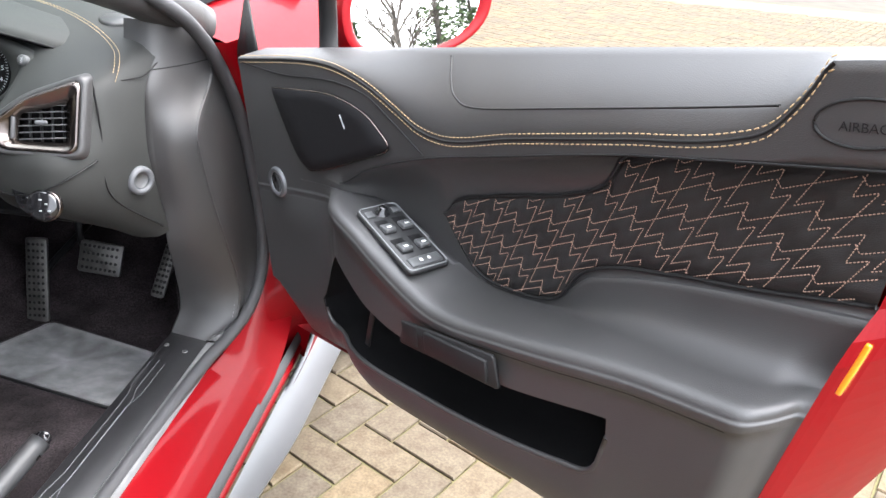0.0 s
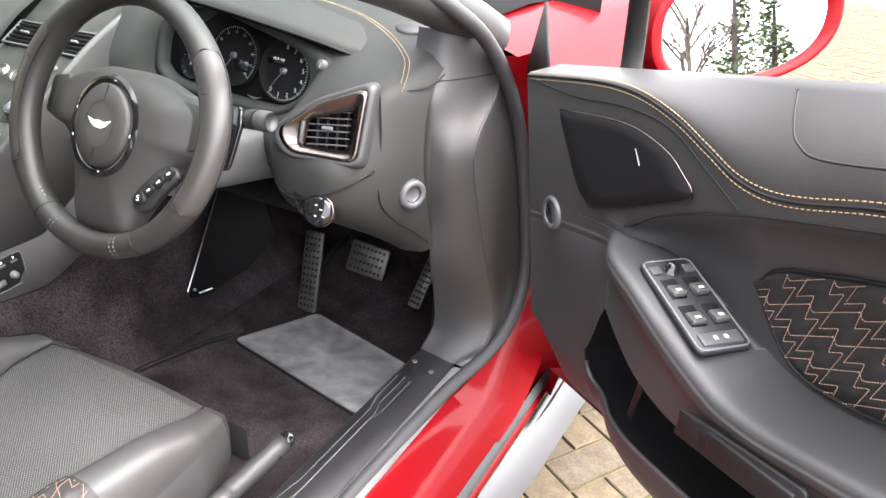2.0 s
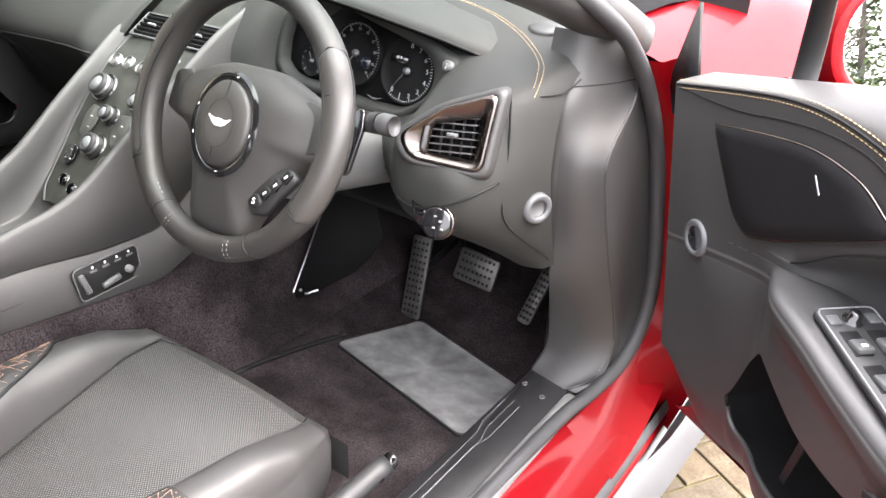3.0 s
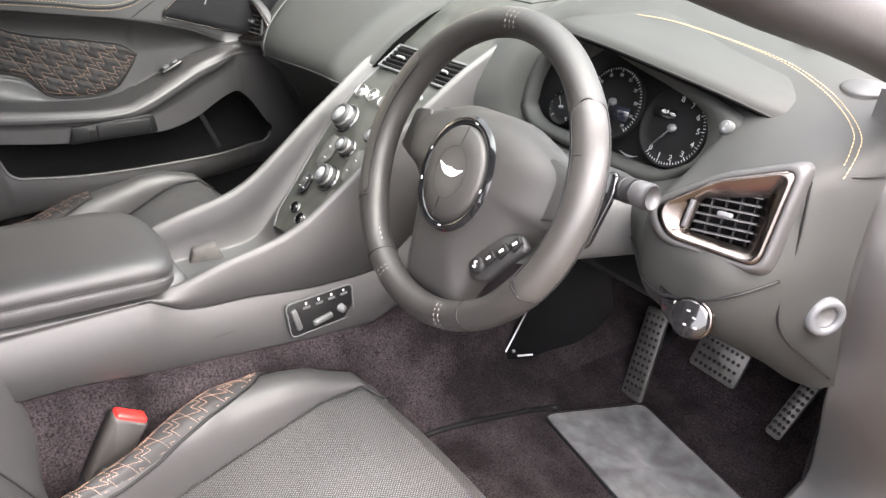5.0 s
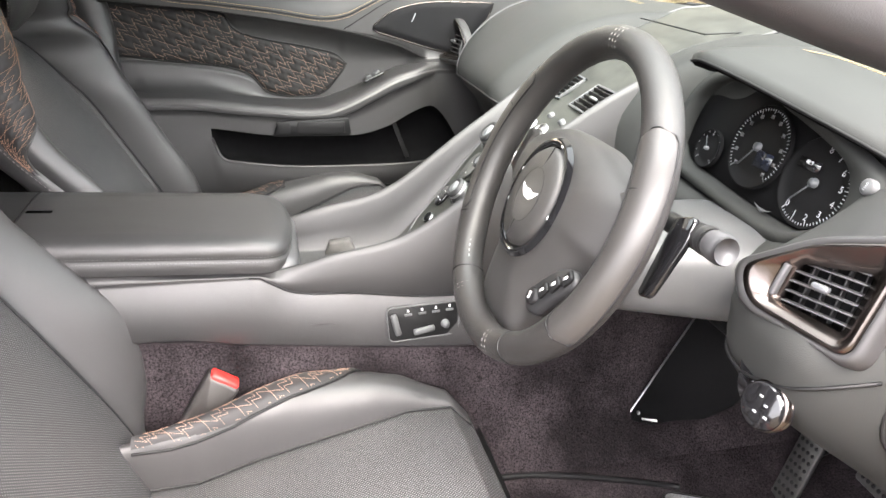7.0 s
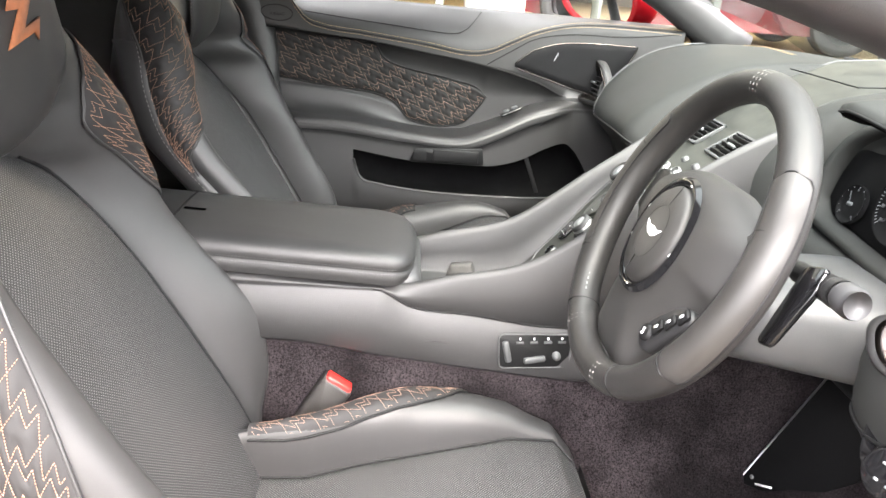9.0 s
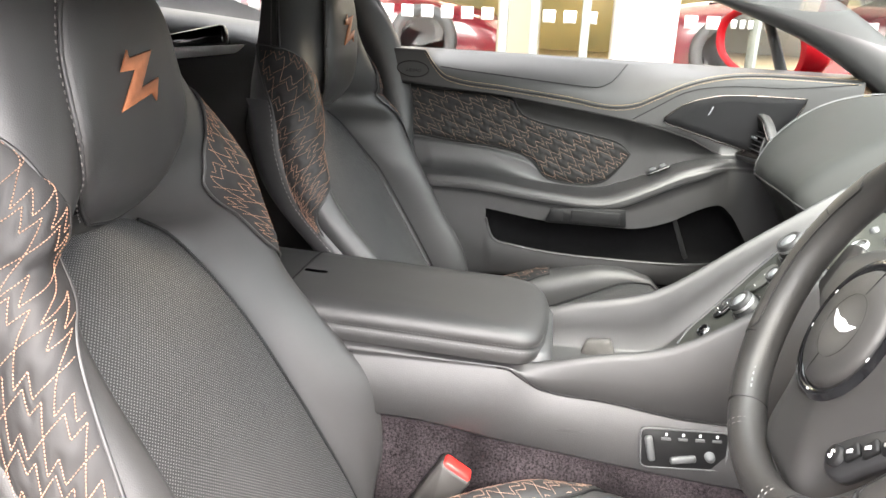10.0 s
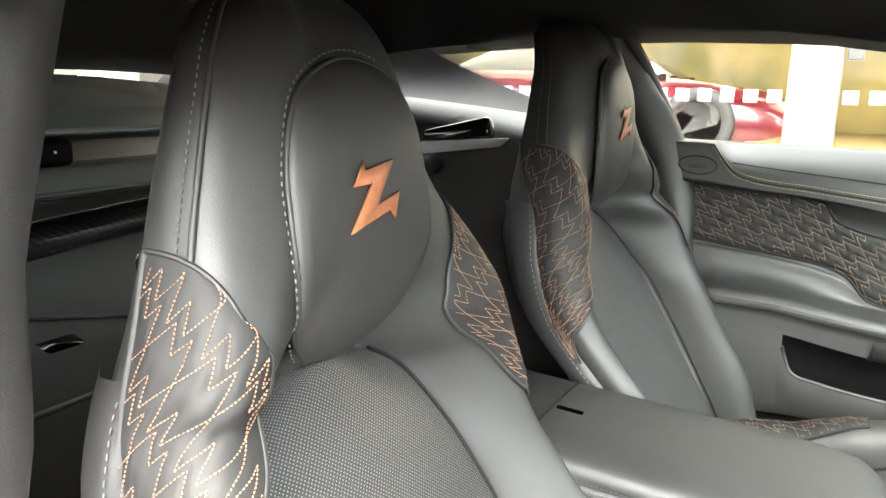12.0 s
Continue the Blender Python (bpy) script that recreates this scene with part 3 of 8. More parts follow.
    # airbag badge
    oval = [to(0.084 + 0.028 * math.cos(t), 1.076 + 0.017 * math.sin(t), 0.0008) for t in np.linspace(0, 2 * math.pi, 40, endpoint=False)]
    badge = part("airbag_badge", tube(oval, 0.0012, 6, close=True), DARK, door, "pressed oval airbag mark")
    lettering("AIRBAG", 0.0095, frame_from(to(0.084, 1.073, 0.0004), (0, -1 if sx > 0 else 1, 0), (0, 0, 1)), DARK, badge, tilt=sx)

    # speaker grille with its bright rim
    rim = spline([(0.893, 1.056), (0.818, 1.057), (0.75, 1.056), (0.704, 1.050), (0.655, 1.034), (0.625, 1.012), (0.612, 0.999), (0.622, 0.990), (0.67, 0.976), (0.75, 0.953), (0.80, 0.942), (0.822, 0.944), (0.845, 0.962), (0.87, 1.005), (0.888, 1.04), (0.893, 1.056)], 90)[:-1]
    g = np.array([to(y, z, 0.004) for y, z in rim])
    ctr = g.mean(0)
    rings = [g]
    for k in (0.97, 0.7, 0.4, 0.1, 0.004):
        q = ctr + (g - ctr) * k
        q[:, 0] -= sx * 0.003
        rings.append(q)
    grille = add("speaker_grille", sheet(np.array(rings), wrap_v=True, cap=False, flip=False), GRILLE, label="black perforated speaker cover")
    part("rim", tube(g, 0.0016, 6, close=True), SMOKED, grille, "thin bright rim")
    part("maker_mark", rbox((0.0012, 0.0020, 0.020), 0.0004, Matrix.Translation(to(0.705, 1.022, 0.0085)) @ pose(0, 0, 0, -24)), DIALPRINT, grille)

    # vent ring at the front edge
    m = Matrix.Translation(to(0.925, 0.905, 0.0)) @ pose(0, 0, 0, 0, -90 * sx, 0)
    part("air_ring", lathe([(0.0165, 0.0), (0.0165, 0.004), (0.0225, 0.006), (0.0245, 0.003), (0.025, -0.002)], m), SILVER_RING, door, "silver grey ring")
    part("air_hole", lathe([(0.0165, 0.003), (0.012, -0.012), (0.002, -0.013)], m), GLOSS, door)

    # pocket under the armrest
    K = []
    for y in np.linspace(0.236, 0.834, 70):
        zt, zb, wl = float(ARMLOW(y)), float(LIP(y)), float(W_LOW(y))
        depth = 0.085 * math.sin(math.pi * np.clip((y - 0.236) / 0.598, 0.0, 1)) ** 0.25
        row = [to(y, zt, wl)]
        for t in np.linspace(0, 1, 12):
            row.append(to(y, zt + (zb - 0.012 - zt) * t + 0.0, wl - 0.004 - depth * (math.sin(math.pi * t) ** 0.18 if 0 < t < 1 else 0.1)))
        row.append(to(y, zb, wl - 0.001))
        K.append(row)
    # near-black lining puts the shade of the pocket's depth into its colour
    pocket = add("door_pocket", sheet(K, flip=True), HEADLINER_SHADE, label="deep map pocket, its shade painted in near-black")
    part("divider", rbox((0.003, 0.010, 0.125), 0.001, Matrix.Translation(to(0.672, 0.755, 0.016)) @ pose(0, 0, 0, 22, 0, 0)), DARK, pocket)
    lip = np.array([to(y, float(LIP(y)) + 0.001, float(W_LOW(y)) - 0.002) for y in np.linspace(0.238, 0.83, 90)])
    part("pocket_edge", tube(lip, 0.0035, 8), LEATHER, pocket)

    # pull handle let into the armrest's face
    fm = frame_from(to(0.4675, 0.7855, 0.054), (0, -sx, 0), (0, 0, 1))
    handle = add_plain("pull_panel", plate(rounded([(-0.088, -0.019), (0.088, -0.018), (0.082, 0.022), (-0.076, 0.014)], 0.006), 0.004, fm, 0.001), DARK, door)
    part("pull_lever", rbox((0.106, 0.028, 0.007), 0.002, fm @ pose(0.020, 0.0, 0.0045)), DARK, handle, "flush black release lever")
    part("finger_recess", rbox((0.030, 0.028, 0.003), 0.0012, fm @ pose(-0.064, 0.0, 0.0032)), DARK, handle)

    # switches on the armrest
    sm = frame_from(to(0.6035, 0.8815, 0.003), Vector(to(0.543, 0.855, 0.010)) - Vector(to(0.663, 0.908, -0.002)), Vector(to(0.6, 0.88, -0.03 if sx > 0 else 0.03)) - Vector(to(0.6, 0.88, 0.03 if sx > 0 else -0.03)))
    if sx > 0:
        sm = sm @ pose(0, 0, -0.0035)
        pl = add_plain("switch_plate", plate(rounded([(-0.068, -0.031), (0.068, -0.031), (0.068, 0.031), (-0.068, 0.031)], 0.008), 0.006, sm, 0.0015), BLACKGREY, door, "charcoal window switch panel with a bright rim")
        ring = [sm @ Vector((x, y, 0.006)) for x, y in rounded([(-0.066, -0.029), (0.066, -0.029), (0.066, 0.029), (-0.066, 0.029)], 0.008)]
        part("bright_rim", tube([tuple(v) for v in ring], 0.0010, 6, close=True), SILVER_DARK, pl)
        for px_, py_ in ((-0.021, -0.013), (0.020, -0.013), (-0.021, 0.014), (0.020, 0.014)):
            part("switch_well", rbox((0.030, 0.018, 0.002), 0.0006, sm @ pose(px_, py_, 0.006)), DARK, pl)
            key = part("switch_key", rbox((0.017, 0.016, 0.007), 0.002, sm @ pose(px_ + 0.006, py_, 0.009, 0, -14, 0)), SATIN, pl, "grey rocker switch")
            part("icon", rbox((0.004, 0.006, 0.0006), 0.0, sm @ pose(px_ + 0.008, py_, 0.0135, 0, -14, 0)), WHITE, key)
        part("mirror_joystick", lathe([(0.010, 0.0), (0.010, 0.002), (0.0065, 0.003), (0.006, 0.009), (0.003, 0.011), (0.0, 0.011)], sm @ pose(-0.050, 0.0, 0.006)), GLOSS, pl)
        for s in (-1, 1):
            part("mirror_key", rbox((0.012, 0.012, 0.003), 0.001, sm @ pose(-0.050, 0.020 * s, 0.007)), SATIN, pl)
        part("lock_key", rbox((0.016, 0.046, 0.004), 0.0015, sm @ pose(0.054, 0, 0.007)), SATIN, pl)
        for s in (-1, 1):
            part("icon", rbox((0.005, 0.004, 0.0006), 0.0, sm @ pose(0.054, 0.006 * s, 0.0094)), WHITE, pl)
    else:
        pl = add_plain("switch_plate", plate(rounded([(-0.026, -0.013), (0.026, -0.013), (0.026, 0.013), (-0.026, 0.013)], 0.006), 0.006, sm @ pose(-0.012, 0, 0), 0.0015), GLOSS, door, "small gloss black window switch panel")
        for q in (-0.012, 0.010):
            part("switch_key", rbox((0.014, 0.014, 0.006), 0.002, sm @ pose(-0.012 + q, 0, 0.008)), SILVER_RING, pl)

    # painted trailing edge and bottom
    E = []
    for t in np.linspace(0, 1, 24):
        z = 1.10 - 0.49 * t
        wo = -0.10 - 0.15 * math.sin(min(1.0, t * 1.6) * math.pi / 2) + 0.05 * max(0, t - 0.6) * 2.2
        wi = float(np.interp(z, [0.60, 0.63, 0.70, 0.79, 0.835, 0.90, 0.93, 1.04, 1.06, 1.10], [-0.06, -0.002, 0.003, 0.003, 0.003, 0.0, -0.034, -0.034, 0.0, -0.03]))
        E.append([to(0.05, z, wi - 0.001)] + [to(0.05 - 0.014 * min(1, q * 8) - 0.006 * t * min(1, q * 8), z, wi + (wo - wi) * q) for q in (0.04, 0.08, 0.125)] + [to(0.036 - 0.006 * t - 0.09 * q, z, wi + (wo - wi) * (0.125 + 0.875 * q)) for q in (0.3, 0.6, 0.9, 1.0)])
    part("trailing_edge", sheet(E, flip=sx < 0), RED, door, "", False)
    B = [[to(y, 0.615, -0.03), to(y, 0.603, -0.08), to(y, 0.600, -0.18), to(y, 0.606, -0.205)] for y in np.linspace(0.05, 1.0, 12)]
    add("bottom_edge", sheet(B), RED)
    if sx > 0:
        part("reflector", plate(rounded([(-0.008, -0.024), (0.004, -0.026), (0.008, 0.022), (-0.002, 0.028)], 0.003), 0.004, frame_from(to(0.036, 0.902, 0.016), (sx, 0, 0), (0, -0.33, 0.94)) @ pose(0, 0, 0, 0, 0, 8), 0.001), AMBER, door, "amber edge reflector")
    part("belt_seal", tube([to(y, float(BELT(y)) - 0.012, -0.090) for y in np.linspace(0.06, 0.99, 20)], 0.007, 8), RUBBER, door)

    # mirror, its sail and the quarter post
    ctr = Vector((sx * 0.885, 0.84, 1.155))
    H = []
    for dep, k in ((0.0, 1.0), (0.012, 1.02), (0.05, 0.97), (0.09, 0.72), (0.112, 0.4), (0.118, 0.08)):
        ring = []
        for t in np.linspace(0, 2 * math.pi, 40, endpoint=False):
            ex = (0.150 if sx > 0 else 0.160) * k * math.copysign(abs(math.cos(t)) ** 0.8, math.cos(t))
            ez = (0.084 if sx > 0 else 0.078) * k * math.copysign(abs(math.sin(t)) ** 0.85, math.sin(t)) + 0.10 * ex * sx * k
            ring.append((ctr.x + ex, ctr.y + dep - (0.06 if sx > 0 else -0.40) * ex * abs(sx), ctr.z + ez))
        H.append(ring)
    house = part("mirror_housing", sheet(H, wrap_v=True, cap=False), RED, door, "red painted mirror shell")
    lip = H[0]
    G = [lip]
    for k, dep in ((0.93, -0.004), (0.87, 0.006), (0.86, 0.008)):
        G.append([tuple(ctr + (Vector(p) - ctr) * k + Vector((0, dep, 0))) for p in lip])
    part("mirror_bezel", sheet(G, wrap_v=True), RED, house)
    back = G[-1]
    mid = Vector(np.mean(np.array(back), axis=0))
    pane = [back] + [[tuple(mid + (Vector(p) - mid) * k) for p in back] for k in (0.5, 0.02)]
    part("mirror_pane", sheet(pane, wrap_v=True, cap=False), MIRROR, house, "silvered mirror glass")
    part("mirror_arm", tube(spline([(sx * 0.85, 0.90, 1.10), (sx * 0.79, 0.905, 1.09), (sx * 0.72, 0.90, 1.085)], 12), np.linspace(0.03, 0.036, 12), 12, flat=0.55), RED, door)
    part("corner_sail", plate([(-0.005, 0.0), (0.062, 0.0), (0.075, 0.05), (0.004, 0.155)] if sx > 0 else [(0.005, 0.0), (-0.062, 0.0), (-0.075, 0.05), (-0.004, 0.155)], 0.006, frame_from(to(1.04, 1.04, -0.055), (0, sx, 0), (0, 0, 1)) @ pose(0, 0, -0.003), 0.001), DARK, door, "black rubber corner sail")
    part("quarter_post", tube([to(0.862, 1.09, -0.082), to(0.835, 1.15, -0.072), to(0.795, 1.235, -0.055)], [0.015, 0.014, 0.012], 8, flat=0.7), DARK, door, "black window post")


def add_plain(name, mesh, mat, parent, label=""):
    return part(name, mesh, mat, parent, label)


def lettering(text, size, m, mat, parent, tilt=1):
    """Flat raised letters from the built-in font."""
    cu = bpy.data.curves.new("lettering", "FONT")
    cu.body, cu.size, cu.align_x, cu.align_y, cu.extrude = text, size, "CENTER", "CENTER", 0.0003
    cu.materials.append(mat)
    ob = new("lettering", cu)
    ob.matrix_basis = m
    ob.parent = parent
    return ob


DOOR_TURN = Matrix(((0.669, -0.726, -0.162), (0.742, 0.663, 0.098), (0.036, -0.186, 0.982))).to_quaternion().to_matrix().to_4x4()
build_door(1, "open red car door with black leather trim and copper quilting", Matrix.Translation((0.939, 1.021, 0.732)) @ DOOR_TURN @ Matrix.Translation((-0.70, -0.98, -0.8)))
build_door(-1, "closed far car door with black leather trim and copper quilting", Matrix.Identity(4))


# ---- the car's shell ----


def run_y(section, y0, y1, n=24, bend=None):
    """A moulding: (x, z) pairs carried along y."""
    P = []
    for y in np.linspace(y0, y1, n):
        P.append([(x + (bend(y)[0] if bend else 0), y, z + (bend(y)[1] if bend else 0)) for x, z in section])
    return sheet(P)


SILL_Y0 = -1.1
part("sill", run_y([(0.772, 0.455), (0.782, 0.452), (0.80, 0.44), (0.825, 0.418), (0.846, 0.388), (0.854, 0.365)], SILL_Y0, 1.10, 30), RED, body, "glossy red painted sill")
part("sill_rubber", run_y([(0.8545, 0.365), (0.862, 0.356), (0.864, 0.345), (0.860, 0.334), (0.853, 0.33)], SILL_Y0, 1.24, 24), RUBBER, body)
part("sill_edge", run_y([(0.853, 0.331), (0.862, 0.327), (0.864, 0.318), (0.858, 0.310)], SILL_Y0, 1.26, 24), RED, body)
part("sill_underside", run_y([(0.858, 0.310), (0.84, 0.27), (0.80, 0.20), (0.78, 0.16), (0.60, 0.15)], SILL_Y0, 1.5, 12), DARK, body)
K = []
for y in np.linspace(0.72, 1.62, 16):
    wdt = np.interp(y, [0.72, 1.05, 1.62], [0.004, 0.05, 0.07])
    K.append([(0.846, y, 0.262), (0.852, y, 0.255), (0.852 + wdt, y, 0.212), (0.85 + wdt, y, 0.203), (0.84, y, 0.20)])
part("side_skirt", sheet(K), SKIRT, body, "pale grey side skirt blade")

# door aperture: hinge pillar, inner wing and the wing beyond
WING = [(0.45, 1.035), (0.58, 1.035), (0.70, 1.02), (0.79, 0.985), (0.86, 0.92), (0.91, 0.83), (0.935, 0.70), (0.935, 0.52), (0.90, 0.36), (0.86, 0.26)]
P = []
for y in np.linspace(1.16, 3.0, 40):
    k = np.interp(y, [1.16, 1.8, 2.4, 3.0], [0, 0.0, -0.06, -0.22])
    arch = 0.05 * math.exp(-((y - 1.95) / 0.35) ** 2)
    P.append([(x * (1 - 0.10 * max(0, (y - 2.3) / 0.7)), y, z + k * (1 if z > 0.6 else 0.4) + arch * math.exp(-((x - 0.82) / 0.1) ** 2)) for x, z in spline(WING, 28)])
part("front_wing", sheet(P), RED, body, "glossy red front wing")
P = [[(-p[0], p[1], p[2]) for p in row] for row in P]
part("front_wing", sheet(P, flip=True), RED, body, "glossy red front wing")
P = []
for y in np.linspace(1.42, 3.05, 24):
    k = np.interp(y, [1.42, 1.8, 2.4, 3.05], [0.0, 0.0, -0.07, -0.25])
    P.append([(x, y, 1.045 + 0.028 * math.cos(x / 0.62 * math.pi) + k) for x in np.linspace(-0.60, 0.60, 26)])
part("bonnet", sheet(P, flip=True), RED, body, "long red bonnet")
H = []
for z in np.linspace(1.02, 0.30, 20):
    lean = np.interp(z, [0.30, 0.45, 0.6, 1.02], [0.06, 0.02, 0.0, -0.02])
    edge = np.interp(z, [0.30, 0.5, 0.7, 0.92, 1.02], [0.87, 0.92, 0.92, 0.86, 0.74])
    s0 = float(np.interp(z, [0.30, 0.48, 0.58, 0.75, 0.95, 1.02], [0.785, 0.795, 0.805, 0.790, 0.762, 0.750]))
    ys = float(np.interp(z, [0.30, 0.48, 0.55, 0.62, 0.75, 0.89, 0.96, 1.02], [1.13, 1.09, 1.15, 1.17, 1.175, 1.155, 1.12, 1.075]))
    H.append([(s0 - 0.012, ys + 0.004, z), (s0 + 0.012, ys + 0.012, z), (s0 + 0.03, ys + 0.02, z), (max(edge - 0.03, s0 + 0.04), 1.185 + lean, z), (max(edge, s0 + 0.05), 1.165 + lean, z)])
part("hinge_pillar", sheet(H), RED, body, "red painted door hinge pillar")
for z in (0.62, 0.80):
    part("door_hinge", rbox((0.04, 0.05, 0.07), 0.008, pose(0.862, 1.150, z, 0, 0, 40)), RED, body)
part("sill_corner", sheet([[(0.778 + 0.12 * (y - 0.94), y, 0.455 + 0.075 * max(0, (y - 0.95) / 0.18) ** 2), (0.80 + 0.12 * (y - 0.94), y, 0.44 + 0.075 * max(0, (y - 0.97) / 0.18) ** 2), (0.828, y + 0.01, 0.415 + 0.08 * max(0, (y - 0.99) / 0.18) ** 2), (0.858, y + 0.03, 0.362 + 0.10 * max(0, (y - 1.0) / 0.18) ** 2)] for y in np.linspace(0.94, 1.15, 14)]), RED, body)

# weather seal round the aperture
SEAL = [(0.758, -0.6, 0.462), (0.758, 0.2, 0.462), (0.758, 0.7, 0.462), (0.766, 0.93, 0.466), (0.780, 1.02, 0.472), (0.796, 1.09, 0.495), (0.804, 1.145, 0.545), (0.804, 1.168, 0.61), (0.797, 1.175, 0.68), (0.788, 1.172, 0.75), (0.779, 1.168, 0.82), (0.770, 1.152, 0.89), (0.760, 1.12, 0.96), (0.750, 1.07, 1.025), (0.735, 0.99, 1.087), (0.70, 0.85, 1.155), (0.675, 0.65, 1.207), (0.655, 0.40, 1.245), (0.648, 0.15, 1.258), (0.65, -0.1, 1.25)]
part("door_seal", tube(spline(SEAL, 150), 0.012, 12), RUBBER, body, "grey rubber door seal")
part("sill_seal", run_y([(0.743, 0.464), (0.750, 0.470), (0.764, 0.470), (0.772, 0.4635), (0.774, 0.456)], SILL_Y0, 1.0, 20), SEALER, body, "worn pale sill seal strip")

# windscreen pillars and roof rails
def pillar(points, widths, name, mat, sx=1):
    rows = []
    for (x, y, z), (a, b) in zip(spline(points, 26), spline(widths, 26)):
        ring = []
        for t in np.linspace(0, 2 * math.pi, 16, endpoint=False):
            c, s = math.cos(t), math.sin(t)
            ring.append((sx * (x + a * math.copysign(abs(c) ** 0.7, c)), y + 0.35 * b * s, z + b * math.copysign(abs(s) ** 0.7, s)))
        rows.append(ring)
    return part(name, sheet(rows, wrap_v=True, cap=True, flip=sx < 0), mat, body)


PILLAR = [(0.70, 1.16, 1.035), (0.695, 1.06, 1.075), (0.68, 0.90, 1.135), (0.668, 0.75, 1.18), (0.655, 0.58, 1.232), (0.645, 0.35, 1.274), (0.64, 0.10, 1.290), (0.64, -0.15, 1.286)]
PWID = [(0.036, 0.03), (0.042, 0.035), (0.044, 0.038), (0.042, 0.036), (0.038, 0.034), (0.034, 0.032), (0.034, 0.032), (0.036, 0.035)]
pillar(PILLAR, PWID, "windscreen_pillar", LEATHER)
FAR = [(0.66, 1.15, 1.06), (0.65, 1.06, 1.105), (0.64, 0.97, 1.165), (0.63, 0.88, 1.215), (0.62, 0.78, 1.255), (0.60, 0.60, 1.305), (0.585, 0.35, 1.335), (0.575, 0.10, 1.345), (0.57, -0.15, 1.34)]
FWID = [(0.036, 0.04), (0.042, 0.045), (0.044, 0.046), (0.042, 0.042), (0.038, 0.034), (0.034, 0.032), (0.034, 0.032), (0.034, 0.032), (0.036, 0.035)]
pillar(FAR, FWID, "windscreen_pillar", LEATHER, -1)
for sx in (1, -1):
    rail = [p for p in spline(PILLAR if sx > 0 else FAR, 24) if p[1] < 0.62]
    part("roof_rail_skin", tube([(sx * (x + 0.05), y, z + 0.045) for x, y, z in rail], 0.035, 10), RED, body)
R = []
for y in np.linspace(0, 1, 26):
    y = 0.58 - 1.58 * y
    h = np.interp(y, [-1.0, -0.75, -0.52, -0.2, 0.0, 0.25, 0.44], [1.23, 1.28, 1.304, 1.321, 1.325, 1.318, 1.292])
    R.append([(x, y if x < -0.1 else min(y, 0.45), h - (0.055 if x > 0 else 0.022) * (abs(x) / 0.62) ** 3) for x in np.linspace(-0.64, 0.64, 19)])
part("headliner", sheet(R), HEADLINER_SHADE, body, "black alcantara headliner")
R = [[(x, y, z + 0.03) for x, y, z in row] for row in R]
part("roof_skin", sheet(R, flip=True), RED, body, "red roof skin")
wsh = []
for t in np.linspace(0, 1, 12):
    wsh.append([(x * (0.62 - 0.08 * t) / 0.66, 1.42 - 0.99 * t - 0.10 * (x / 0.66) ** 2, 1.07 + 0.265 * t ** 0.75 - 0.015 * (x / 0.66) ** 2) for x in np.linspace(-0.66, 0.66, 15)])
part("windscreen", sheet(wsh), SCREENGLASS, body, "clear windscreen glass")

part("rear_window", sheet([[(x * (0.60 - 0.04 * t), -1.0 - 0.28 * t, 1.222 - 0.012 * t - 0.05 * (x) ** 2) for x in np.linspace(-1, 1, 9)] for t in np.linspace(0, 1, 8)], flip=True), DARKGLASS, body, "sloping rear window glass")
for s_ in (1, -1):
    part("rear_window_frame", tube([(s_ * 0.60, -0.90, 1.215), (s_ * 0.60, -1.1, 1.21), (s_ * 0.59, -1.3, 1.195)], 0.035, 10), HEADLINER_SHADE, body)

# far side: window glass, B-pillar, quarter window sill
gl = part("side_window", sheet([[(-0.70 + 0.16 * t, y, 1.11 + 0.19 * t) for t in np.linspace(0, 1, 6)] for y in np.linspace(0.0, 0.84, 8)]), GLASS, body)
gl.visible_shadow = False
gl = part("quarter_window", sheet([[(-0.69 + 0.14 * t, y, 1.16 + 0.135 * t) for t in np.linspace(0, 1, 5)] for y in np.linspace(-0.85, -0.06, 8)]), GLASS, body)
gl.visible_shadow = False
part("centre_pillar", tube(spline([(-0.635, 0.035, 0.80), (-0.65, 0.03, 0.95), (-0.65, 0.0, 1.10), (-0.618, -0.07, 1.24), (-0.58, -0.12, 1.32)], 24), [0.031] * 24, 10, flat=1.3), LEATHER, body)
part("pillar_seal", tube(spline([(-0.635, 0.075, 0.80), (-0.65, 0.05, 0.95), (-0.655, 0.025, 1.10), (-0.63, -0.025, 1.22), (-0.58, -0.075, 1.32)], 24), 0.012, 8), RUBBER, body)
Q = []
for y in np.linspace(-0.95, 0.0, 22):
    xo = -0.075 * float(np.clip((y + 0.40) / 0.25, 0, 1))
    z0 = np.interp(y, [-0.95, -0.58, -0.417, -0.295, 0.0], [1.22, 1.19, 1.172, 1.157, 1.12])
    Q.append([(-0.72, y, z0 + 0.005), (-0.68, y, z0), (-0.60 + xo, y, z0 - 0.012), (-0.56 + xo, y, z0 - 0.04), (-0.545 + xo, y, z0 - 0.08), (-0.545 + xo, y, z0 - 0.2), (-0.54 + xo, y, 0.6)])
part("rear_side_trim", sheet(Q, flip=True), LEATHER, body, "black rear side trim")
part("grab_recess", rbox((0.03, 0.16, 0.05), 0.012, pose(-0.545, -0.40, 1.115, 12, 0, 0)), GLOSS, body)
part("bright_blade", plate(rounded([(-0.10, -0.012), (0.08, -0.010), (0.105, 0.006), (-0.10, 0.014)], 0.008), 0.004, frame_from((-0.52, -0.375, 1.098), (0, 1, 0.12), (0.2, -0.12, 1)), 0.001), WHITE, body, "bright satin blade")

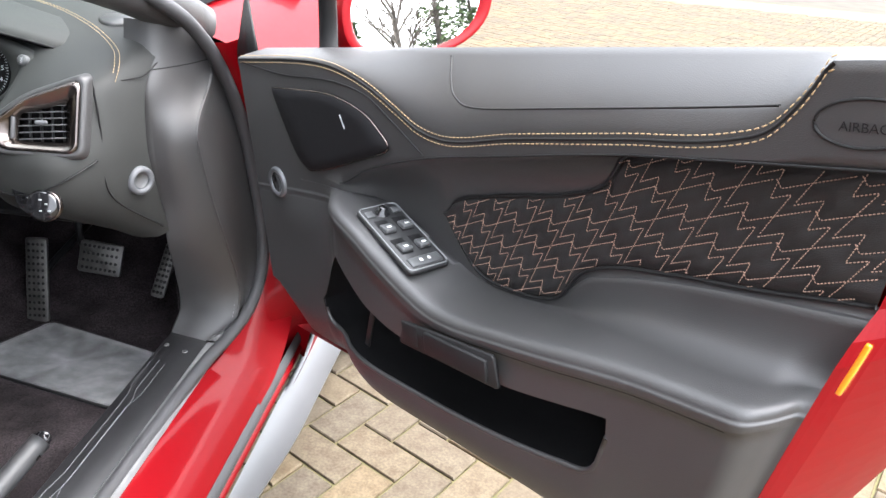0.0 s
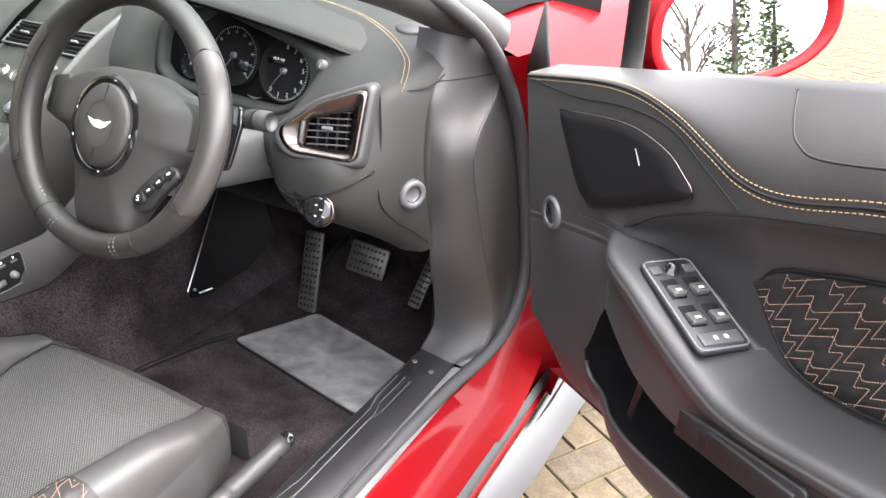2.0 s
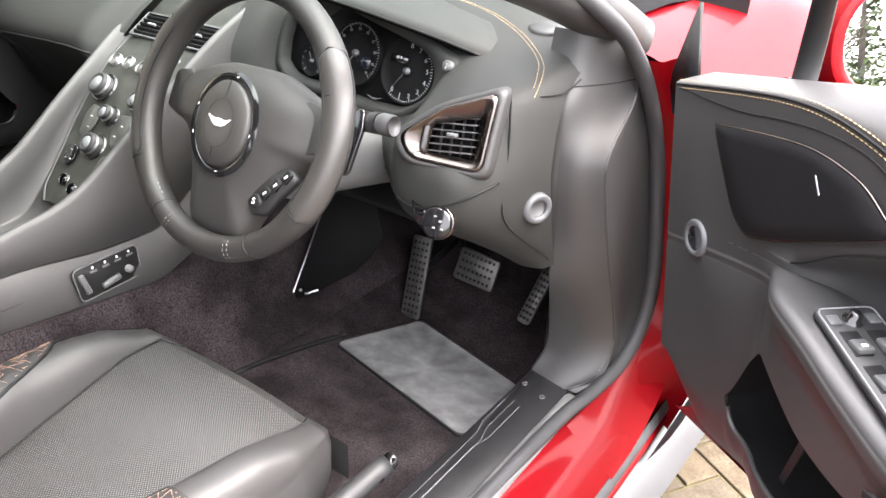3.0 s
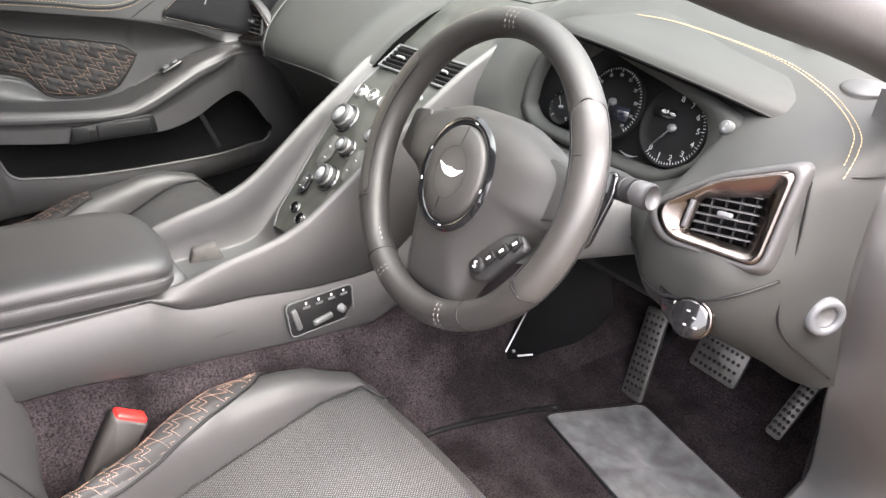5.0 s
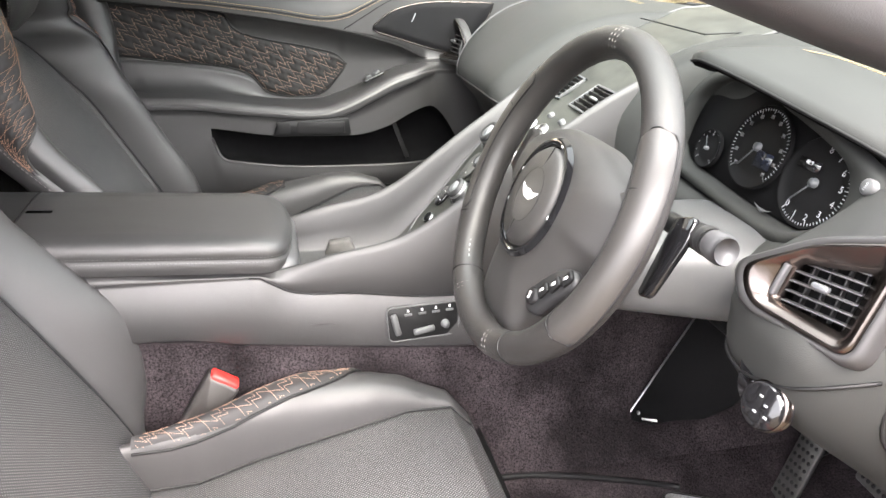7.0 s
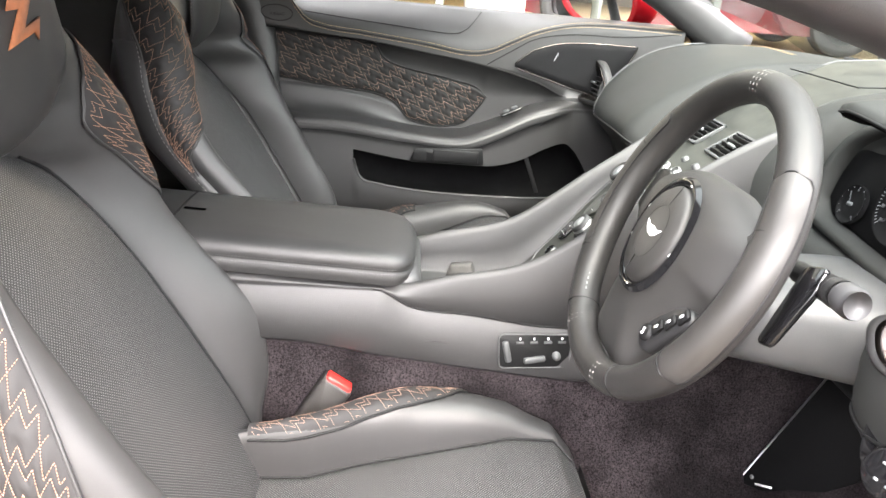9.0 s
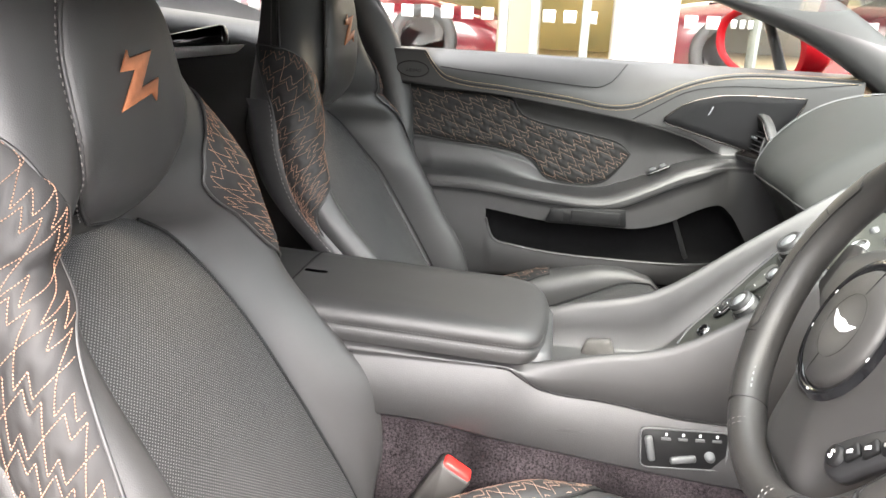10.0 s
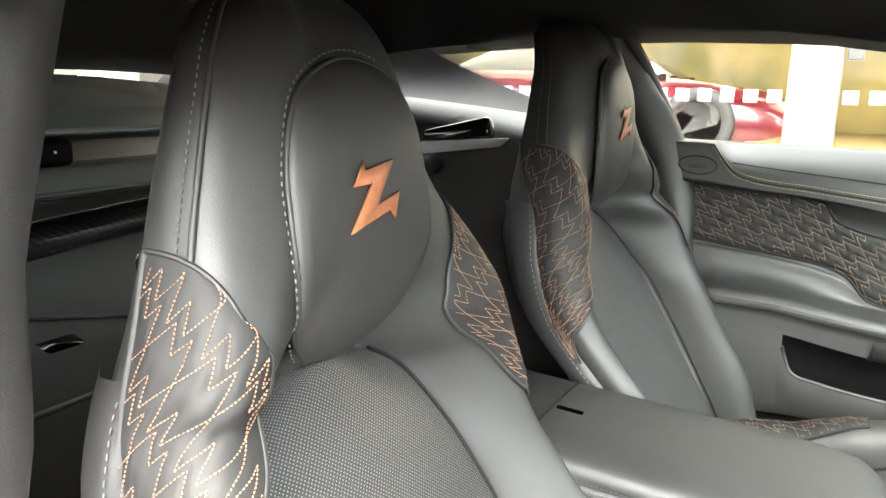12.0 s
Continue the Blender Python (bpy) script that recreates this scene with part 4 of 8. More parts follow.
# driver side pillar behind the seat, and the back of the cabin
part("centre_pillar", tube(spline([(0.655, -0.08, 0.80), (0.665, -0.06, 0.95), (0.660, -0.055, 1.10), (0.636, -0.06, 1.20), (0.60, -0.07, 1.32)], 24), np.linspace(0.036, 0.046, 24), 10, flat=1.2), LEATHER, body)
part("rear_side_trim", sheet([[(0.60, y, 0.4 + t * (min(1.25, 1.25 + (y + 0.55) * 0.22) - 0.4)) for t in np.linspace(0, 1, 8)] for y in np.linspace(-1.5, -0.11, 10)]), LEATHER, body, "black rear side trim")
REAR = [(-0.56, 0.60), (-0.60, 0.765), (-0.605, 0.772), (-0.99, 0.905), (-1.0, 0.915), (-1.005, 0.985), (-1.02, 1.0), (-1.24, 1.022), (-1.25, 1.03), (-1.26, 1.075), (-1.24, 1.092), (-1.22, 1.095), (-1.235, 1.105), (-1.255, 1.15), (-1.265, 1.205)]
part("rear_shelf", sheet([[(x, y, z) for y, z in REAR] for x in np.linspace(-0.62, 0.62, 12)]), LEATHER, body, "leather-covered luggage shelf", False)
part("shelf_seam", tube([(0.60, -0.98, 0.9035), (-0.02, -0.72, 0.8135), (-0.58, -0.70, 0.8065)], 0.003, 6), SATIN, body)
part("shelf_binding", tube([(0.6, -0.601, 0.768), (-0.6, -0.601, 0.768)], 0.005, 8), SATIN, body)
part("step_binding", tube([(0.6, -1.004, 0.992), (-0.6, -1.004, 0.992)], 0.005, 8), SATIN, body)
part("ledge_binding", tube([(0.6, -1.222, 1.094), (-0.6, -1.222, 1.094)], 0.005, 8), SATIN, body)
part("rear_recess", rbox((0.30, 0.03, 0.055), 0.012, pose(-0.10, -1.24, 1.052), 3), HEADLINER_SHADE, body, "black recess in the rear panel")
part("tie_knob", lathe([(0.004, 0.0), (0.004, 0.012), (0.009, 0.014), (0.009, 0.02), (0.0, 0.022)], pose(-0.20, -1.222, 1.055, 90), 16), CHROME, body)
lt_ = frame_from((0.155, -0.72, 0.812), (1, 0.0, 0.0), (0, -1, 0.345))
ltc = part("latch", plate(rounded([(-0.034, -0.016), (0.030, -0.016), (0.034, 0.016), (-0.030, 0.016)], 0.006), 0.004, lt_, 0.001), GLOSS, body, "black latch with chrome tongue")
part("latch_tongue", rbox((0.03, 0.010, 0.004), 0.0015, lt_ @ pose(0, 0, 0.005)), CHROME, ltc)
part("rear_card", plate(rounded([(-0.03, -0.006), (0.03, -0.006), (0.03, 0.006), (-0.03, 0.006)], 0.002), 0.002, pose(-0.02, -1.10, 1.009, 0, 0, -20), 0.0005), WHITE, body)
part("strut_brace", tube(spline([(0.56, -0.40, 1.035), (0.25, -0.42, 1.052), (-0.05, -0.44, 1.055), (-0.55, -0.46, 1.05)], 20), 0.024, 14, flat=0.8), CARBON, body, "lacquered carbon fibre cross brace")
for wx, wy in ((0.80, 1.86), (-0.80, 1.86), (0.80, -1.02), (-0.80, -1.02)):
    wm_ = pose(wx, wy, 0.34, 0, 90, 0)
    tyre = part("wheel", lathe([(0.235, -0.11), (0.30, -0.125), (0.335, -0.105), (0.34, -0.06), (0.34, 0.06), (0.335, 0.105), (0.30, 0.125), (0.235, 0.11)], wm_, 48), RUBBER, body, "black tyre on an alloy rim")
    part("rim", lathe([(0.236, -0.10), (0.225, -0.06), (0.05, -0.045), (0.05, 0.045), (0.225, 0.06), (0.236, 0.10)], wm_, 32), ALU, tyre)
def body_end(name, label, stations):
    """A painted end of the car, lofted from (y, half width, bottom, top) stations."""
    rows = []
    for y, w, lo, hi in spline(stations, 28):
        half = [(0.0, hi), (0.35 * w, hi - 0.008), (0.62 * w, hi - 0.035), (0.82 * w, hi - 0.09), (0.95 * w, hi - 0.20), (w, lo + (hi - lo) * 0.5), (0.99 * w, lo + (hi - lo) * 0.28), (0.93 * w, lo + 0.04), (0.85 * w, lo)]
        full = [(-x, z) for x, z in reversed(half[1:])] + half
        rows.append([(x, y, z) for x, z in full])
    return part(name, sheet(rows, flip=stations[0][0] > stations[-1][0], cap=True), RED, body, label)


tail = body_end("tail", "red rear deck and bumper", [(-1.27, 0.93, 0.28, 1.20), (-1.6, 0.95, 0.28, 1.13), (-1.95, 0.94, 0.29, 1.03), (-2.2, 0.90, 0.32, 0.96), (-2.36, 0.82, 0.38, 0.88), (-2.42, 0.70, 0.44, 0.78)])
nose = body_end("nose", "red front bumper", [(2.90, 0.86, 0.28, 0.84), (3.04, 0.84, 0.26, 0.77), (3.15, 0.74, 0.27, 0.69), (3.22, 0.58, 0.30, 0.60)])
part("grille", rbox((0.62, 0.05, 0.16), 0.03, pose(0, 3.19, 0.42, -8)), GLOSS, nose)
for s_ in (1, -1):
    part("tail_lamp", rbox((0.34, 0.05, 0.05), 0.02, pose(s_ * 0.55, -2.36, 0.78, 0, 0, 14 * s_)), REDMARK, tail)
    part("headlamp", rbox((0.12, 0.34, 0.06), 0.025, pose(s_ * 0.66, 2.93, 0.76, -16, 0, 18 * s_)), GLOSS, nose)
part("rear_flank", run_y([(0.78, 1.05), (0.88, 0.95), (0.95, 0.80), (0.95, 0.5), (0.86, 0.25)], -1.5, -0.75, 12), RED, body)
part("rear_flank", run_y([(-0.78, 1.05), (-0.88, 0.95), (-0.95, 0.80), (-0.95, 0.5), (-0.86, 0.25)], -1.5, 2.95, 12), RED, body)

# cabin floor
floor_rows = []
for y in np.linspace(-1.0, 1.75, 56):
    z = np.interp(y, [-1.0, 0.2, 0.75, 0.95, 1.15, 1.30, 1.45, 1.75], [0.40, 0.40, 0.392, 0.35, 0.312, 0.32, 0.42, 0.75])
    floor_rows.append([(x, y, z + 0.004 * math.sin(7 * x) * math.cos(5 * y) + 0.10 * min(1.0, max(0, (0.24 - abs(x)) / 0.12)) ** 2) for x in np.linspace(-0.70, 0.67, 40)])
part("floor_carpet", sheet(floor_rows, flip=True), CARPET, body, "charcoal pile carpet")
# carpet carried up behind the console so no light crosses between the footwells
def tunnel_top(y):
    return float(np.interp(y, [0.6, 0.75, 0.9, 1.1, 1.5], [0.66, 0.70, 0.78, 0.88, 0.95]))


part("tunnel_carpet", sheet([[(0.19, y, 0.395), (0.15, y, 0.425), (0.126, y, 0.48), (0.114, y, 0.56), (0.105, y, 0.66), (0.098, y, tunnel_top(y) + 0.002)] for y in np.linspace(-0.3, 1.6, 24)]), CARPET, body)
part("tunnel_carpet", sheet([[(-0.20, y, 0.395), (-0.16, y, 0.48), (-0.14, y, 0.60), (-0.132, y, tunnel_top(y))] for y in np.linspace(-0.3, 1.6, 24)], flip=True), CARPET, body)
part("footwell_side", sheet([[(0.665, y, z) for z in np.linspace(0.30, 0.80, 8)] for y in np.linspace(1.06, 1.7, 10)], flip=True), CARPET, body)
part("firewall", sheet([[(x, 1.62, z) for z in np.linspace(0.3, 1.05, 6)] for x in np.linspace(-0.75, 0.75, 6)]), DARK, body)
# two added panels close gaps in the shell and keep light out of the footwells
part("scuttle_light_seal", sheet([[(x, y, z) for y, z in ((1.12, 1.02), (1.30, 1.035), (1.48, 1.04), (1.64, 1.03))] for x in np.linspace(-0.70, 0.64, 8)]), HEADLINER_SHADE, body)
part("far_kick_light_seal", sheet([[(-0.675, y, z) for z in np.linspace(0.30, 1.06, 8)] for y in np.linspace(0.93, 1.66, 10)]), HEADLINER_SHADE, body)
part("carpet_binding", tube(spline([(0.205, 0.62, 0.412), (0.20, 0.76, 0.402), (0.205, 0.92, 0.37), (0.215, 1.02, 0.348)], 20), 0.005, 6), DARK, body)
part("far_inner_sill", sheet([[(-0.665, y, z) for z in (0.36, 0.5, 0.645)] for y in np.linspace(-0.4, 1.3, 8)]), DARK, body)
part("far_sill", run_y([(-0.60, 0.40), (-0.61, 0.46), (-0.72, 0.465), (-0.80, 0.44)], -0.8, 1.1, 8), DARK, body)

# tread plate on the sill
tread = thing("tread_plate", "black anodised sill tread plate with engraved lines and two screws", "tread plate", at=(0.70, 0.4, 0.46))


def at_tread(mesh):
    v = np.array(mesh[0], float) - np.array([0.70, 0.4, 0.46])
    return (v, *mesh[1:])


part("plate", at_tread(plate(rounded([(0.655, -0.35), (0.742, -0.35), (0.742, 1.015), (0.661, 1.03)], 0.004), 0.010, pose(0, 0, 0.452), 0.002)), TREAD, tread)
for x, y in ((0.673, 0.985), (0.715, 0.972)):
    part("screw", at_tread(lathe([(0.0055, 0.0), (0.0055, 0.0012), (0.004, 0.0018), (0.0025, 0.0012), (0.0, 0.0012)], pose(x, y, 0.462), 14)), VENT, tread)
for k, (x0, y0, y1) in enumerate(((0.668, 0.93, 0.86), (0.682, 0.935, 0.85), (0.697, 0.925, 0.83))):
    pts = [(x0, y0, 0.4623), (x0, y1, 0.4623), (x0 + 0.008 * (1 if k != 2 else -1), y1 - 0.03, 0.4623), (x0 + 0.008 * (1 if k != 2 else -1), y1 - 0.22, 0.4623), (x0 + 0.002, y1 - 0.26, 0.4623), (x0 + 0.002, 0.1, 0.4623)]
    part("engraved_line", at_tread(tube(np.array(pts), 0.0004, 4)), SILVER_DARK, tread)

# trim below the windscreen pillar, down to the tread plate
P = []
LEFT = curve1([(0.455, 1.03), (0.50, 1.055), (0.60, 1.030), (0.68, 1.002), (0.75, 0.998), (0.85, 0.985), (0.95, 0.985), (1.0, 1.005), (1.06, 1.02)])
LEFTX = curve1([(0.455, 0.662), (0.50, 0.674), (0.60, 0.684), (0.72, 0.690), (0.9, 0.690), (1.06, 0.688)])
RIDGE = curve1([(0.455, 1.022), (0.475, 1.045), (0.50, 1.066), (0.55, 1.082), (0.645, 1.060), (0.73, 1.035), (0.80, 1.022), (0.87, 1.014), (0.905, 1.034), (0.935, 1.075), (0.965, 1.105), (1.06, 1.068)])
RIDGEX = curve1([(0.455, 0.735), (0.475, 0.766), (0.50, 0.783), (0.55, 0.782), (0.645, 0.773), (0.73, 0.765), (0.80, 0.757), (0.87, 0.750), (0.935, 0.746), (0.965, 0.744), (1.06, 0.728)])
SP_ = []
for z in np.linspace(0.456, 1.06, 50):
    lx, ly, rx, ry = float(LEFTX(z)), float(LEFT(z)), float(RIDGEX(z)), float(RIDGE(z))
    ox = float(np.interp(z, [0.456, 0.475, 0.50, 0.55, 0.61, 0.68, 0.75, 0.82, 0.89, 0.96, 1.02, 1.06], [0.752, 0.775, 0.788, 0.793, 0.793, 0.786, 0.777, 0.768, 0.759, 0.750, 0.742, 0.735]))
    oy = float(np.interp(z, [0.456, 0.475, 0.50, 0.55, 0.61, 0.68, 0.75, 0.82, 0.89, 0.96, 1.02, 1.06], [1.024, 1.052, 1.095, 1.148, 1.170, 1.176, 1.174, 1.170, 1.154, 1.122, 1.08, 1.075]))
    reach = float(np.interp(z, [0.70, 0.76], [0.0, 1.0]))
    row = [(lx - 0.012 - 0.033 * reach, ly + 0.05 - 0.054 * reach, z), (lx - 0.008, ly + 0.016 - 0.020 * reach, z), (lx - 0.003, ly - 0.001, z), (lx, ly, z)]
    for t in (0.25, 0.5, 0.75):
        row.append((lx + (rx - lx) * t, ly + (ry - ly) * t - 0.010 * math.sin(math.pi * t), z))
    row += [(rx - 0.003, ry - 0.001, z), (rx, ry + 0.002, z)]
    P.append(row)
    dip = 0.006 * min(1.0, max(0.0, oy - ry) / 0.08)
    SP_.append([(rx, ry + 0.002, z), (rx + 0.002, ry + 0.002 + 0.1 * (oy - ry), z), (rx + (ox - rx) * 0.4 - dip, ry + (oy - ry) * 0.5, z), (rx + (ox - rx) * 0.75 - dip, ry + (oy - ry) * 0.8, z), (ox, oy, z)])
pt = part("hinge_post_trim", sheet(P, flip=True), LEATHER, body, "black leather post trim")
part("post_side_panel", sheet(SP_, flip=True), LEATHER, body)
part("trim_welt", tube(np.array([row[-1] for row in P]), 0.0022, 6), LEATHER, pt)
part("trim_stitching", stitches(np.array([row[-1] for row in P])[3:46] + np.array([-0.007, -0.004, 0]), 0.005, 0.0025, 0.0009), SILVER_DARK, pt)
k_ = int((0.992 - 0.456) / (1.06 - 0.456) * 49)
part("trim_joint", tube(np.array(P[k_][3:] + SP_[k_][1:]) + np.array([0, -0.0004, 0]), 0.0011, 6), DARK, pt)

# ---- dashboard ----
dash = thing("dashboard", "black leather dashboard with hooded instruments and bronze chrome vents", "dashboard")


def dash_loft(stations, n=60):
    """Profiles (y, z) at several x, blended smoothly across."""
    xs = [s[0] for s in stations]
    prof = [spline(s[1], 48) for s in stations]
    fy = [curve1([(x, p[i][0]) for x, p in zip(xs, prof)]) for i in range(48)]
    fz = [curve1([(x, p[i][1]) for x, p in zip(xs, prof)]) for i in range(48)]
    return [[(x, float(fy[i](x)), float(fz[i](x))) for i in range(48)] for x in np.linspace(xs[0], xs[-1], n)]


DRIVER = [
    (0.105, [(1.35, 1.075), (1.15, 1.092), (0.98, 1.072), (0.91, 1.035), (0.868, 0.985), (0.855, 0.95), (0.862, 0.90), (0.90, 0.84), (0.98, 0.78), (1.08, 0.72)]),
    (0.15, [(1.36, 1.075), (1.15, 1.095), (0.99, 1.078), (0.93, 1.04), (0.90, 0.985), (0.888, 0.945), (0.876, 0.90), (0.90, 0.85), (0.96, 0.81), (1.08, 0.74)]),
    (0.18, [(1.36, 1.075), (1.15, 1.095), (1.01, 1.086), (0.972, 1.055), (0.962, 0.99), (0.950, 0.94), (0.888, 0.898), (0.90, 0.85), (0.96, 0.81), (1.08, 0.74)]),
    (0.24, [(1.36, 1.075), (1.15, 1.095), (1.02, 1.088), (0.975, 1.06), (0.965, 0.99), (0.955, 0.93), (0.89, 0.895), (0.90, 0.86), (0.94, 0.815), (1.06, 0.75)]),
    (0.40, [(1.34, 1.072), (1.15, 1.085), (1.04, 1.075), (0.99, 1.045), (0.985, 0.98), (0.965, 0.92), (0.885, 0.892), (0.89, 0.86), (0.93, 0.80), (1.06, 0.75)]),
    (0.475, [(1.30, 1.066), (1.15, 1.075), (1.04, 1.06), (0.985, 1.035), (0.98, 0.985), (0.945, 0.935), (0.865, 0.905), (0.85, 0.875), (0.88, 0.80), (1.02, 0.715)]),
    (0.53, [(1.26, 1.062), (1.14, 1.066), (1.03, 1.045), (0.965, 1.02), (0.93, 0.995), (0.88, 0.965), (0.812, 0.925), (0.80, 0.88), (0.83, 0.80), (1.0, 0.70)]),
    (0.59, [(1.24, 1.058), (1.12, 1.058), (1.02, 1.038), (0.95, 1.015), (0.90, 0.995), (0.86, 0.97), (0.808, 0.915), (0.795, 0.876), (0.825, 0.80), (0.98, 0.70)]),
    (0.645, [(1.22, 1.055), (1.11, 1.05), (1.01, 1.03), (0.945, 1.01), (0.90, 0.995), (0.87, 0.975), (0.828, 0.91), (0.812, 0.874), (0.85, 0.80), (0.98, 0.69)]),
    (0.675, [(1.20, 1.05), (1.10, 1.04), (1.0, 1.02), (0.945, 1.0), (0.915, 0.985), (0.90, 0.96), (0.885, 0.91), (0.88, 0.87), (0.905, 0.80), (0.99, 0.69)]),
    (0.693, [(1.19, 1.045), (1.10, 1.03), (1.02, 1.008), (0.99, 0.99), (0.97, 0.97), (0.96, 0.94), (0.955, 0.90), (0.955, 0.86), (0.97, 0.80), (1.0, 0.70)]),
]
def without_vent(mesh, sx):
    """Takes out the dashboard's skin where the outer vent is let in."""
    inv, pts = vent_frame(sx).inverted(), []
    for v in mesh[0]:
        p = inv @ Vector(v)
        pts.append(-0.034 < p.x < 0.040 and -0.032 < p.y < (0.014 + 0.3 * max(0.0, p.x)) and abs(p.z) < 0.06)
    return (mesh[0], [f for f in mesh[1] if not any(pts[i] for i in f)], mesh[2])


def vent_frame(sx):
    if sx > 0:
        return frame_from(Vector((0.602, 0.822, 0.942)), Vector((1, 0.30, 0.0)), Vector((0, 0.32, 0.95)))
    return frame_from(Vector((-0.604, 0.800, 0.974)), Vector((1, 0.30, 0.0)), Vector((0, 0.32, 0.95))) @ Matrix.Diagonal((-1, 1, 1, 1))


ds = sheet(dash_loft(DRIVER, 110))
dash_skin = np.array(ds[0]).reshape(110, 48, 3)
ds = without_vent(ds, 1)
ds[1].append(tuple(range(48)))
part("driver_side", ds, DASHLEATHER, dash)
PASS = [
    (-0.70, [(1.22, 1.05), (1.10, 1.045), (1.0, 1.03), (0.95, 1.02), (0.90, 1.0), (0.868, 0.95), (0.86, 0.905), (0.89, 0.86), (0.93, 0.75), (1.02, 0.62)]),
    (-0.655, [(1.24, 1.06), (1.10, 1.06), (0.98, 1.05), (0.915, 1.03), (0.872, 1.0), (0.84, 0.95), (0.835, 0.906), (0.865, 0.86), (0.91, 0.75), (1.02, 0.62)]),
    (-0.55, [(1.30, 1.065), (1.12, 1.08), (0.98, 1.075), (0.885, 1.045), (0.832, 1.0), (0.798, 0.95), (0.797, 0.910), (0.835, 0.87), (0.90, 0.76), (1.02, 0.62)]),
    (-0.35, [(1.36, 1.07), (1.15, 1.09), (0.98, 1.085), (0.88, 1.05), (0.81, 1.0), (0.765, 0.955), (0.762, 0.925), (0.80, 0.88), (0.89, 0.77), (1.02, 0.62)]),
    (-0.18, [(1.38, 1.075), (1.15, 1.09), (0.98, 1.085), (0.88, 1.055), (0.80, 1.005), (0.755, 0.965), (0.750, 0.938), (0.79, 0.89), (0.88, 0.78), (1.02, 0.62)]),
    (-0.15, [(1.38, 1.075), (1.15, 1.09), (0.98, 1.082), (0.88, 1.048), (0.802, 0.997), (0.759, 0.957), (0.754, 0.933), (0.79, 0.888), (0.88, 0.78), (1.02, 0.62)]),
    (-0.125, [(1.38, 1.065), (1.15, 1.075), (0.99, 1.055), (0.89, 1.012), (0.825, 0.962), (0.785, 0.925), (0.78, 0.905), (0.81, 0.87), (0.88, 0.78), (1.02, 0.62)]),
]
pd = dash_loft(PASS, 80)
ps = sheet(pd)
ps[1].append(tuple(79 * 48 + k for k in reversed(range(48))))
part("passenger_side", without_vent(ps, -1), DASHLEATHER, dash)
part("joint_line", tube(np.array([(row[29][0], row[29][1] - 0.002, row[29][2]) for row in pd]), 0.0018, 6), DARK, dash)
pad_line = []
for k in range(14, 38):
    t = (k - 14) / 23
    want = -0.54 + 0.03 * t
    i = int(np.argmin([abs(r_[0][0] - want) for r_ in pd]))
    pad_line.append((want, pd[i][k][1] - 0.002, pd[i][k][2] + 0.002))
for off in (0.0, 0.009):
    line = spline([(-0.63, 1.096 + off, 1.064), (-0.55, 1.099 + off, 1.084), (-0.45, 1.097 + off, 1.089), (-0.35, 1.085 + off, 1.093), (-0.27, 1.078 + off, 1.0935)], 90)
    hug = []
    for x, y, z in line:
        row = pd[int(np.argmin([abs(r_[0][0] - x) for r_ in pd]))]
        hug.append((x, y, float(np.interp(y, [p[1] for p in row[:16]][::-1], [p[2] for p in row[:16]][::-1])) + 0.0015))
    part("top_stitching", stitches(np.array(hug), 0.0046, 0.0012, 0.0006), THREAD, dash)
# paler tube paints the highlight running along the pad's crease
part("pad_highlight", tube(spline(pad_line[::3], 40), 0.0014, 5), SATIN, dash)

# hood over the instruments
BROW = spline([(0.268, 0.872, 1.083), (0.30, 0.868, 1.087), (0.36, 0.885, 1.076), (0.43, 0.905, 1.060), (0.50, 0.928, 1.042), (0.55, 0.948, 1.026), (0.572, 0.965, 1.016), (0.578, 0.985, 1.012)], 50)
HP = []
for i, (x, y, z) in enumerate(BROW):
    t = i / 49
    back = 1.14 - 0.10 * t
    HP.append([(x - 0.004, y + 0.10, z - 0.030), (x - 0.002, y + 0.03, z - 0.020), (x, y + 0.006, z - 0.013), (x, y, z - 0.006), (x, y + 0.002, z + 0.001), (x, y + 0.010, z + 0.005),
               (x + 0.002, y + 0.04, z + 0.010), (x + 0.004, y + 0.10, z + 0.011), (x + 0.006, (y + back) / 2 + 0.05, z + 0.008 - 0.004 * t), (x + 0.008, back, z - 0.004 + 0.006 * t)])
part("instrument_hood", sheet([row[3:] for row in HP], flip=True), DASHLEATHER, dash, "leather instrument hood")
part("hood_underside", sheet([row[:4] for row in HP], flip=True), HEADLINER_SHADE, dash, "black hood underside")
# dark tube paints the shadow line under the hood's brow
part("hood_shadow_line", tube(np.array([(x, y + 0.001, z - 0.0065) for x, y, z in BROW]), 0.0022, 6), DARK, dash)

# instrument binnacle: bezel, dark face, dials
bez = spline([(0.165, 0.943), (0.164, 0.985), (0.178, 1.030), (0.220, 1.058), (0.29, 1.066), (0.36, 1.052), (0.43, 1.037), (0.50, 1.018), (0.535, 1.006), (0.548, 0.99), (0.535, 0.972), (0.50, 0.945), (0.46, 0.912), (0.43, 0.903), (0.36, 0.905), (0.27, 0.912), (0.195, 0.920), (0.165, 0.943)], 90)[:-1]
inn = spline([(0.177, 0.948), (0.176, 0.985), (0.190, 1.022), (0.230, 1.046), (0.29, 1.052), (0.36, 1.037), (0.43, 1.022), (0.475, 1.008), (0.493, 0.99), (0.497, 0.968), (0.485, 0.945), (0.455, 0.925), (0.43, 0.918), (0.36, 0.918), (0.27, 0.924), (0.205, 0.930), (0.177, 0.948)], 90)[:-1]
FACE_Y = lambda z: 0.905 + 0.30 * (z - 0.90)
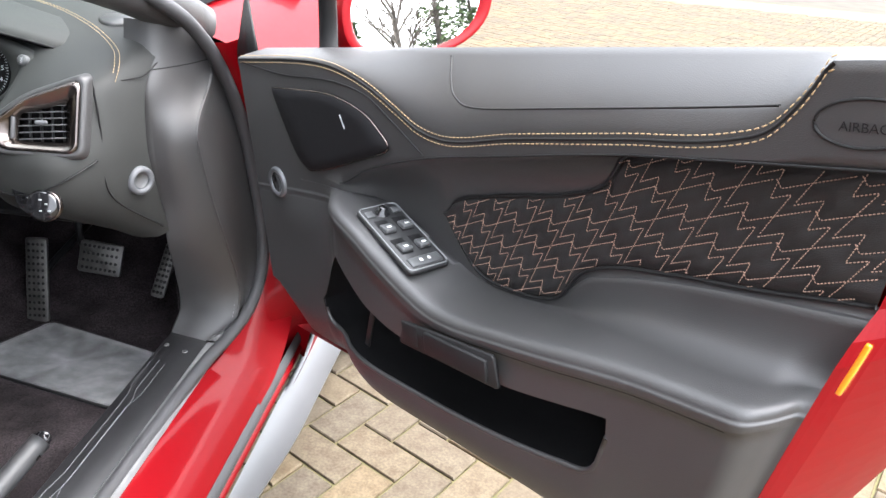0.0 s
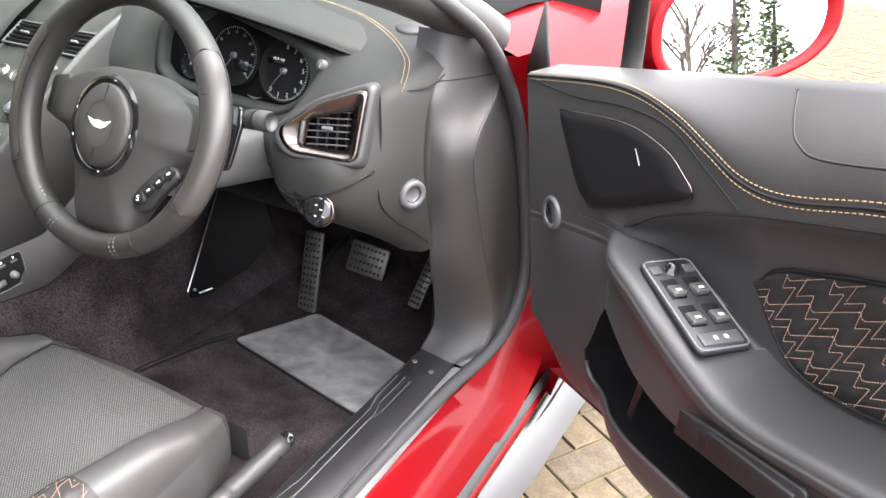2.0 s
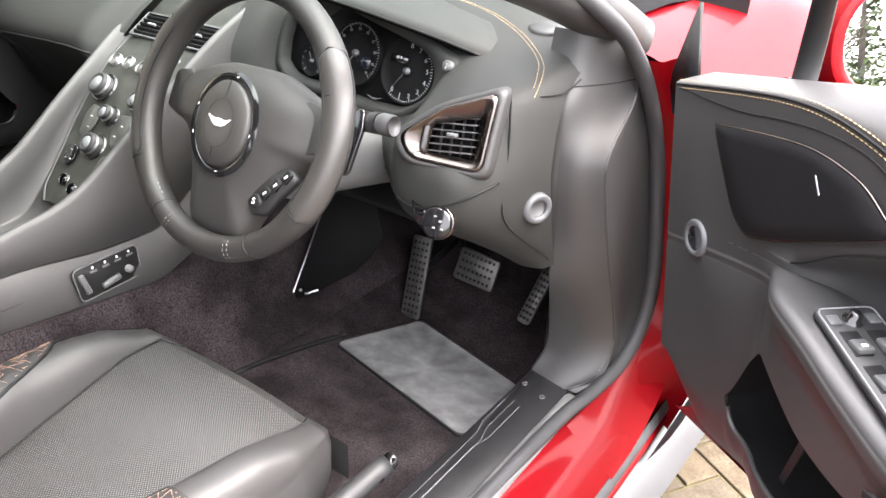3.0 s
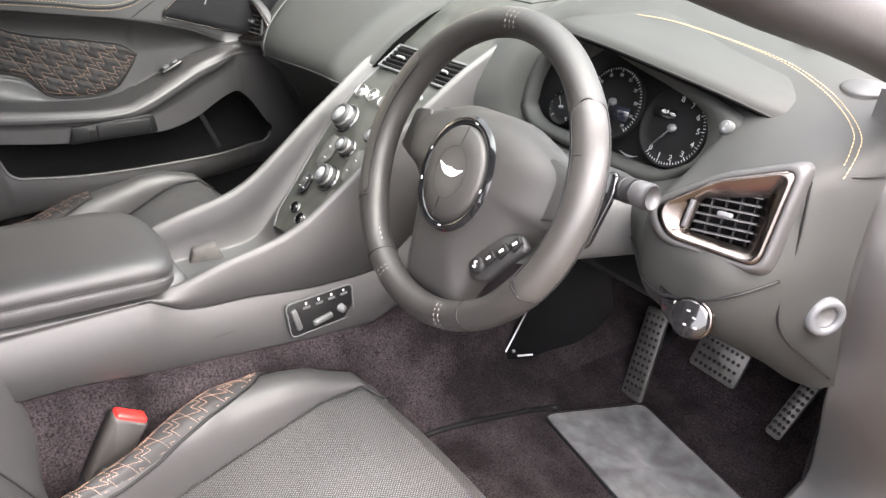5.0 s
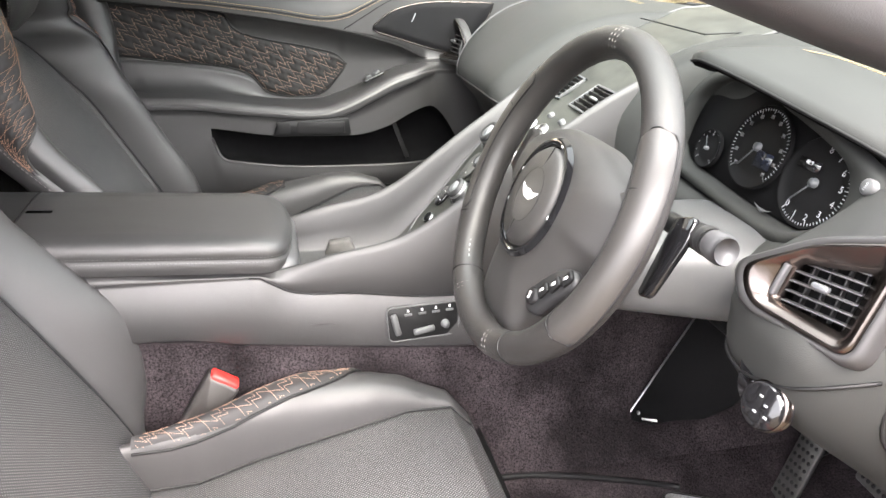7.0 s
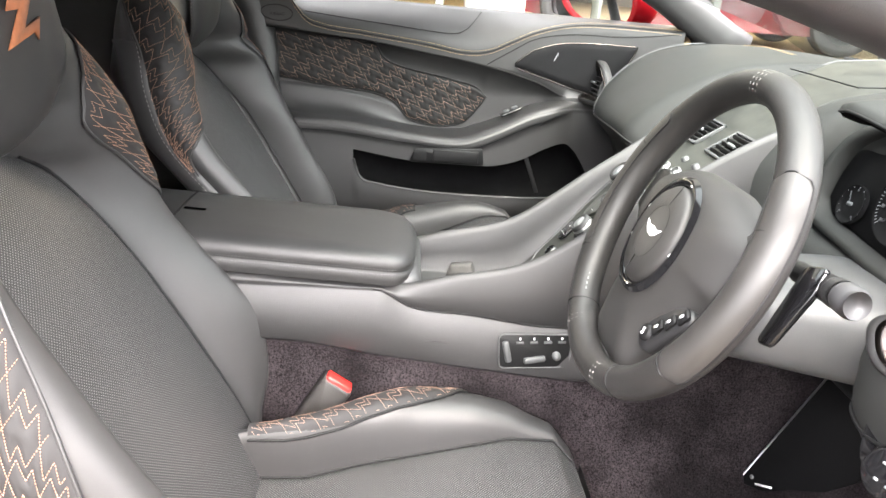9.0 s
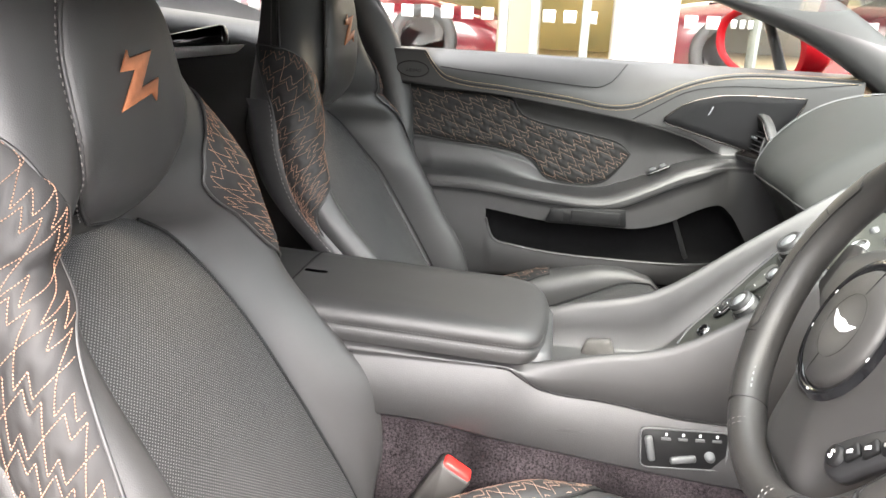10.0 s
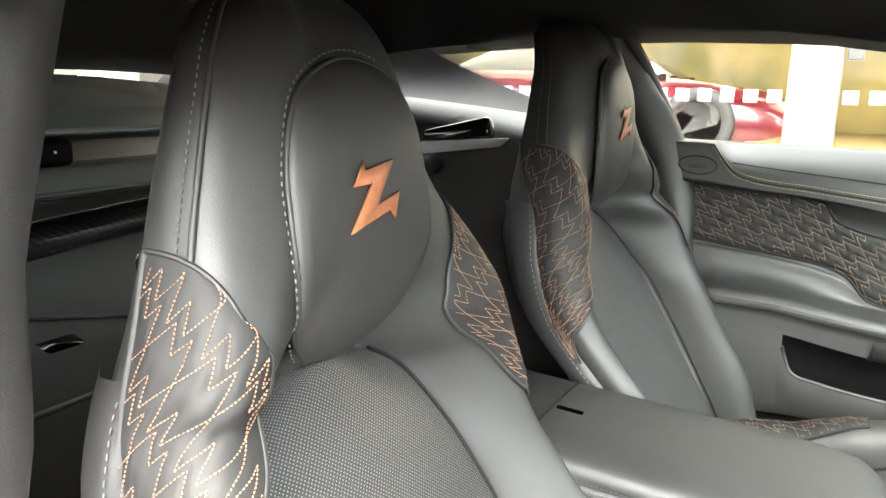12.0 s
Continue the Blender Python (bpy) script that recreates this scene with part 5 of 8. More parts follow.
RB = [[(x, FACE_Y(z) + 0.012, z) for x, z in bez], [(x, FACE_Y(z), z) for x, z in (bez * 0.85 + inn * 0.15)], [(x, FACE_Y(z) + 0.002, z) for x, z in inn], [(x, FACE_Y(z) + 0.022, z) for x, z in inn * 0.98 + inn.mean(0) * 0.02]]
binn = part("binnacle_bezel", sheet(RB, wrap_v=True), DASHLEATHER, dash, "satin grey instrument surround")
part("instrument_face", plate(inn, 0.002, frame_from((0, 0.933 - 0.30 * 0.90, 0.0), (1, 0, 0), (0, 0.30, 1)) @ Matrix.Diagonal((1, 1.044, 1, 1)), 0.0003), DIALFACE, binn, "black instrument face")


def dial(cx, cz, r, name, needle, ticks=41, start=225, sweep=-270, numbered=False):
    fm = frame_from((cx, FACE_Y(cz) + 0.020, cz), (1, 0, 0), (0, 0.30, 1))
    d = part(name, lathe([(r, 0.0), (r, 0.004), (r * 0.97, 0.006), (r * 0.95, 0.003), (r * 0.6, 0.002), (0.0, 0.002)], fm, 40), DIALFACE, binn)
    ms, ns = [], []
    for k in range(ticks):
        a = radians(start + sweep * k / (ticks - 1))
        L = 0.10 if k % 5 == 0 else 0.055
        ms.append(moved(rbox((r * L, r * 0.018, 0.0006), 0), fm @ pose(0, 0, 0.0045) @ pose(0, 0, 0, 0, 0, math.degrees(a)) @ pose(r * (0.92 - L / 2), 0, 0)))
        if k % 5 == 0 and numbered:
            lettering(str(k // 5), r * 0.2, fm @ pose(r * 0.74 * math.cos(a), r * 0.74 * math.sin(a), 0.005), DIALPRINT, d)
        elif k % 5 == 0:
            ns.append(moved(rbox((r * 0.10, r * 0.09, 0.0006), 0), fm @ pose(r * 0.74 * math.cos(a), r * 0.74 * math.sin(a), 0.0045)))
    part("scale_marks", merge(*ms), DIALPRINT, d)
    if ns:
        part("numerals", merge(*ns), SILVER_RING, d)
    nd = part("needle", merge(moved(rbox((r * 0.72, r * 0.03, 0.001), 0), fm @ pose(0, 0, 0.007, 0, 0, needle) @ pose(r * 0.3, 0, 0)), lathe([(r * 0.11, 0.004), (r * 0.1, 0.009), (0.0, 0.010)], fm, 16)), SILVER_RING, d)
    return d, fm


d1, f1 = dial(0.436, 0.972, 0.052, "rev_counter", 232, 41, 235, 212, True)
d2, f2 = dial(0.329, 0.982, 0.052, "speedometer", 235, 51)
dial(0.238, 0.955, 0.026, "fuel_gauge", 120, 11)
part("display", rbox((0.034, 0.012, 0.0008), 0, f1 @ pose(-0.018, 0.016, 0.005)), GLOSS, d1)
lettering("40.9", 0.0065, f1 @ pose(-0.018, 0.018, 0.0062), WHITE, d1)
part("display", rbox((0.030, 0.020, 0.0008), 0, f2 @ pose(0.018, -0.012, 0.005)), SCREEN, d2)
part("winged_emblem", plate([(-0.016, 0.003), (0.0, -0.004), (0.016, 0.003), (0.006, 0.001), (-0.006, 0.001)], 0.001, frame_from((0.385, FACE_Y(0.925) + 0.012, 0.925), (1, 0, 0), (0, 0.3, 1)), 0.0002), SILVER_RING, binn)
bf = frame_from((0.521, FACE_Y(1.005) - 0.006, 0.998), (1, 0, 0), (0, 0.30, 1))
rb = part("reset_button", lathe([(0.0085, -0.004), (0.0085, 0.003), (0.0065, 0.0045), (0.0, 0.0045)], bf, 20), SATIN, binn)
lettering("READ", 0.0036, bf @ pose(0, 0, 0.0049, 0, 0, 80), DIALPRINT, rb)

# stitched band over the top and down the end
for off in (0.0, 0.010):
    line = spline([(0.30 + off, 0.99, 1.096), (0.36 + off, 1.005, 1.093), (0.44 + off, 1.035, 1.076), (0.51 + off, 1.045, 1.060), (0.575 + off, 1.02, 1.045), (0.625 + off * 0.8, 0.985, 1.032), (0.655 + off * 0.8, 0.955, 1.021), (0.664 + off * 0.8, 0.938, 1.010), (0.668 + off * 0.7, 0.925, 0.998), (0.669 + off * 0.7, 0.912, 0.985)], 130)
    part("top_stitching", stitches(line, 0.0046, 0.0012, 0.0006), THREAD, dash)
part("end_step", tube(spline([(0.655, 0.913, 0.982), (0.675, 0.922, 0.985), (0.694, 0.965, 0.985), (0.700, 1.0, 0.998)], 16), 0.0013, 6), DARK, dash)
part("tweeter", lathe([(0.028, 0.0), (0.028, 0.006), (0.024, 0.009), (0.0, 0.0095)], pose(0.606, 1.062, 1.041, 8, 4, 0), 30), BLACKGREY, dash, "low round speaker cap")
part("windscreen_vent", tube(np.array([(x, 1.30 - 0.22 * max(0, x) - 0.1 * (x / 0.6) ** 2, 1.085 - 0.01 * abs(x)) for x in np.linspace(-0.4, 0.5, 20)]), 0.006, 6), DARK, dash)

knee = spline([(0.430, 0.850), (0.470, 0.842), (0.510, 0.842), (0.552, 0.832), (0.59, 0.838), (0.632, 0.856), (0.668, 0.880)], 60)
line = []
for x, z in knee:
    row = dash_skin[int(np.argmin(np.abs(dash_skin[:, 0, 0] - x)))]
    low = row[20:]
    i = int(np.argmin(np.abs(low[:, 2] - z)))
    line.append((x, float(low[i][1]) - 0.001, z))
part("knee_joint", tube(spline(line[::6] + [line[-1]], 60), 0.0018, 6), DARK, dash)

# end panel with its ring
rm = frame_from((0.687, 0.930, 0.822), (0.45, 0.89, 0), (0.0, 0.05, 1))
part("air_ring", lathe([(0.0125, 0.002), (0.014, 0.008), (0.0195, 0.010), (0.0235, 0.006), (0.024, 0.0), (0.023, -0.006)], rm, 30), SILVER_RING, dash, "matt silver ring")
part("air_hole", lathe([(0.0125, 0.004), (0.010, -0.004), (0.0, -0.005)], rm, 20), SATIN, dash)
part("end_joint", tube(spline([(0.665, 0.87, 0.988), (0.668, 0.87, 0.92), (0.667, 0.865, 0.85), (0.672, 0.885, 0.80), (0.69, 0.985, 0.715)], 30), 0.0016, 6), DARK, dash)


# outer vents
def vent(sx):
    fm, k = vent_frame(sx), 1
    out = [(-0.070 * k, -0.010), (-0.050 * k, -0.040), (0.054 * k, -0.046), (0.064 * k, 0.062), (-0.01 * k, 0.034)]
    o1 = np.array(rounded(out, 0.016, 7))
    c = np.array([0.005 * k, 0.0])
    o2 = c + (o1 - c) * 0.88
    hole = np.array(rounded([(-0.030 * k, -0.028), (0.036 * k, -0.030), (0.041 * k, 0.027), (-0.024 * k, 0.010)], 0.006, len(o1) // 4 + 1))
    hole = np.array([hole[int(i * len(hole) / len(o1))] for i in range(len(o1))])
    if (np.roll(o1, -1, 0)[:, 0] * o1[:, 1] - o1[:, 0] * np.roll(o1, -1, 0)[:, 1]).sum() * (np.roll(hole, -1, 0)[:, 0] * hole[:, 1] - hole[:, 0] * np.roll(hole, -1, 0)[:, 1]).sum() < 0:
        hole = hole[::-1]
    sh = np.argmin([np.linalg.norm(np.roll(hole, -s, 0) - c - (o1 - c) * 0.55) for s in range(len(hole))])
    hole = np.roll(hole, -sh, 0)
    lift = lambda pts, h: [tuple(fm @ Vector((p[0], p[1], h))) for p in pts]
    part("vent_cushion", sheet([lift(c + (o1 - c) * 1.22, -0.012), lift(c + (o1 - c) * 1.18, 0.000), lift(c + (o1 - c) * 1.08, 0.008), lift(o1, 0.006)], wrap_v=True), LEATHER, dash)
    v = part("air_vent", sheet([lift(o1, 0.004), lift(c + (o1 - c) * 0.97, 0.009), lift(o2, 0.008), lift(o2 * 0.55 + hole * 0.45, 0.002), lift(hole, -0.004), lift(hole, -0.03)], wrap_v=True), SMOKED, dash, "bronze-tinted chrome vent surround")
    part("vent_back", plate(hole, 0.002, fm @ pose(0, 0, -0.03), 0.0003), HEADLINER_SHADE, v)
    for i in range(6):
        yy = -0.024 + 0.0095 * i
        long = 0.064 if i < 4 else (0.054 if i == 4 else 0.034)
        part("vent_slat", rbox((long, 0.0015, 0.008), 0.0005, fm @ pose((0.037 - long / 2) * k, yy, -0.010, 6, 0, 3 * k)), VENT, v)
    for i in range(4):
        part("vent_fin", rbox((0.0018, 0.052, 0.008), 0.0006, fm @ pose((-0.016 + 0.015 * i) * k, -0.004, -0.022)), BLACKGREY, v)
    part("vent_tab", rbox((0.016, 0.006, 0.008), 0.002, fm @ pose(0.006 * k, -0.001, 0.001)), SILVER_RING, v)
    part("vent_wheel", rbox((0.006, 0.032, 0.010), 0.002, fm @ pose(-0.032 * k, -0.009, -0.002, 0, 0, -6 * k)), VENT, v)


vent(1)
vent(-1)

# light switch on the knee panel
lm = frame_from((0.600, 0.809, 0.824), (1, 0.22, 0), (0, 0.30, 0.95))
ls = part("light_switch", plate(rounded([(-0.034, -0.010), (-0.012, -0.026), (0.020, -0.026), (0.030, -0.008), (0.012, 0.016), (-0.044, 0.024)], 0.010), 0.006, lm, 0.0015), GLOSS, dash, "gloss black light switch")
part("knob", lathe([(0.0235, 0.0), (0.0235, 0.006), (0.022, 0.016), (0.019, 0.018), (0.0, 0.018)], lm @ pose(0.006, -0.005, 0.004), 30), GLOSS, ls)
part("knob_rim", lathe([(0.0242, 0.004), (0.0246, 0.008), (0.0232, 0.014), (0.0225, 0.013)], lm @ pose(0.006, -0.005, 0.004), 30), SMOKED, ls)
for q in ((0.0, 0.004), (0.008, -0.002), (0.0, -0.012), (0.012, -0.012)):
    part("icon", rbox((0.004, 0.0022, 0.0005), 0, lm @ pose(q[0] + 0.004, q[1], 0.0225)), DIALPRINT, ls)
for q in ((-0.020, 0.018), (-0.018, 0.004)):
    part("icon", rbox((0.004, 0.004, 0.0005), 0, lm @ pose(q[0], q[1], 0.0063)), WHITE, ls)

# column shroud
SH = []
for t in np.linspace(0, 1, 14):
    c = np.array([0.357, 0.735 + 0.22 * t, 0.868 - 0.020 * t])
    hw, hh = 0.078 + 0.035 * t, 0.046 + 0.012 * t
    SH.append([(c[0] + hw * math.copysign(abs(math.cos(a)) ** 0.6, math.cos(a)), c[1] + 0.4 * hh * math.sin(a), c[2] + hh * math.copysign(abs(math.sin(a)) ** 0.6, math.sin(a))) for a in np.linspace(0, 2 * math.pi, 28, endpoint=False)])
part("column_shroud", sheet(SH, wrap_v=True, cap=True), SATIN, dash, "dark grey steering column shroud")
part("knee_underside", rbox((0.46, 0.16, 0.012), 0.004, pose(0.40, 1.04, 0.745, 24)), DARK, dash)

# ---- steering wheel ----
wheel = thing("steering_wheel", "black leather three-spoke steering wheel, flat-bottomed, with winged emblem", "steering wheel", at=(0.357, 0.669, 0.945))
WM = frame_from((0, 0, 0), (1, 0.0, 0), (0, math.sin(radians(24)), math.cos(radians(24))))


def rim_r(a):
    """The rim is squared off a little at the sides and below."""
    c, s = math.cos(a), math.sin(a)
    flat = 0.004 * max(0, -s - 0.75) / 0.25
    return 0.178 + 0.004 * (abs(c) ** 6) - flat


RIM = []
for a in np.linspace(0, 2 * math.pi, 96, endpoint=False):
    c, s = math.cos(a), math.sin(a)
    r0 = rim_r(a)
    grip = 1 + 0.20 * math.exp(-((abs(c) - 0.93) / 0.16) ** 2)
    ring = []
    for b in np.linspace(0, 2 * math.pi, 20, endpoint=False):
        dr, dz = 0.0178 * grip * math.cos(b), 0.0200 * math.sin(b)
        ring.append(tuple(WM @ Vector(((r0 + dr) * c, (r0 + dr) * s, dz))))
    RIM.append(ring)
part("rim", sheet(RIM, wrap_u=True, wrap_v=True), LEATHER_WHEEL, wheel)
for k in (-2.4, 0.0, 2.4, 158.0, 160.4, -158.0, -160.4):
    a = radians(90 + k)
    ring = [tuple(WM @ Vector(((rim_r(a) + 0.0172 * math.cos(b)) * math.cos(a), (rim_r(a) + 0.0172 * math.cos(b)) * math.sin(a), 0.0202 * math.sin(b)))) for b in np.linspace(0, 2 * math.pi, 60)]
    part("rim_stitching", stitches(np.array(ring), 0.004, 0.0024, 0.0005), PALE_THREAD, wheel)
for a0 in (210, 238, 302, 330, 20, 160):
    a = radians(a0)
    ring = [tuple(WM @ Vector(((rim_r(a) + 0.0172 * math.cos(b)) * math.cos(a), (rim_r(a) + 0.0172 * math.cos(b)) * math.sin(a), 0.0202 * math.sin(b)))) for b in np.linspace(0, 2 * math.pi, 24, endpoint=False)]
    part("rim_seam", tube(ring, 0.0011, 5, close=True), DARK, wheel)
inner = [tuple(WM @ Vector(((rim_r(a) - 0.0155) * math.cos(a), (rim_r(a) - 0.0155) * math.sin(a), 0.008))) for a in np.linspace(radians(165), radians(236), 60)]
part("rim_lacing", stitches(np.array(inner), 0.006, 0.002, 0.0014), SILVER_DARK, wheel)
def rim_skin(deg, b, k=1.0):
    """A point on the rim: deg round the wheel, b round its section from the outside towards the driver."""
    a = radians(deg)
    c, q = math.cos(a), radians(b)
    grip = 1 + 0.20 * math.exp(-((abs(c) - 0.93) / 0.16) ** 2)
    r0 = rim_r(a) + 0.0178 * k * grip * math.cos(q)
    return tuple(WM @ Vector((r0 * c, r0 * math.sin(a), 0.0200 * k * math.sin(q))))


# smooth grip panels let into the rim on both sides
for sg in (0, 1):
    turn = lambda d: d if sg == 0 else 180 - d
    P = []
    for d in np.linspace(-30, 38, 40):
        e = min(1.0, (d + 30) / 4.0, (38 - d) / 4.0)
        half = 62 * math.sqrt(max(0.02, 1 - (1 - e) ** 2))
        P.append([rim_skin(turn(d), 55 + half * t, 1.035 - 0.02 * abs(t) ** 4 - (0.02 if e <= 0.02 else 0)) for t in np.linspace(-1, 1, 17)])
    panel = part("grip_panel", sheet(P, flip=sg == 0), GRIP, wheel, "smooth grey leather grip panel")
    part("grip_seam", tube(np.array([r_[0] for r_ in P] + P[-1][1:-1] + [r_[-1] for r_ in reversed(P)] + P[0][1:-1][::-1]), 0.0012, 5, close=True), DARK, panel)
# hub and spokes in one padded cover, set back behind the rim
HM = WM @ pose(0, 0.005, -0.014)
HUBOUT = rounded([(-0.118, 0.052), (-0.05, 0.076), (0.05, 0.078), (0.118, 0.056), (0.150, 0.040), (0.150, -0.020), (0.124, -0.032), (0.088, -0.082), (0.064, -0.125), (0.054, -0.162), (-0.050, -0.162), (-0.058, -0.125), (-0.075, -0.07), (-0.098, -0.028), (-0.150, -0.015), (-0.150, 0.034)], 0.022, 5)
ho = np.array(HUBOUT)
HB = []
for k, h in ((1.0, -0.020), (1.0, -0.006), (0.96, 0.004), (0.86, 0.014), (0.68, 0.022), (0.52, 0.026), (0.30, 0.027), (0.05, 0.027)):
    HB.append([tuple(HM @ Vector((x * k, (y + 0.02) * k - 0.02 * k - 0.006, h - (0.010 if h > 0 else 0.0) * max(0, (abs(x * k) - 0.09) / 0.06)))) for x, y in ho])
part("hub_cover", sheet(HB, wrap_v=True), SATIN_HUB, wheel, "dark grey leather hub with spokes")
for y0, y1, xo in ((0.020, 0.044, 0.004), (-0.046, -0.070, -0.004)):
    part("pad_line", tube([tuple(HM @ Vector((0.0 + xo * 0.4, y0, 0.0372))), tuple(HM @ Vector((xo, y1, 0.0358)))], 0.0005, 4), DARK, wheel)
pad = part("airbag_pad", lathe([(0.054, 0.020), (0.054, 0.031), (0.050, 0.0355), (0.03, 0.037), (0.0, 0.0375)], HM @ pose(0, -0.014, 0) @ Matrix.Diagonal((0.94, 1.08, 1, 1)), 48), SATIN_HUB, wheel)
part("pad_ring", lathe([(0.0545, 0.024), (0.0565, 0.031), (0.0635, 0.032), (0.0660, 0.026)], HM @ pose(0, -0.014, 0) @ Matrix.Diagonal((0.94, 1.08, 1, 1)), 48), GLOSS, wheel, "gloss black ring with bright marks")
for a0 in (80, 165, 200, 280, 355):
    part("ring_mark", rbox((0.0015, 0.004, 0.001), 0.0002, HM @ pose(0.0555 * math.cos(radians(a0)), 0.064 * math.sin(radians(a0)) - 0.014, 0.0315, 0, 0, a0)), WHITE, wheel)
part("pad_line", tube([tuple(HM @ Vector((0.030 * 0.9 * math.cos(t), 0.032 * math.sin(t) - 0.014, 0.037))) for t in np.linspace(0, 2 * math.pi, 40, endpoint=False)], 0.0004, 4, close=True), DARK, pad)
part("winged_emblem", plate([(-0.022, 0.007), (-0.010, 0.0035), (0.0, 0.005), (0.010, 0.0035), (0.022, 0.007), (0.014, -0.002), (0.006, -0.006), (-0.006, -0.006), (-0.014, -0.002)], 0.0012, HM @ pose(0, -0.013, 0.0372), 0.0003), WHITE, pad, "white winged shape")
lettering("AIRBAG", 0.008, HM @ pose(-0.012, -0.088, 0.0245, 8), DARK, wheel)
pod = part("button_pod", plate(rounded([(0.056, -0.102), (0.072, -0.118), (0.096, -0.112), (0.110, -0.089), (0.138, -0.056), (0.122, -0.043), (0.097, -0.053), (0.073, -0.078)], 0.010), 0.010, HM @ pose(0, 0, 0.004), 0.003), BLACKGREY, wheel, "black button pod")
for k in range(4):
    t = k / 3
    c = Vector(((0.078 + 0.044 * t), -0.098 + 0.043 * t, 0.016))
    if k == 0:
        part("pod_button", lathe([(0.0095, -0.003), (0.0095, 0.002), (0.0075, 0.003), (0.0, 0.003)], HM @ Matrix.Translation(c), 18), DARK, pod)
        lettering("S", 0.012, HM @ pose(c.x, c.y, 0.0198), WHITE, pod)
    else:
        part("pod_button", rbox((0.012, 0.017, 0.005), 0.002, HM @ Matrix.Translation(c) @ pose(0, 0, 0, 0, 0, -28)), DARK, pod)
        part("icon", rbox((0.007, 0.003, 0.0006), 0, HM @ pose(c.x, c.y, 0.0189, 0, 0, 45)), WHITE, pod)
for sx in (-1, 1):
    facet = [(sx * 0.112, 0.046), (sx * 0.150, 0.040), (sx * 0.156, -0.014), (sx * 0.118, -0.026), (sx * 0.106, 0.006)]
    part("spoke_facet", plate(rounded(facet, 0.008), 0.004, HM @ pose(0, 0, 0.010, 0, 4 * sx, 0), 0.0015), GRIP, wheel, "padded spoke shoulder")
for sx in (-1, 1):
    part("shift_paddle", plate(rounded([(sx * 0.132, 0.046), (sx * 0.160, 0.056), (sx * 0.166, 0.030), (sx * 0.160, -0.034), (sx * 0.140, -0.040)], 0.008), 0.006, HM @ pose(0, 0, -0.055), 0.0015), GLOSS, wheel)

# column stalks
stalk = thing("column_stalk", "black indicator stalk with white markings", "stalk", "column stalks", at=(0.50, 0.75, 0.95))
SP = [(-0.10, 0.02, -0.012), (-0.02, 0.012, -0.002), (0.02, 0.008, 0.005), (0.062, 0.006, 0.009)]
part("lever", tube(spline(SP, 16), [0.009] * 5 + [0.011] * 4 + [0.0135] * 7, 14), DARK, stalk)
part("tip", tube([(0.040, 0.007, 0.008), (0.044, 0.007, 0.008), (0.060, 0.006, 0.009), (0.064, 0.006, 0.0095)], [0.0135, 0.0148, 0.0148, 0.0128], 18), VENT, stalk, "grey push button tip")
part("collar", tube([(0.026, 0.0078, 0.006), (0.030, 0.0076, 0.0065), (0.036, 0.0072, 0.0074), (0.040, 0.007, 0.008)], [0.0138, 0.0146, 0.0146, 0.0138], 18), BLACKGREY, stalk)
for x in (0.0, 0.008, 0.016):
    part("mark", rbox((0.0015, 0.006, 0.010), 0, pose(x, -0.002, 0.006)), DIALPRINT, stalk)

# ---- pedals ----
def pedal(name, label, corners, holes, arm):
    ped = thing(name, label, "pedal", "pedals")
    c = [Vector(p) for p in corners]
    o = (c[0] + c[1] + c[2] + c[3]) / 4
    fm = frame_from(o, c[1] - c[0], c[3] - c[0])
    w, h = (c[1] - c[0]).length, (c[3] - c[0]).length
    part("pad", plate(rounded([(-w / 2, -h / 2), (w / 2, -h / 2), (w / 2, h / 2), (-w / 2, h / 2)], 0.008), 0.008, fm, 0.002), PEDAL, ped)
    nx, ny = holes
    ms = []
    for i in range(nx):
        for j in range(ny):
            ms.append(lathe([(0.0036, 0.0), (0.0036, 0.0012), (0.0026, 0.0016), (0.0, 0.0016)], fm @ pose((i + 0.5) / nx * w * 0.86 - w * 0.43, (j + 0.5) / ny * h * 0.92 - h * 0.46, 0.0078), 8))
    part("rubber_studs", merge(*ms), DARK, ped)
    part("arm", tube(spline(arm, 12), 0.008, 8), DARK, ped)


pedal("footrest", "drilled metal footrest plate with rubber studs", [(0.222, 1.205, 0.312), (0.274, 1.205, 0.316), (0.266, 1.27, 0.50), (0.214, 1.27, 0.495)], (4, 12), [(0.24, 1.25, 0.40), (0.24, 1.32, 0.42), (0.24, 1.5, 0.45)])
pedal("brake_pedal", "worn metal brake pedal", [(0.345, 1.245, 0.440), (0.445, 1.245, 0.435), (0.440, 1.275, 0.500), (0.335, 1.275, 0.505)], (8, 4), [(0.36, 1.27, 0.46), (0.30, 1.33, 0.5), (0.28, 1.42, 0.75)])
pedal("throttle_pedal", "narrow metal throttle pedal", [(0.538, 1.20, 0.425), (0.566, 1.20, 0.42), (0.574, 1.265, 0.53), (0.544, 1.265, 0.53)], (3, 9), [(0.555, 1.25, 0.48), (0.56, 1.33, 0.55), (0.56, 1.42, 0.75)])

mat_ = thing("heel_pad", "grey suede heel pad let into the driver's carpet", "floor mat", at=(0.42, 1.05, 0.35))
HPAD = np.array(rounded([(0.217, 0.985), (0.275, 1.205), (0.590, 1.135), (0.607, 0.895)], 0.025, 6))


def floor_z(y):
    return float(np.interp(y, [-1.0, 0.2, 0.75, 0.95, 1.15, 1.30, 1.45, 1.75], [0.40, 0.40, 0.392, 0.35, 0.312, 0.32, 0.42, 0.75]))


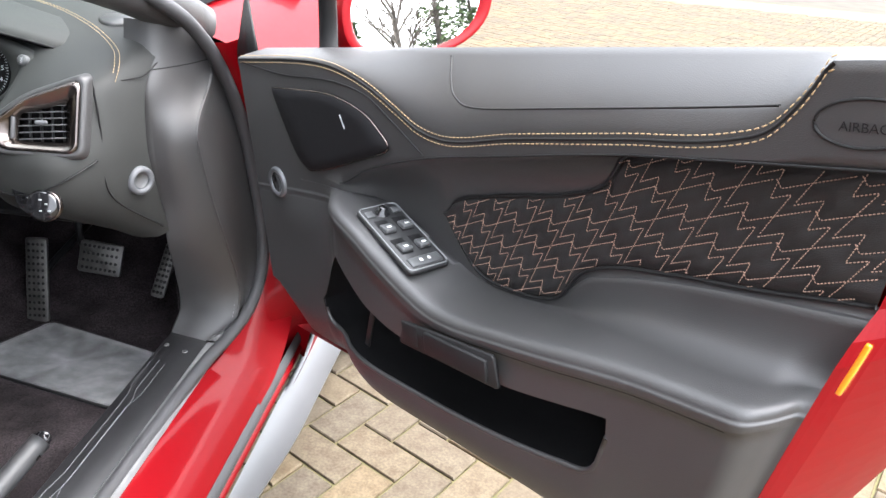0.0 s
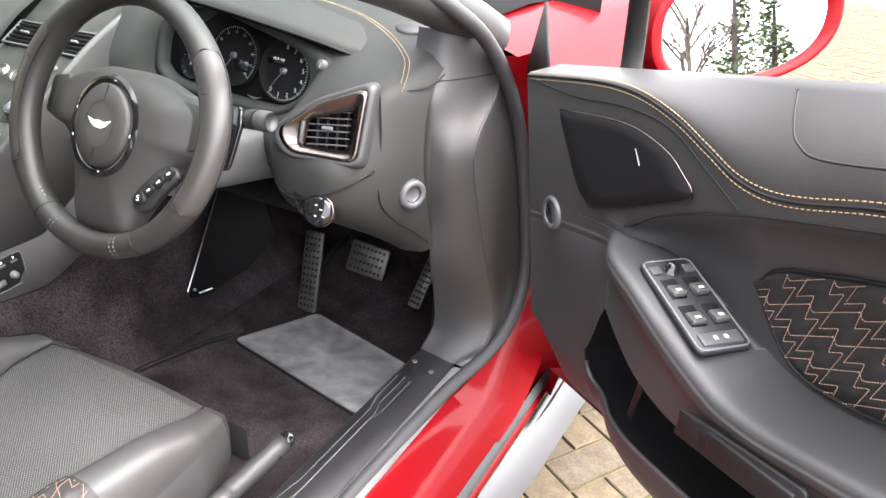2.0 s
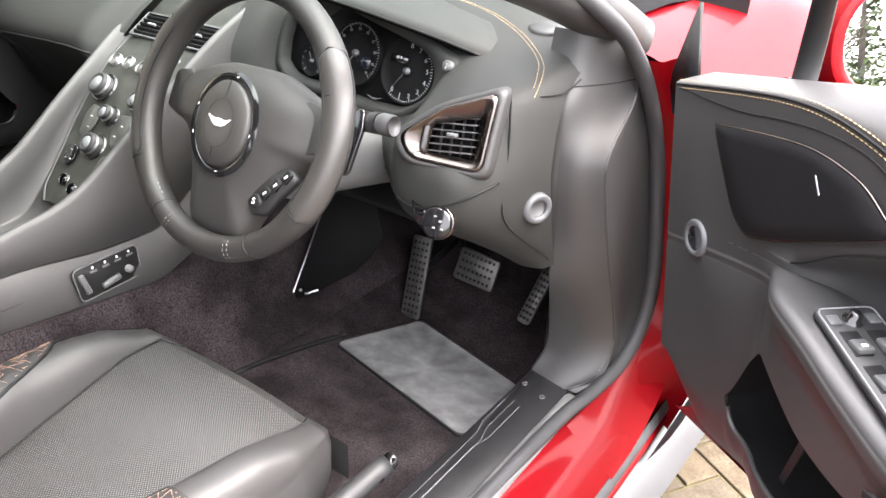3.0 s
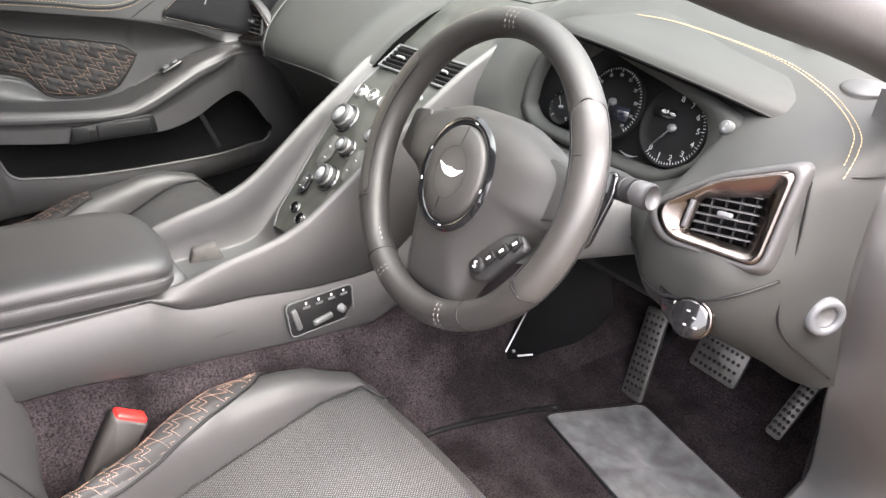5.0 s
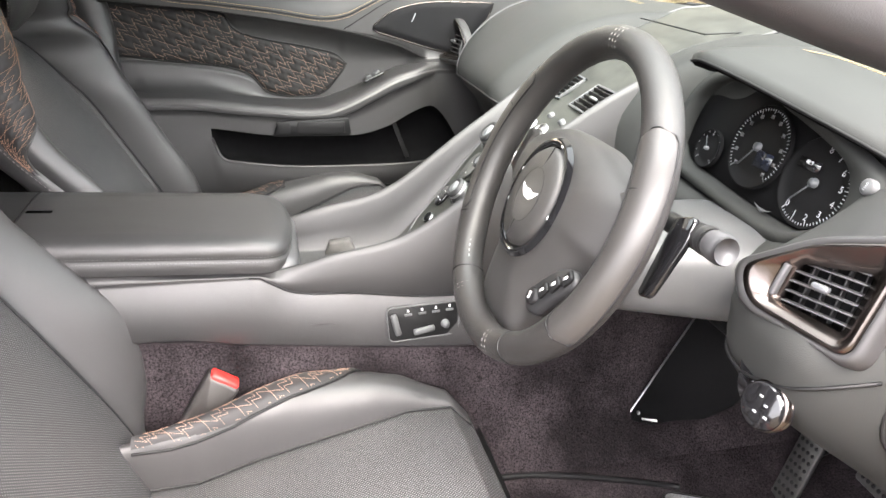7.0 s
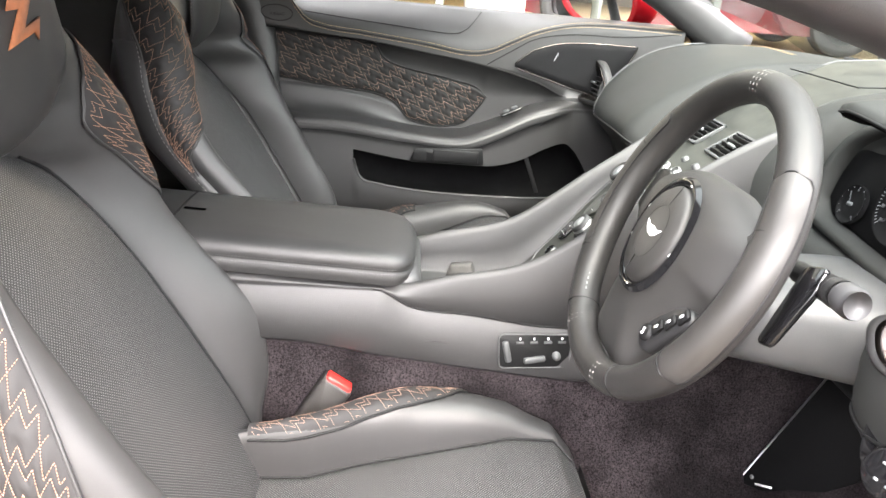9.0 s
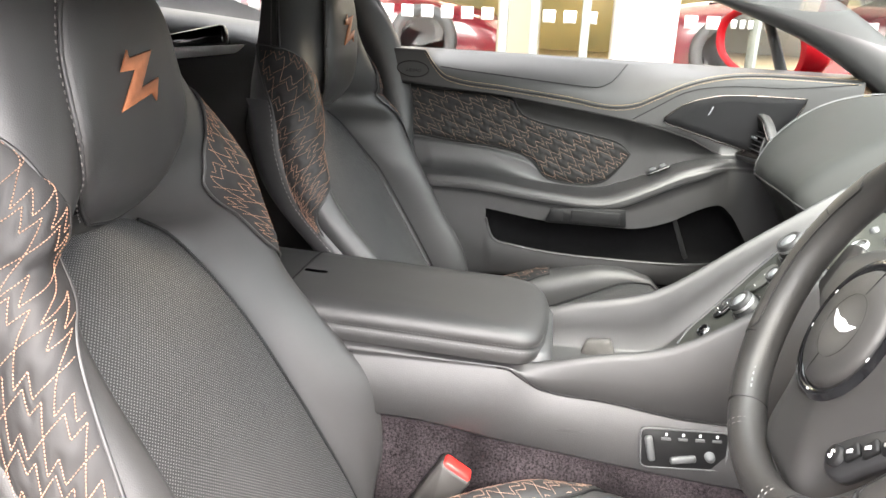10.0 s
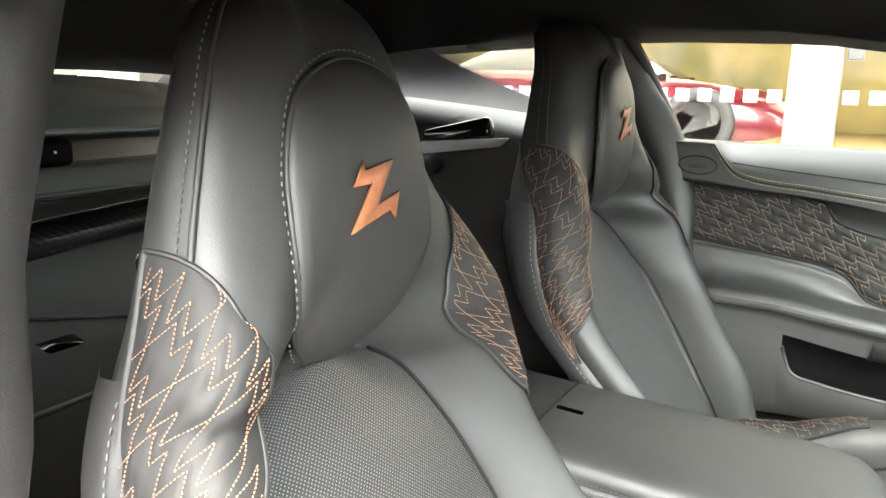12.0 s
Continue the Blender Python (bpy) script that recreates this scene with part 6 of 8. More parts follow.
rows = []
hc = HPAD.mean(0)
for k in (1.0, 0.985, 0.8, 0.6, 0.4, 0.2, 0.0005):
    q = hc + (HPAD - hc) * k
    rows.append([(x - 0.42, y - 1.05, floor_z(y) - 0.35 + (0.006 if k < 1 else 0.002)) for x, y in q])
part("pad", sheet(rows, wrap_v=True), SUEDE, mat_)
part("binding", tube(np.array([(x - 0.42, y - 1.05, floor_z(y) - 0.347) for x, y in HPAD]), 0.0035, 6, close=True), DARK, mat_)
edge_line = hc + (np.vstack([HPAD, HPAD[:1]]) - hc) * 0.955
part("edge_stitching", stitches(np.array([(x - 0.42, y - 1.05, floor_z(y) - 0.3435) for x, y in edge_line]), 0.004, 0.0026, 0.0006), DARK_THREAD, mat_)

# black speaker panel in the footwell
sp = thing("footwell_speaker", "gloss black speaker panel leaning in the footwell", "speaker", at=(0.22, 1.0, 0.5))
fm = frame_from((0.125 - 0.22, 0.955 - 1.0, 0.435 - 0.5), (0.22, 0.075, 0.035), (0.075, 0.05, 0.19))
part("panel", plate(rounded([(0.004, 0.002), (0.06, 0.014), (0.10, 0.040), (0.157, 0.068), (0.20, 0.106), (0.228, 0.150), (0.215, 0.24), (0.125, 0.24)], 0.006), 0.008, fm, 0.001), SPEAKERCLOTH, sp)
part("bright_edge", tube([tuple(fm @ Vector((0.004, 0.003, 0.007))), tuple(fm @ Vector((0.124, 0.24, 0.007)))], 0.0022, 5), ALU, sp)
part("maker_mark", rbox((0.034, 0.0035, 0.0005), 0, fm @ pose(0.055, 0.022, 0.0085, 0, 0, 18)), WHITE, sp)
part("fixing", lathe([(0.004, 0.0), (0.004, 0.001), (0.0, 0.0014)], fm @ pose(0.030, 0.024, 0.008), 10), SATIN, sp)

# ---- centre stack and console ----
console = thing("centre_console", "black leather centre console sweeping up to a forged carbon control stack", "console")
CX = -0.015
RIDGE_Z = curve1([(-0.4, 0.76), (0.10, 0.762), (0.30, 0.748), (0.36, 0.745), (0.45, 0.765), (0.54, 0.785), (0.58, 0.804), (0.62, 0.832), (0.69, 0.885), (0.75, 0.928), (0.79, 0.958), (0.86, 1.005), (0.95, 1.05), (1.1, 1.085)])
TRAY_Z = curve1([(-0.4, 0.70), (0.36, 0.69), (0.50, 0.69), (0.575, 0.70), (0.61, 0.733), (0.66, 0.786), (0.74, 0.875), (0.79, 0.921), (0.83, 0.947), (0.863, 0.968), (0.92, 1.008), (1.0, 1.056), (1.1, 1.088)])
HALF = curve1([(-0.4, 0.118), (0.36, 0.112), (0.60, 0.118), (0.75, 0.128), (0.86, 0.135), (1.1, 0.16)])
SIDE_LOW = curve1([(-0.4, 0.66), (0.2, 0.655), (0.35, 0.635), (0.52, 0.618), (0.66, 0.610), (0.74, 0.64), (0.9, 0.70), (1.1, 0.8)])
CREASE = curve1([(-0.4, 0.735), (0.34, 0.738), (0.36, 0.728), (0.39, 0.712), (0.48, 0.704), (0.60, 0.692), (0.68, 0.695), (0.75, 0.74), (0.85, 0.83), (1.1, 0.95)])


def console_row(y, s):
    r, t, h, lo, cr = float(RIDGE_Z(y)), float(TRAY_Z(y)), float(HALF(y)), float(SIDE_LOW(y)), float(CREASE(y))
    pts = [(h - 0.03, lo - 0.003), (h + 0.010, lo - 0.003), (h + 0.014, lo + 0.002), (h + 0.006, lo + (cr - lo) * 0.5), (h - 0.001, cr - 0.003), (h - 0.004, cr), (h + 0.001, cr + 0.004), (h - 0.002, cr + (r - cr) * 0.5),
           (h - 0.008, r - 0.010), (h - 0.014, r - 0.002), (h - 0.021, r), (h - 0.028, r - 0.003), (h - 0.033, r - 0.012), (h - 0.040, (r + t) / 2), (h - 0.043, t + 0.004), (h - 0.05, t), (0.0, t)]
    slim = float(np.interp(y, [0.30, 0.38, 0.56, 0.66], [1.0, 0.62, 0.62, 0.55]))
    pts = [(x if i < 8 or i == 16 else h - (h - x) * slim, z) for i, (x, z) in enumerate(pts)]
    return [(CX + s * x, y, z) for x, z in pts]


ysl = np.linspace(-0.4, 1.0, 110)
part("right_flank", sheet([console_row(y, 1) for y in ysl], flip=True), LEATHER, console)
part("left_flank", sheet([console_row(y, -1) for y in ysl]), LEATHER, console)
part("flank_crease", tube(np.array([(CX + float(HALF(y)) - 0.003, y, float(CREASE(y))) for y in np.linspace(0.33, 0.72, 50)]), 0.0016, 6), DARK, console)
for s in (1, -1):
    part("ridge_stitching", stitches(np.array([(CX + s * (float(HALF(y)) - 0.012), y, float(RIDGE_Z(y)) - 0.001) for y in np.linspace(0.39, 0.85, 100)]), 0.0035, 0.002, 0.0005), DARK_THREAD, console)
# the stack's face
stk = []
for y in np.concatenate([np.linspace(0.598, 0.86, 40), np.linspace(0.87, 1.25, 14)]):
    z = float(TRAY_Z(y)) if y < 1.0 else float(np.interp(y, [1.0, 1.1, 1.25], [1.056, 1.09, 1.10]))
    wdt = np.interp(y, [0.598, 0.615, 0.70, 0.86, 1.0, 1.25], [0.056, 0.076, 0.096, 0.110, 0.13, 0.16])
    stk.append([(CX + x, y - 0.003, z + 0.006 + 0.006 * (1 - (x / wdt) ** 2)) for x in np.linspace(-wdt, wdt, 14)])
face = part("stack_face", sheet(stk, flip=True), FORGED, console, "olive-grey forged carbon facing")
part("stack_rim", tube(np.array([row[0] for row in stk]), 0.0025, 6), VENT, face)
part("stack_rim", tube(np.array([row[-1] for row in stk]), 0.0025, 6), VENT, face)


def stack_at(x, y, lift=0.012):
    z = float(TRAY_Z(y))
    s = (float(TRAY_Z(y + 0.01)) - float(TRAY_Z(y - 0.01))) / 0.02
    m = frame_from((CX + x, y, z), (1, 0, 0), (0, 1, s))
    return m @ pose(0, 0, lift)


for x, y, r in ((-0.058, 0.748, 0.0205), (0.0, 0.718, 0.0135), (0.0, 0.680, 0.0185), (0.056, 0.742, 0.0165)):
    km = stack_at(x, y)
    part("knob_seat", lathe([(r * 1.32, -0.006), (r * 1.32, 0.0015), (r * 1.2, 0.0025), (r * 1.05, 0.001)], km, 28), GLOSS, console)
    kn = part("knob", lathe([(r * 1.05, -0.004), (r * 1.05, 0.004), (r * 0.98, 0.006), (r * 0.96, 0.016), (r * 0.86, 0.0188), (r * 0.66, 0.0188), (r * 0.62, 0.0176), (0.0, 0.0174)], km, 28), BLACKGREY, console, "dark rotary knob with a bright band")
    part("knob_band", lathe([(r * 0.985, 0.0075), (r * 1.015, 0.009), (r * 1.0, 0.0115), (r * 0.965, 0.012)], km, 28), ALU, kn)
    part("knob_face", lathe([(r * 0.60, 0.0172), (r * 0.58, 0.0182), (0.0, 0.0184)], km, 22), SILVER_DARK, kn, "pale grey symbol face")
for x, y in ((-0.078, 0.789), (-0.042, 0.790), (0.0, 0.787), (0.042, 0.789)):
    m = stack_at(x, y)
    k = part("ring_button", lathe([(0.0125, -0.004), (0.0125, 0.002), (0.0108, 0.0035), (0.0098, 0.001)], m, 22), ALU, console, "bright-rimmed round button")
    part("button_face", lathe([(0.0098, -0.002), (0.0096, 0.001), (0.006, -0.0005), (0.0, -0.001)], m, 18), GLOSS, k)
    part("icon", rbox((0.004, 0.003, 0.0005), 0, m @ pose(0, 0, -0.0004)), WHITE, k)
for x, y, red in ((-0.030, 0.632, False), (0.002, 0.625, True), (0.034, 0.628, False)):
    m = stack_at(x, y)
    k = part("ring_button", lathe([(0.0105, -0.004), (0.0105, 0.002), (0.0092, 0.0032), (0.0084, 0.0012)], m, 20), GLOSS, console)
    part("button_face", lathe([(0.0084, -0.002), (0.0082, 0.001), (0.005, -0.0002), (0.0, -0.0006)], m, 18), DARK, k)
    part("icon", plate([(-0.004, -0.003), (0.004, -0.003), (0.0, 0.004)] if red else [(-0.003, -0.001), (0.003, -0.001), (0.003, 0.001), (-0.003, 0.001)], 0.0006, m @ pose(0, 0, 0.0002), 0.0001), REDMARK if red else WHITE, k)
# smoked touch pads on both sides of the knobs, with two key clusters
for sg in (-1, 1):
    m = stack_at(sg * 0.044, 0.712, 0.0105)
    shape = [(sg * x, y) for x, y in ((-0.020, 0.016), (-0.018, -0.022), (-0.004, -0.042), (0.012, -0.036), (0.020, 0.0), (0.012, 0.020))]
    tp = part("touch_pad", plate(rounded(shape if sg > 0 else shape[::-1], 0.007), 0.004, m, 0.0008), SMOKEKEY, console, "smoked translucent touch pad")
    for q in ((-0.006, -0.022), (0.0, -0.002)):
        part("icon", rbox((0.006, 0.0014, 0.0004), 0, m @ pose(sg * q[0], q[1], 0.0042)), WHITE, tp)
    m = stack_at(sg * 0.046, 0.660, 0.0105)
    shape = [(sg * x, y) for x, y in ((-0.012, 0.018), (-0.014, -0.008), (-0.004, -0.020), (0.012, -0.010), (0.016, 0.014), (0.004, 0.022))]
    kp = part("key_cluster", plate(rounded(shape if sg > 0 else shape[::-1], 0.006), 0.005, m, 0.001), GLOSS if sg < 0 else SMOKEKEY, console, "small cluster of three keys")
    part("key_gap", merge(moved(rbox((0.024, 0.0008, 0.0006), 0), m @ pose(0.0, 0.001, 0.0052)), moved(rbox((0.0008, 0.018, 0.0006), 0), m @ pose(0.001, -0.008, 0.0052))), DARK, kp)
    for q in ((0.0, 0.010), (-0.006, -0.006), (0.008, -0.006)):
        part("icon", rbox((0.005, 0.0012, 0.0004), 0, m @ pose(q[0], q[1], 0.0052)), WHITE, kp)
# centre vents
for x in (-0.062, 0.066):
    m = stack_at(x, 0.862, 0.014)
    v = part("centre_vent", merge(*[moved(rbox(sz, 0.001), m @ pose(*o)) for sz, o in (((0.082, 0.004, 0.006), (0, 0.027, 0)), ((0.082, 0.004, 0.006), (0, -0.027, 0)), ((0.004, 0.058, 0.006), (0.039, 0, 0)), ((0.004, 0.058, 0.006), (-0.039, 0, 0)))]), SATIN, console, "dark rectangular air vent")
    part("vent_back", rbox((0.076, 0.052, 0.002), 0, m @ pose(0, 0, -0.004)), HEADLINER_SHADE, v)
    for i in range(5):
        part("vent_slat", rbox((0.074, 0.0026, 0.006), 0.0006, m @ pose(0, -0.019 + 0.0095 * i, 0.000, -35)), DARK, v)
    part("vent_tab", rbox((0.022, 0.005, 0.006), 0.0015, m @ pose(0, 0, 0.004)), SILVER_DARK, v)
for x in (0.02, 0.065):
    part("screen_button", lathe([(0.006, -0.003), (0.006, 0.004), (0.0, 0.006)], stack_at(x, 0.812), 14), SATIN, console)
# screen lid lines on the top
part("screen_joint", tube(np.array([(CX + x, 1.0, 1.083) for x in np.linspace(-0.10, 0.10, 8)]), 0.0012, 5), DARK, console)
part("screen_joint", tube(np.array([(CX + 0.10, y, 1.083 + 0.05 * (y - 1.0)) for y in np.linspace(1.0, 1.12, 8)]), 0.0012, 5), DARK, console)

# switch panel on the flank
cm = frame_from((CX + 0.125, 0.585, 0.656), (-0.06, 1, 0.03), (-0.10, -0.03, 1))
if cm.to_3x3().col[2].x < 0:
    cm = frame_from((CX + 0.125, 0.585, 0.656), (0.06, -1, -0.03), (-0.10, -0.03, 1))
cs = part("seat_switch_plate", plate(rounded([(-0.055, -0.028), (0.055, -0.028), (0.058, 0.026), (-0.058, 0.028)], 0.010), 0.004, cm, 0.001), DARK, console, "charcoal seat switch panel")
part("bright_rim", tube([tuple(cm @ Vector((x, y, 0.004))) for x, y in rounded([(-0.055, -0.028), (0.055, -0.028), (0.058, 0.026), (-0.058, 0.028)], 0.010)], 0.0013, 5, close=True), SATIN, cs)
sgn = 1 if cm.to_3x3().col[0].y > 0 else -1
part("back_switch", rbox((0.010, 0.036, 0.008), 0.003, cm @ pose(-0.044 * sgn, 0.0, 0.006, 0, 0, 12 * sgn)), SATIN, cs)
part("cushion_switch", rbox((0.034, 0.010, 0.008), 0.003, cm @ pose(0.0, -0.014, 0.006, 0, 0, 8 * sgn)), SATIN, cs)
part("memory_switch", lathe([(0.007, 0.0), (0.006, 0.008), (0.0, 0.009)], cm @ pose(0.034 * sgn, -0.008, 0.004), 14), SATIN, cs)
for i in range(4):
    part("memory_key", rbox((0.012, 0.004, 0.002), 0.0006, cm @ pose((-0.024 + 0.022 * i) * sgn, 0.014, 0.005)), SATIN, cs)
    part("icon", rbox((0.003, 0.004, 0.0004), 0, cm @ pose((-0.024 + 0.022 * i) * sgn, 0.020, 0.0045)), WHITE, cs)

# folded cloth in the tray and the key slot
cup = thing("tray_divider", "grey suede divider standing in the console tray", "divider", at=(-0.085, 0.47, 0.69))
part("block", plate(rounded([(-0.036, -0.006), (0.034, -0.006), (0.020, 0.034), (-0.026, 0.026)], 0.006), 0.022, pose(0, 0.01, 0, 90, 0, 80) @ Matrix.Scale(0.8, 4) @ pose(0, 0, -0.011), 0.004), FELT, cup)

# armrest lid
lid = thing("armrest_lid", "padded black leather armrest lid on the console", "armrest", at=(CX, 0.12, 0.79))
LO = np.array(rounded([(0.112, -0.42), (0.112, 0.262), (0.04, 0.276), (-0.04, 0.276), (-0.112, 0.262), (-0.112, -0.42)], 0.075, 10))
lc = np.array([0.0, -0.08])
LR = []
for k, h in ((0.985, -0.034), (1.0, -0.026), (1.0, -0.014), (0.985, -0.012), (1.0, -0.009), (1.0, 0.000), (0.97, 0.009), (0.90, 0.015), (0.7, 0.018), (0.4, 0.020), (0.05, 0.020)):
    LR.append([(lc[0] + (x - lc[0]) * k, lc[1] + (y - lc[1]) * k, h - 0.045 * (lc[1] + (y - lc[1]) * k)) for x, y in LO])
part("pad", sheet(LR, wrap_v=True), LEATHER, lid)
for h in (-0.008, -0.0155):
    ring = [(x * 1.002, y, h - 0.045 * y) for x, y in LO]
    part("lid_stitching", stitches(np.array(ring + ring[:1]), 0.0035, 0.002, 0.0005), DARK_THREAD, lid)
part("lid_base", rbox((0.20, 0.10, 0.05), 0.02, pose(0.0, 0.235, -0.055), 3), VENT, lid, "dark grey hinged base")
part("rear_joint", tube(np.array([(x, -0.10, 0.0060 + float(np.interp(abs(x) / 0.112, [0.05, 0.4, 0.7, 0.9, 0.97, 1.0], [0.020, 0.020, 0.018, 0.015, 0.009, 0.0]))) for x in np.linspace(-0.1115, 0.1115, 30)]), 0.0014, 5), DARK, lid)

# handbrake lever between seat and sill
hb = thing("handbrake", "black leather handbrake lever with chrome end, beside the seat", "handbrake", at=(0.605, 0.55, 0.42))
HBP = [(-0.03, -0.30, 0.0), (-0.02, -0.12, 0.01), (-0.005, 0.02, 0.035), (0.022, 0.118, 0.072)]
part("gaiter", tube(spline(HBP[:3], 14), [0.03, 0.03, 0.03, 0.029, 0.028, 0.027, 0.026, 0.025, 0.024, 0.022, 0.02, 0.018, 0.017, 0.016], 12), LEATHER, hb)
part("grip", tube(spline(HBP[2:], 8), 0.0160, 18), BLACKGREY, hb, "black grip")
part("collar", tube([(0.0155, 0.094, 0.062), (0.0175, 0.101, 0.065)], 0.0158, 18), CHROME, hb)
part("end_button", tube([(0.021, 0.114, 0.0705), (0.0245, 0.125, 0.075), (0.0255, 0.129, 0.0765)], [0.0145, 0.0125, 0.008], 16), GLOSS, hb)


# ---- seats ----
S_Y0 = curve1([(0.48, 0.185), (0.58, 0.14), (0.66, 0.095), (0.74, 0.05), (0.82, 0.005), (0.90, -0.045), (0.95, -0.078), (0.99, -0.095), (1.01, -0.07), (1.04, -0.040), (1.10, -0.033), (1.15, -0.034), (1.22, -0.046), (1.26, -0.062), (1.28, -0.080), (1.288, -0.092), (1.29, -0.10)])
S_YD = curve1([(0.48, 0.185), (0.58, 0.135), (0.66, 0.085), (0.74, 0.035), (0.82, -0.01), (0.90, -0.05), (0.95, -0.07), (1.0, -0.08), (1.05, -0.082), (1.12, -0.083), (1.2, -0.086), (1.26, -0.095), (1.285, -0.105), (1.29, -0.108)])
S_HW = curve1([(0.48, 0.215), (0.58, 0.232), (0.66, 0.240), (0.74, 0.240), (0.82, 0.232), (0.90, 0.220), (0.95, 0.208), (1.0, 0.192), (1.05, 0.176), (1.10, 0.163), (1.15, 0.149), (1.20, 0.132), (1.24, 0.114), (1.265, 0.092), (1.28, 0.066), (1.288, 0.036), (1.29, 0.015)])
S_CW = curve1([(0.48, 0.165), (0.58, 0.168), (0.66, 0.168), (0.74, 0.165), (0.82, 0.155), (0.90, 0.132), (0.94, 0.108), (0.965, 0.070), (1.0, 0.055), (1.12, 0.05), (1.24, 0.04), (1.28, 0.025), (1.29, 0.006)])
S_B = curve1([(0.48, 0.05), (0.58, 0.085), (0.66, 0.10), (0.74, 0.09), (0.82, 0.082), (0.90, 0.085), (0.95, 0.09), (1.0, 0.070), (1.03, 0.046), (1.06, 0.030), (1.10, 0.018), (1.16, 0.010), (1.22, 0.008), (1.27, 0.006), (1.285, 0.004), (1.29, 0.003)])
S_CUT = curve1([(0.48, 1.0), (0.60, 0.93), (0.72, 0.84), (0.85, 0.66), (0.95, 0.55), (1.03, 0.45), (1.07, 0.47), (1.10, 0.60)])

# the side towards the console: a fuller shoulder and a short leaf of quilting
INNER = -1
S_HWI = curve1([(0.48, 0.222), (0.58, 0.246), (0.66, 0.256), (0.75, 0.260), (0.85, 0.264), (0.93, 0.261), (1.0, 0.246), (1.035, 0.233), (1.09, 0.201), (1.14, 0.164), (1.20, 0.134), (1.24, 0.114), (1.265, 0.092), (1.28, 0.066), (1.288, 0.036), (1.29, 0.015)])
S_YE = curve1([(0.48, 0.150), (0.54, 0.166), (0.60, 0.177), (0.66, 0.172), (0.70, 0.156), (0.76, 0.108), (0.85, 0.034), (0.93, 0.004), (1.0, -0.010), (1.035, -0.026), (1.09, -0.050), (1.14, -0.060), (1.22, -0.068), (1.26, -0.082), (1.28, -0.094), (1.29, -0.104)])
S_YF = curve1([(0.48, 0.190), (0.66, 0.098), (0.82, 0.006), (0.90, -0.042), (0.95, -0.058), (1.0, -0.058), (1.05, -0.048), (1.10, -0.040), (1.15, -0.038), (1.22, -0.048), (1.26, -0.064), (1.28, -0.082), (1.29, -0.10)])
S_LEAF = curve1([(0.79, 0.97), (0.84, 0.86), (0.87, 0.72), (0.905, 0.58), (0.965, 0.47), (1.04, 0.40), (1.08, 0.45), (1.11, 0.66)])


@functools.lru_cache(maxsize=20000)
def inner_section(z):
    """The console side of the backrest at one height: from the seam over the wide wing and round its edge."""
    cw, hw, y0, yf, ye = float(S_CW(z)), float(S_HWI(z)), float(S_Y0(z)), float(S_YF(z)), float(S_YE(z))
    d, k = hw - cw, min(1.0, (hw - cw) / 0.06)
    pts = [(cw, y0), (cw + 0.16 * d, max(y0, yf) * 0.7 + yf * 0.3 + 0.05 * (ye - yf)), (cw + 0.5 * d, yf + 0.55 * (ye - yf) + 0.006 * k), (cw + 0.84 * d, ye), (hw, ye - 0.018 * k), (hw + 0.002 * k, ye - 0.040 * k), (hw - 0.006 * k, ye - 0.062 * k)]
    return spline(pts, 61)


def back_point(z, s, phi):
    """On the backrest at height z: phi 0 to 1 runs from the inner seam over the bolster to its outer edge."""
    if s == INNER:
        sec = inner_section(round(float(z), 4))
        return (s * float(np.interp(phi * 60, np.arange(61), sec[:, 0])), float(np.interp(phi * 60, np.arange(61), sec[:, 1])), z)
    hw, cw, b, y0, yd = float(S_HW(z)), float(S_CW(z)), float(S_B(z)) * float(np.interp(z, [0.60, 0.72, 0.80, 0.92, 1.03], FULL)), float(S_Y0(z)), float(S_YD(z))
    c, si = math.cos(math.pi * phi), max(0.0, math.sin(math.pi * phi))
    k = phi ** 2.2
    e = float(np.interp(z, [0.84, 0.95], [0.75, 1.7])) if phi < 0.5 else 0.75
    g = ((1 - math.copysign(abs(c) ** 0.8, c)) / 2) ** float(np.interp(z, [0.80, 0.95, 1.06, 1.14], [1.0, 0.5, 0.5, 0.9]))
    return (s * (cw + (hw - cw) * g), y0 + (yd - y0) * k + b * si ** e, z)


RAISE, FULL = 0.0, [1, 1, 1, 1, 1]


def cushion_profile(y, s=1):
    zc = float(np.interp(y, [0.08, 0.25, 0.40, 0.55, 0.62, 0.65, 0.67, 0.675], [0.505, 0.498, 0.512, 0.535, 0.532, 0.510, 0.465, 0.40])) + RAISE * float(np.interp(y, [0.28, 0.58], [0, 1]))
    hw = float(np.interp(y, [0.08, 0.25, 0.40, 0.55, 0.62, 0.65, 0.675], [0.185, 0.215, 0.232, 0.236, 0.212, 0.185, 0.14]))
    cw = float(np.interp(y, [0.08, 0.25, 0.40, 0.55, 0.62, 0.675], [0.125, 0.130, 0.145, 0.165, 0.168, 0.12]))
    if s == INNER:
        hw = float(np.interp(y, [0.08, 0.20, 0.27, 0.33, 0.40, 0.47, 0.55, 0.62, 0.65, 0.675], [0.115, 0.13, 0.158, 0.202, 0.238, 0.245, 0.238, 0.212, 0.185, 0.14]))
        cw = float(np.interp(y, [0.08, 0.25, 0.33, 0.40, 0.55, 0.62, 0.675], [0.085, 0.105, 0.130, 0.145, 0.165, 0.168, 0.12]))
    b = float(np.interp(y, [0.08, 0.25, 0.38, 0.50, 0.58, 0.64, 0.675], [0.06, 0.085, 0.082, 0.055, 0.022, 0.004, 0.0]))
    return zc, hw, cw, b


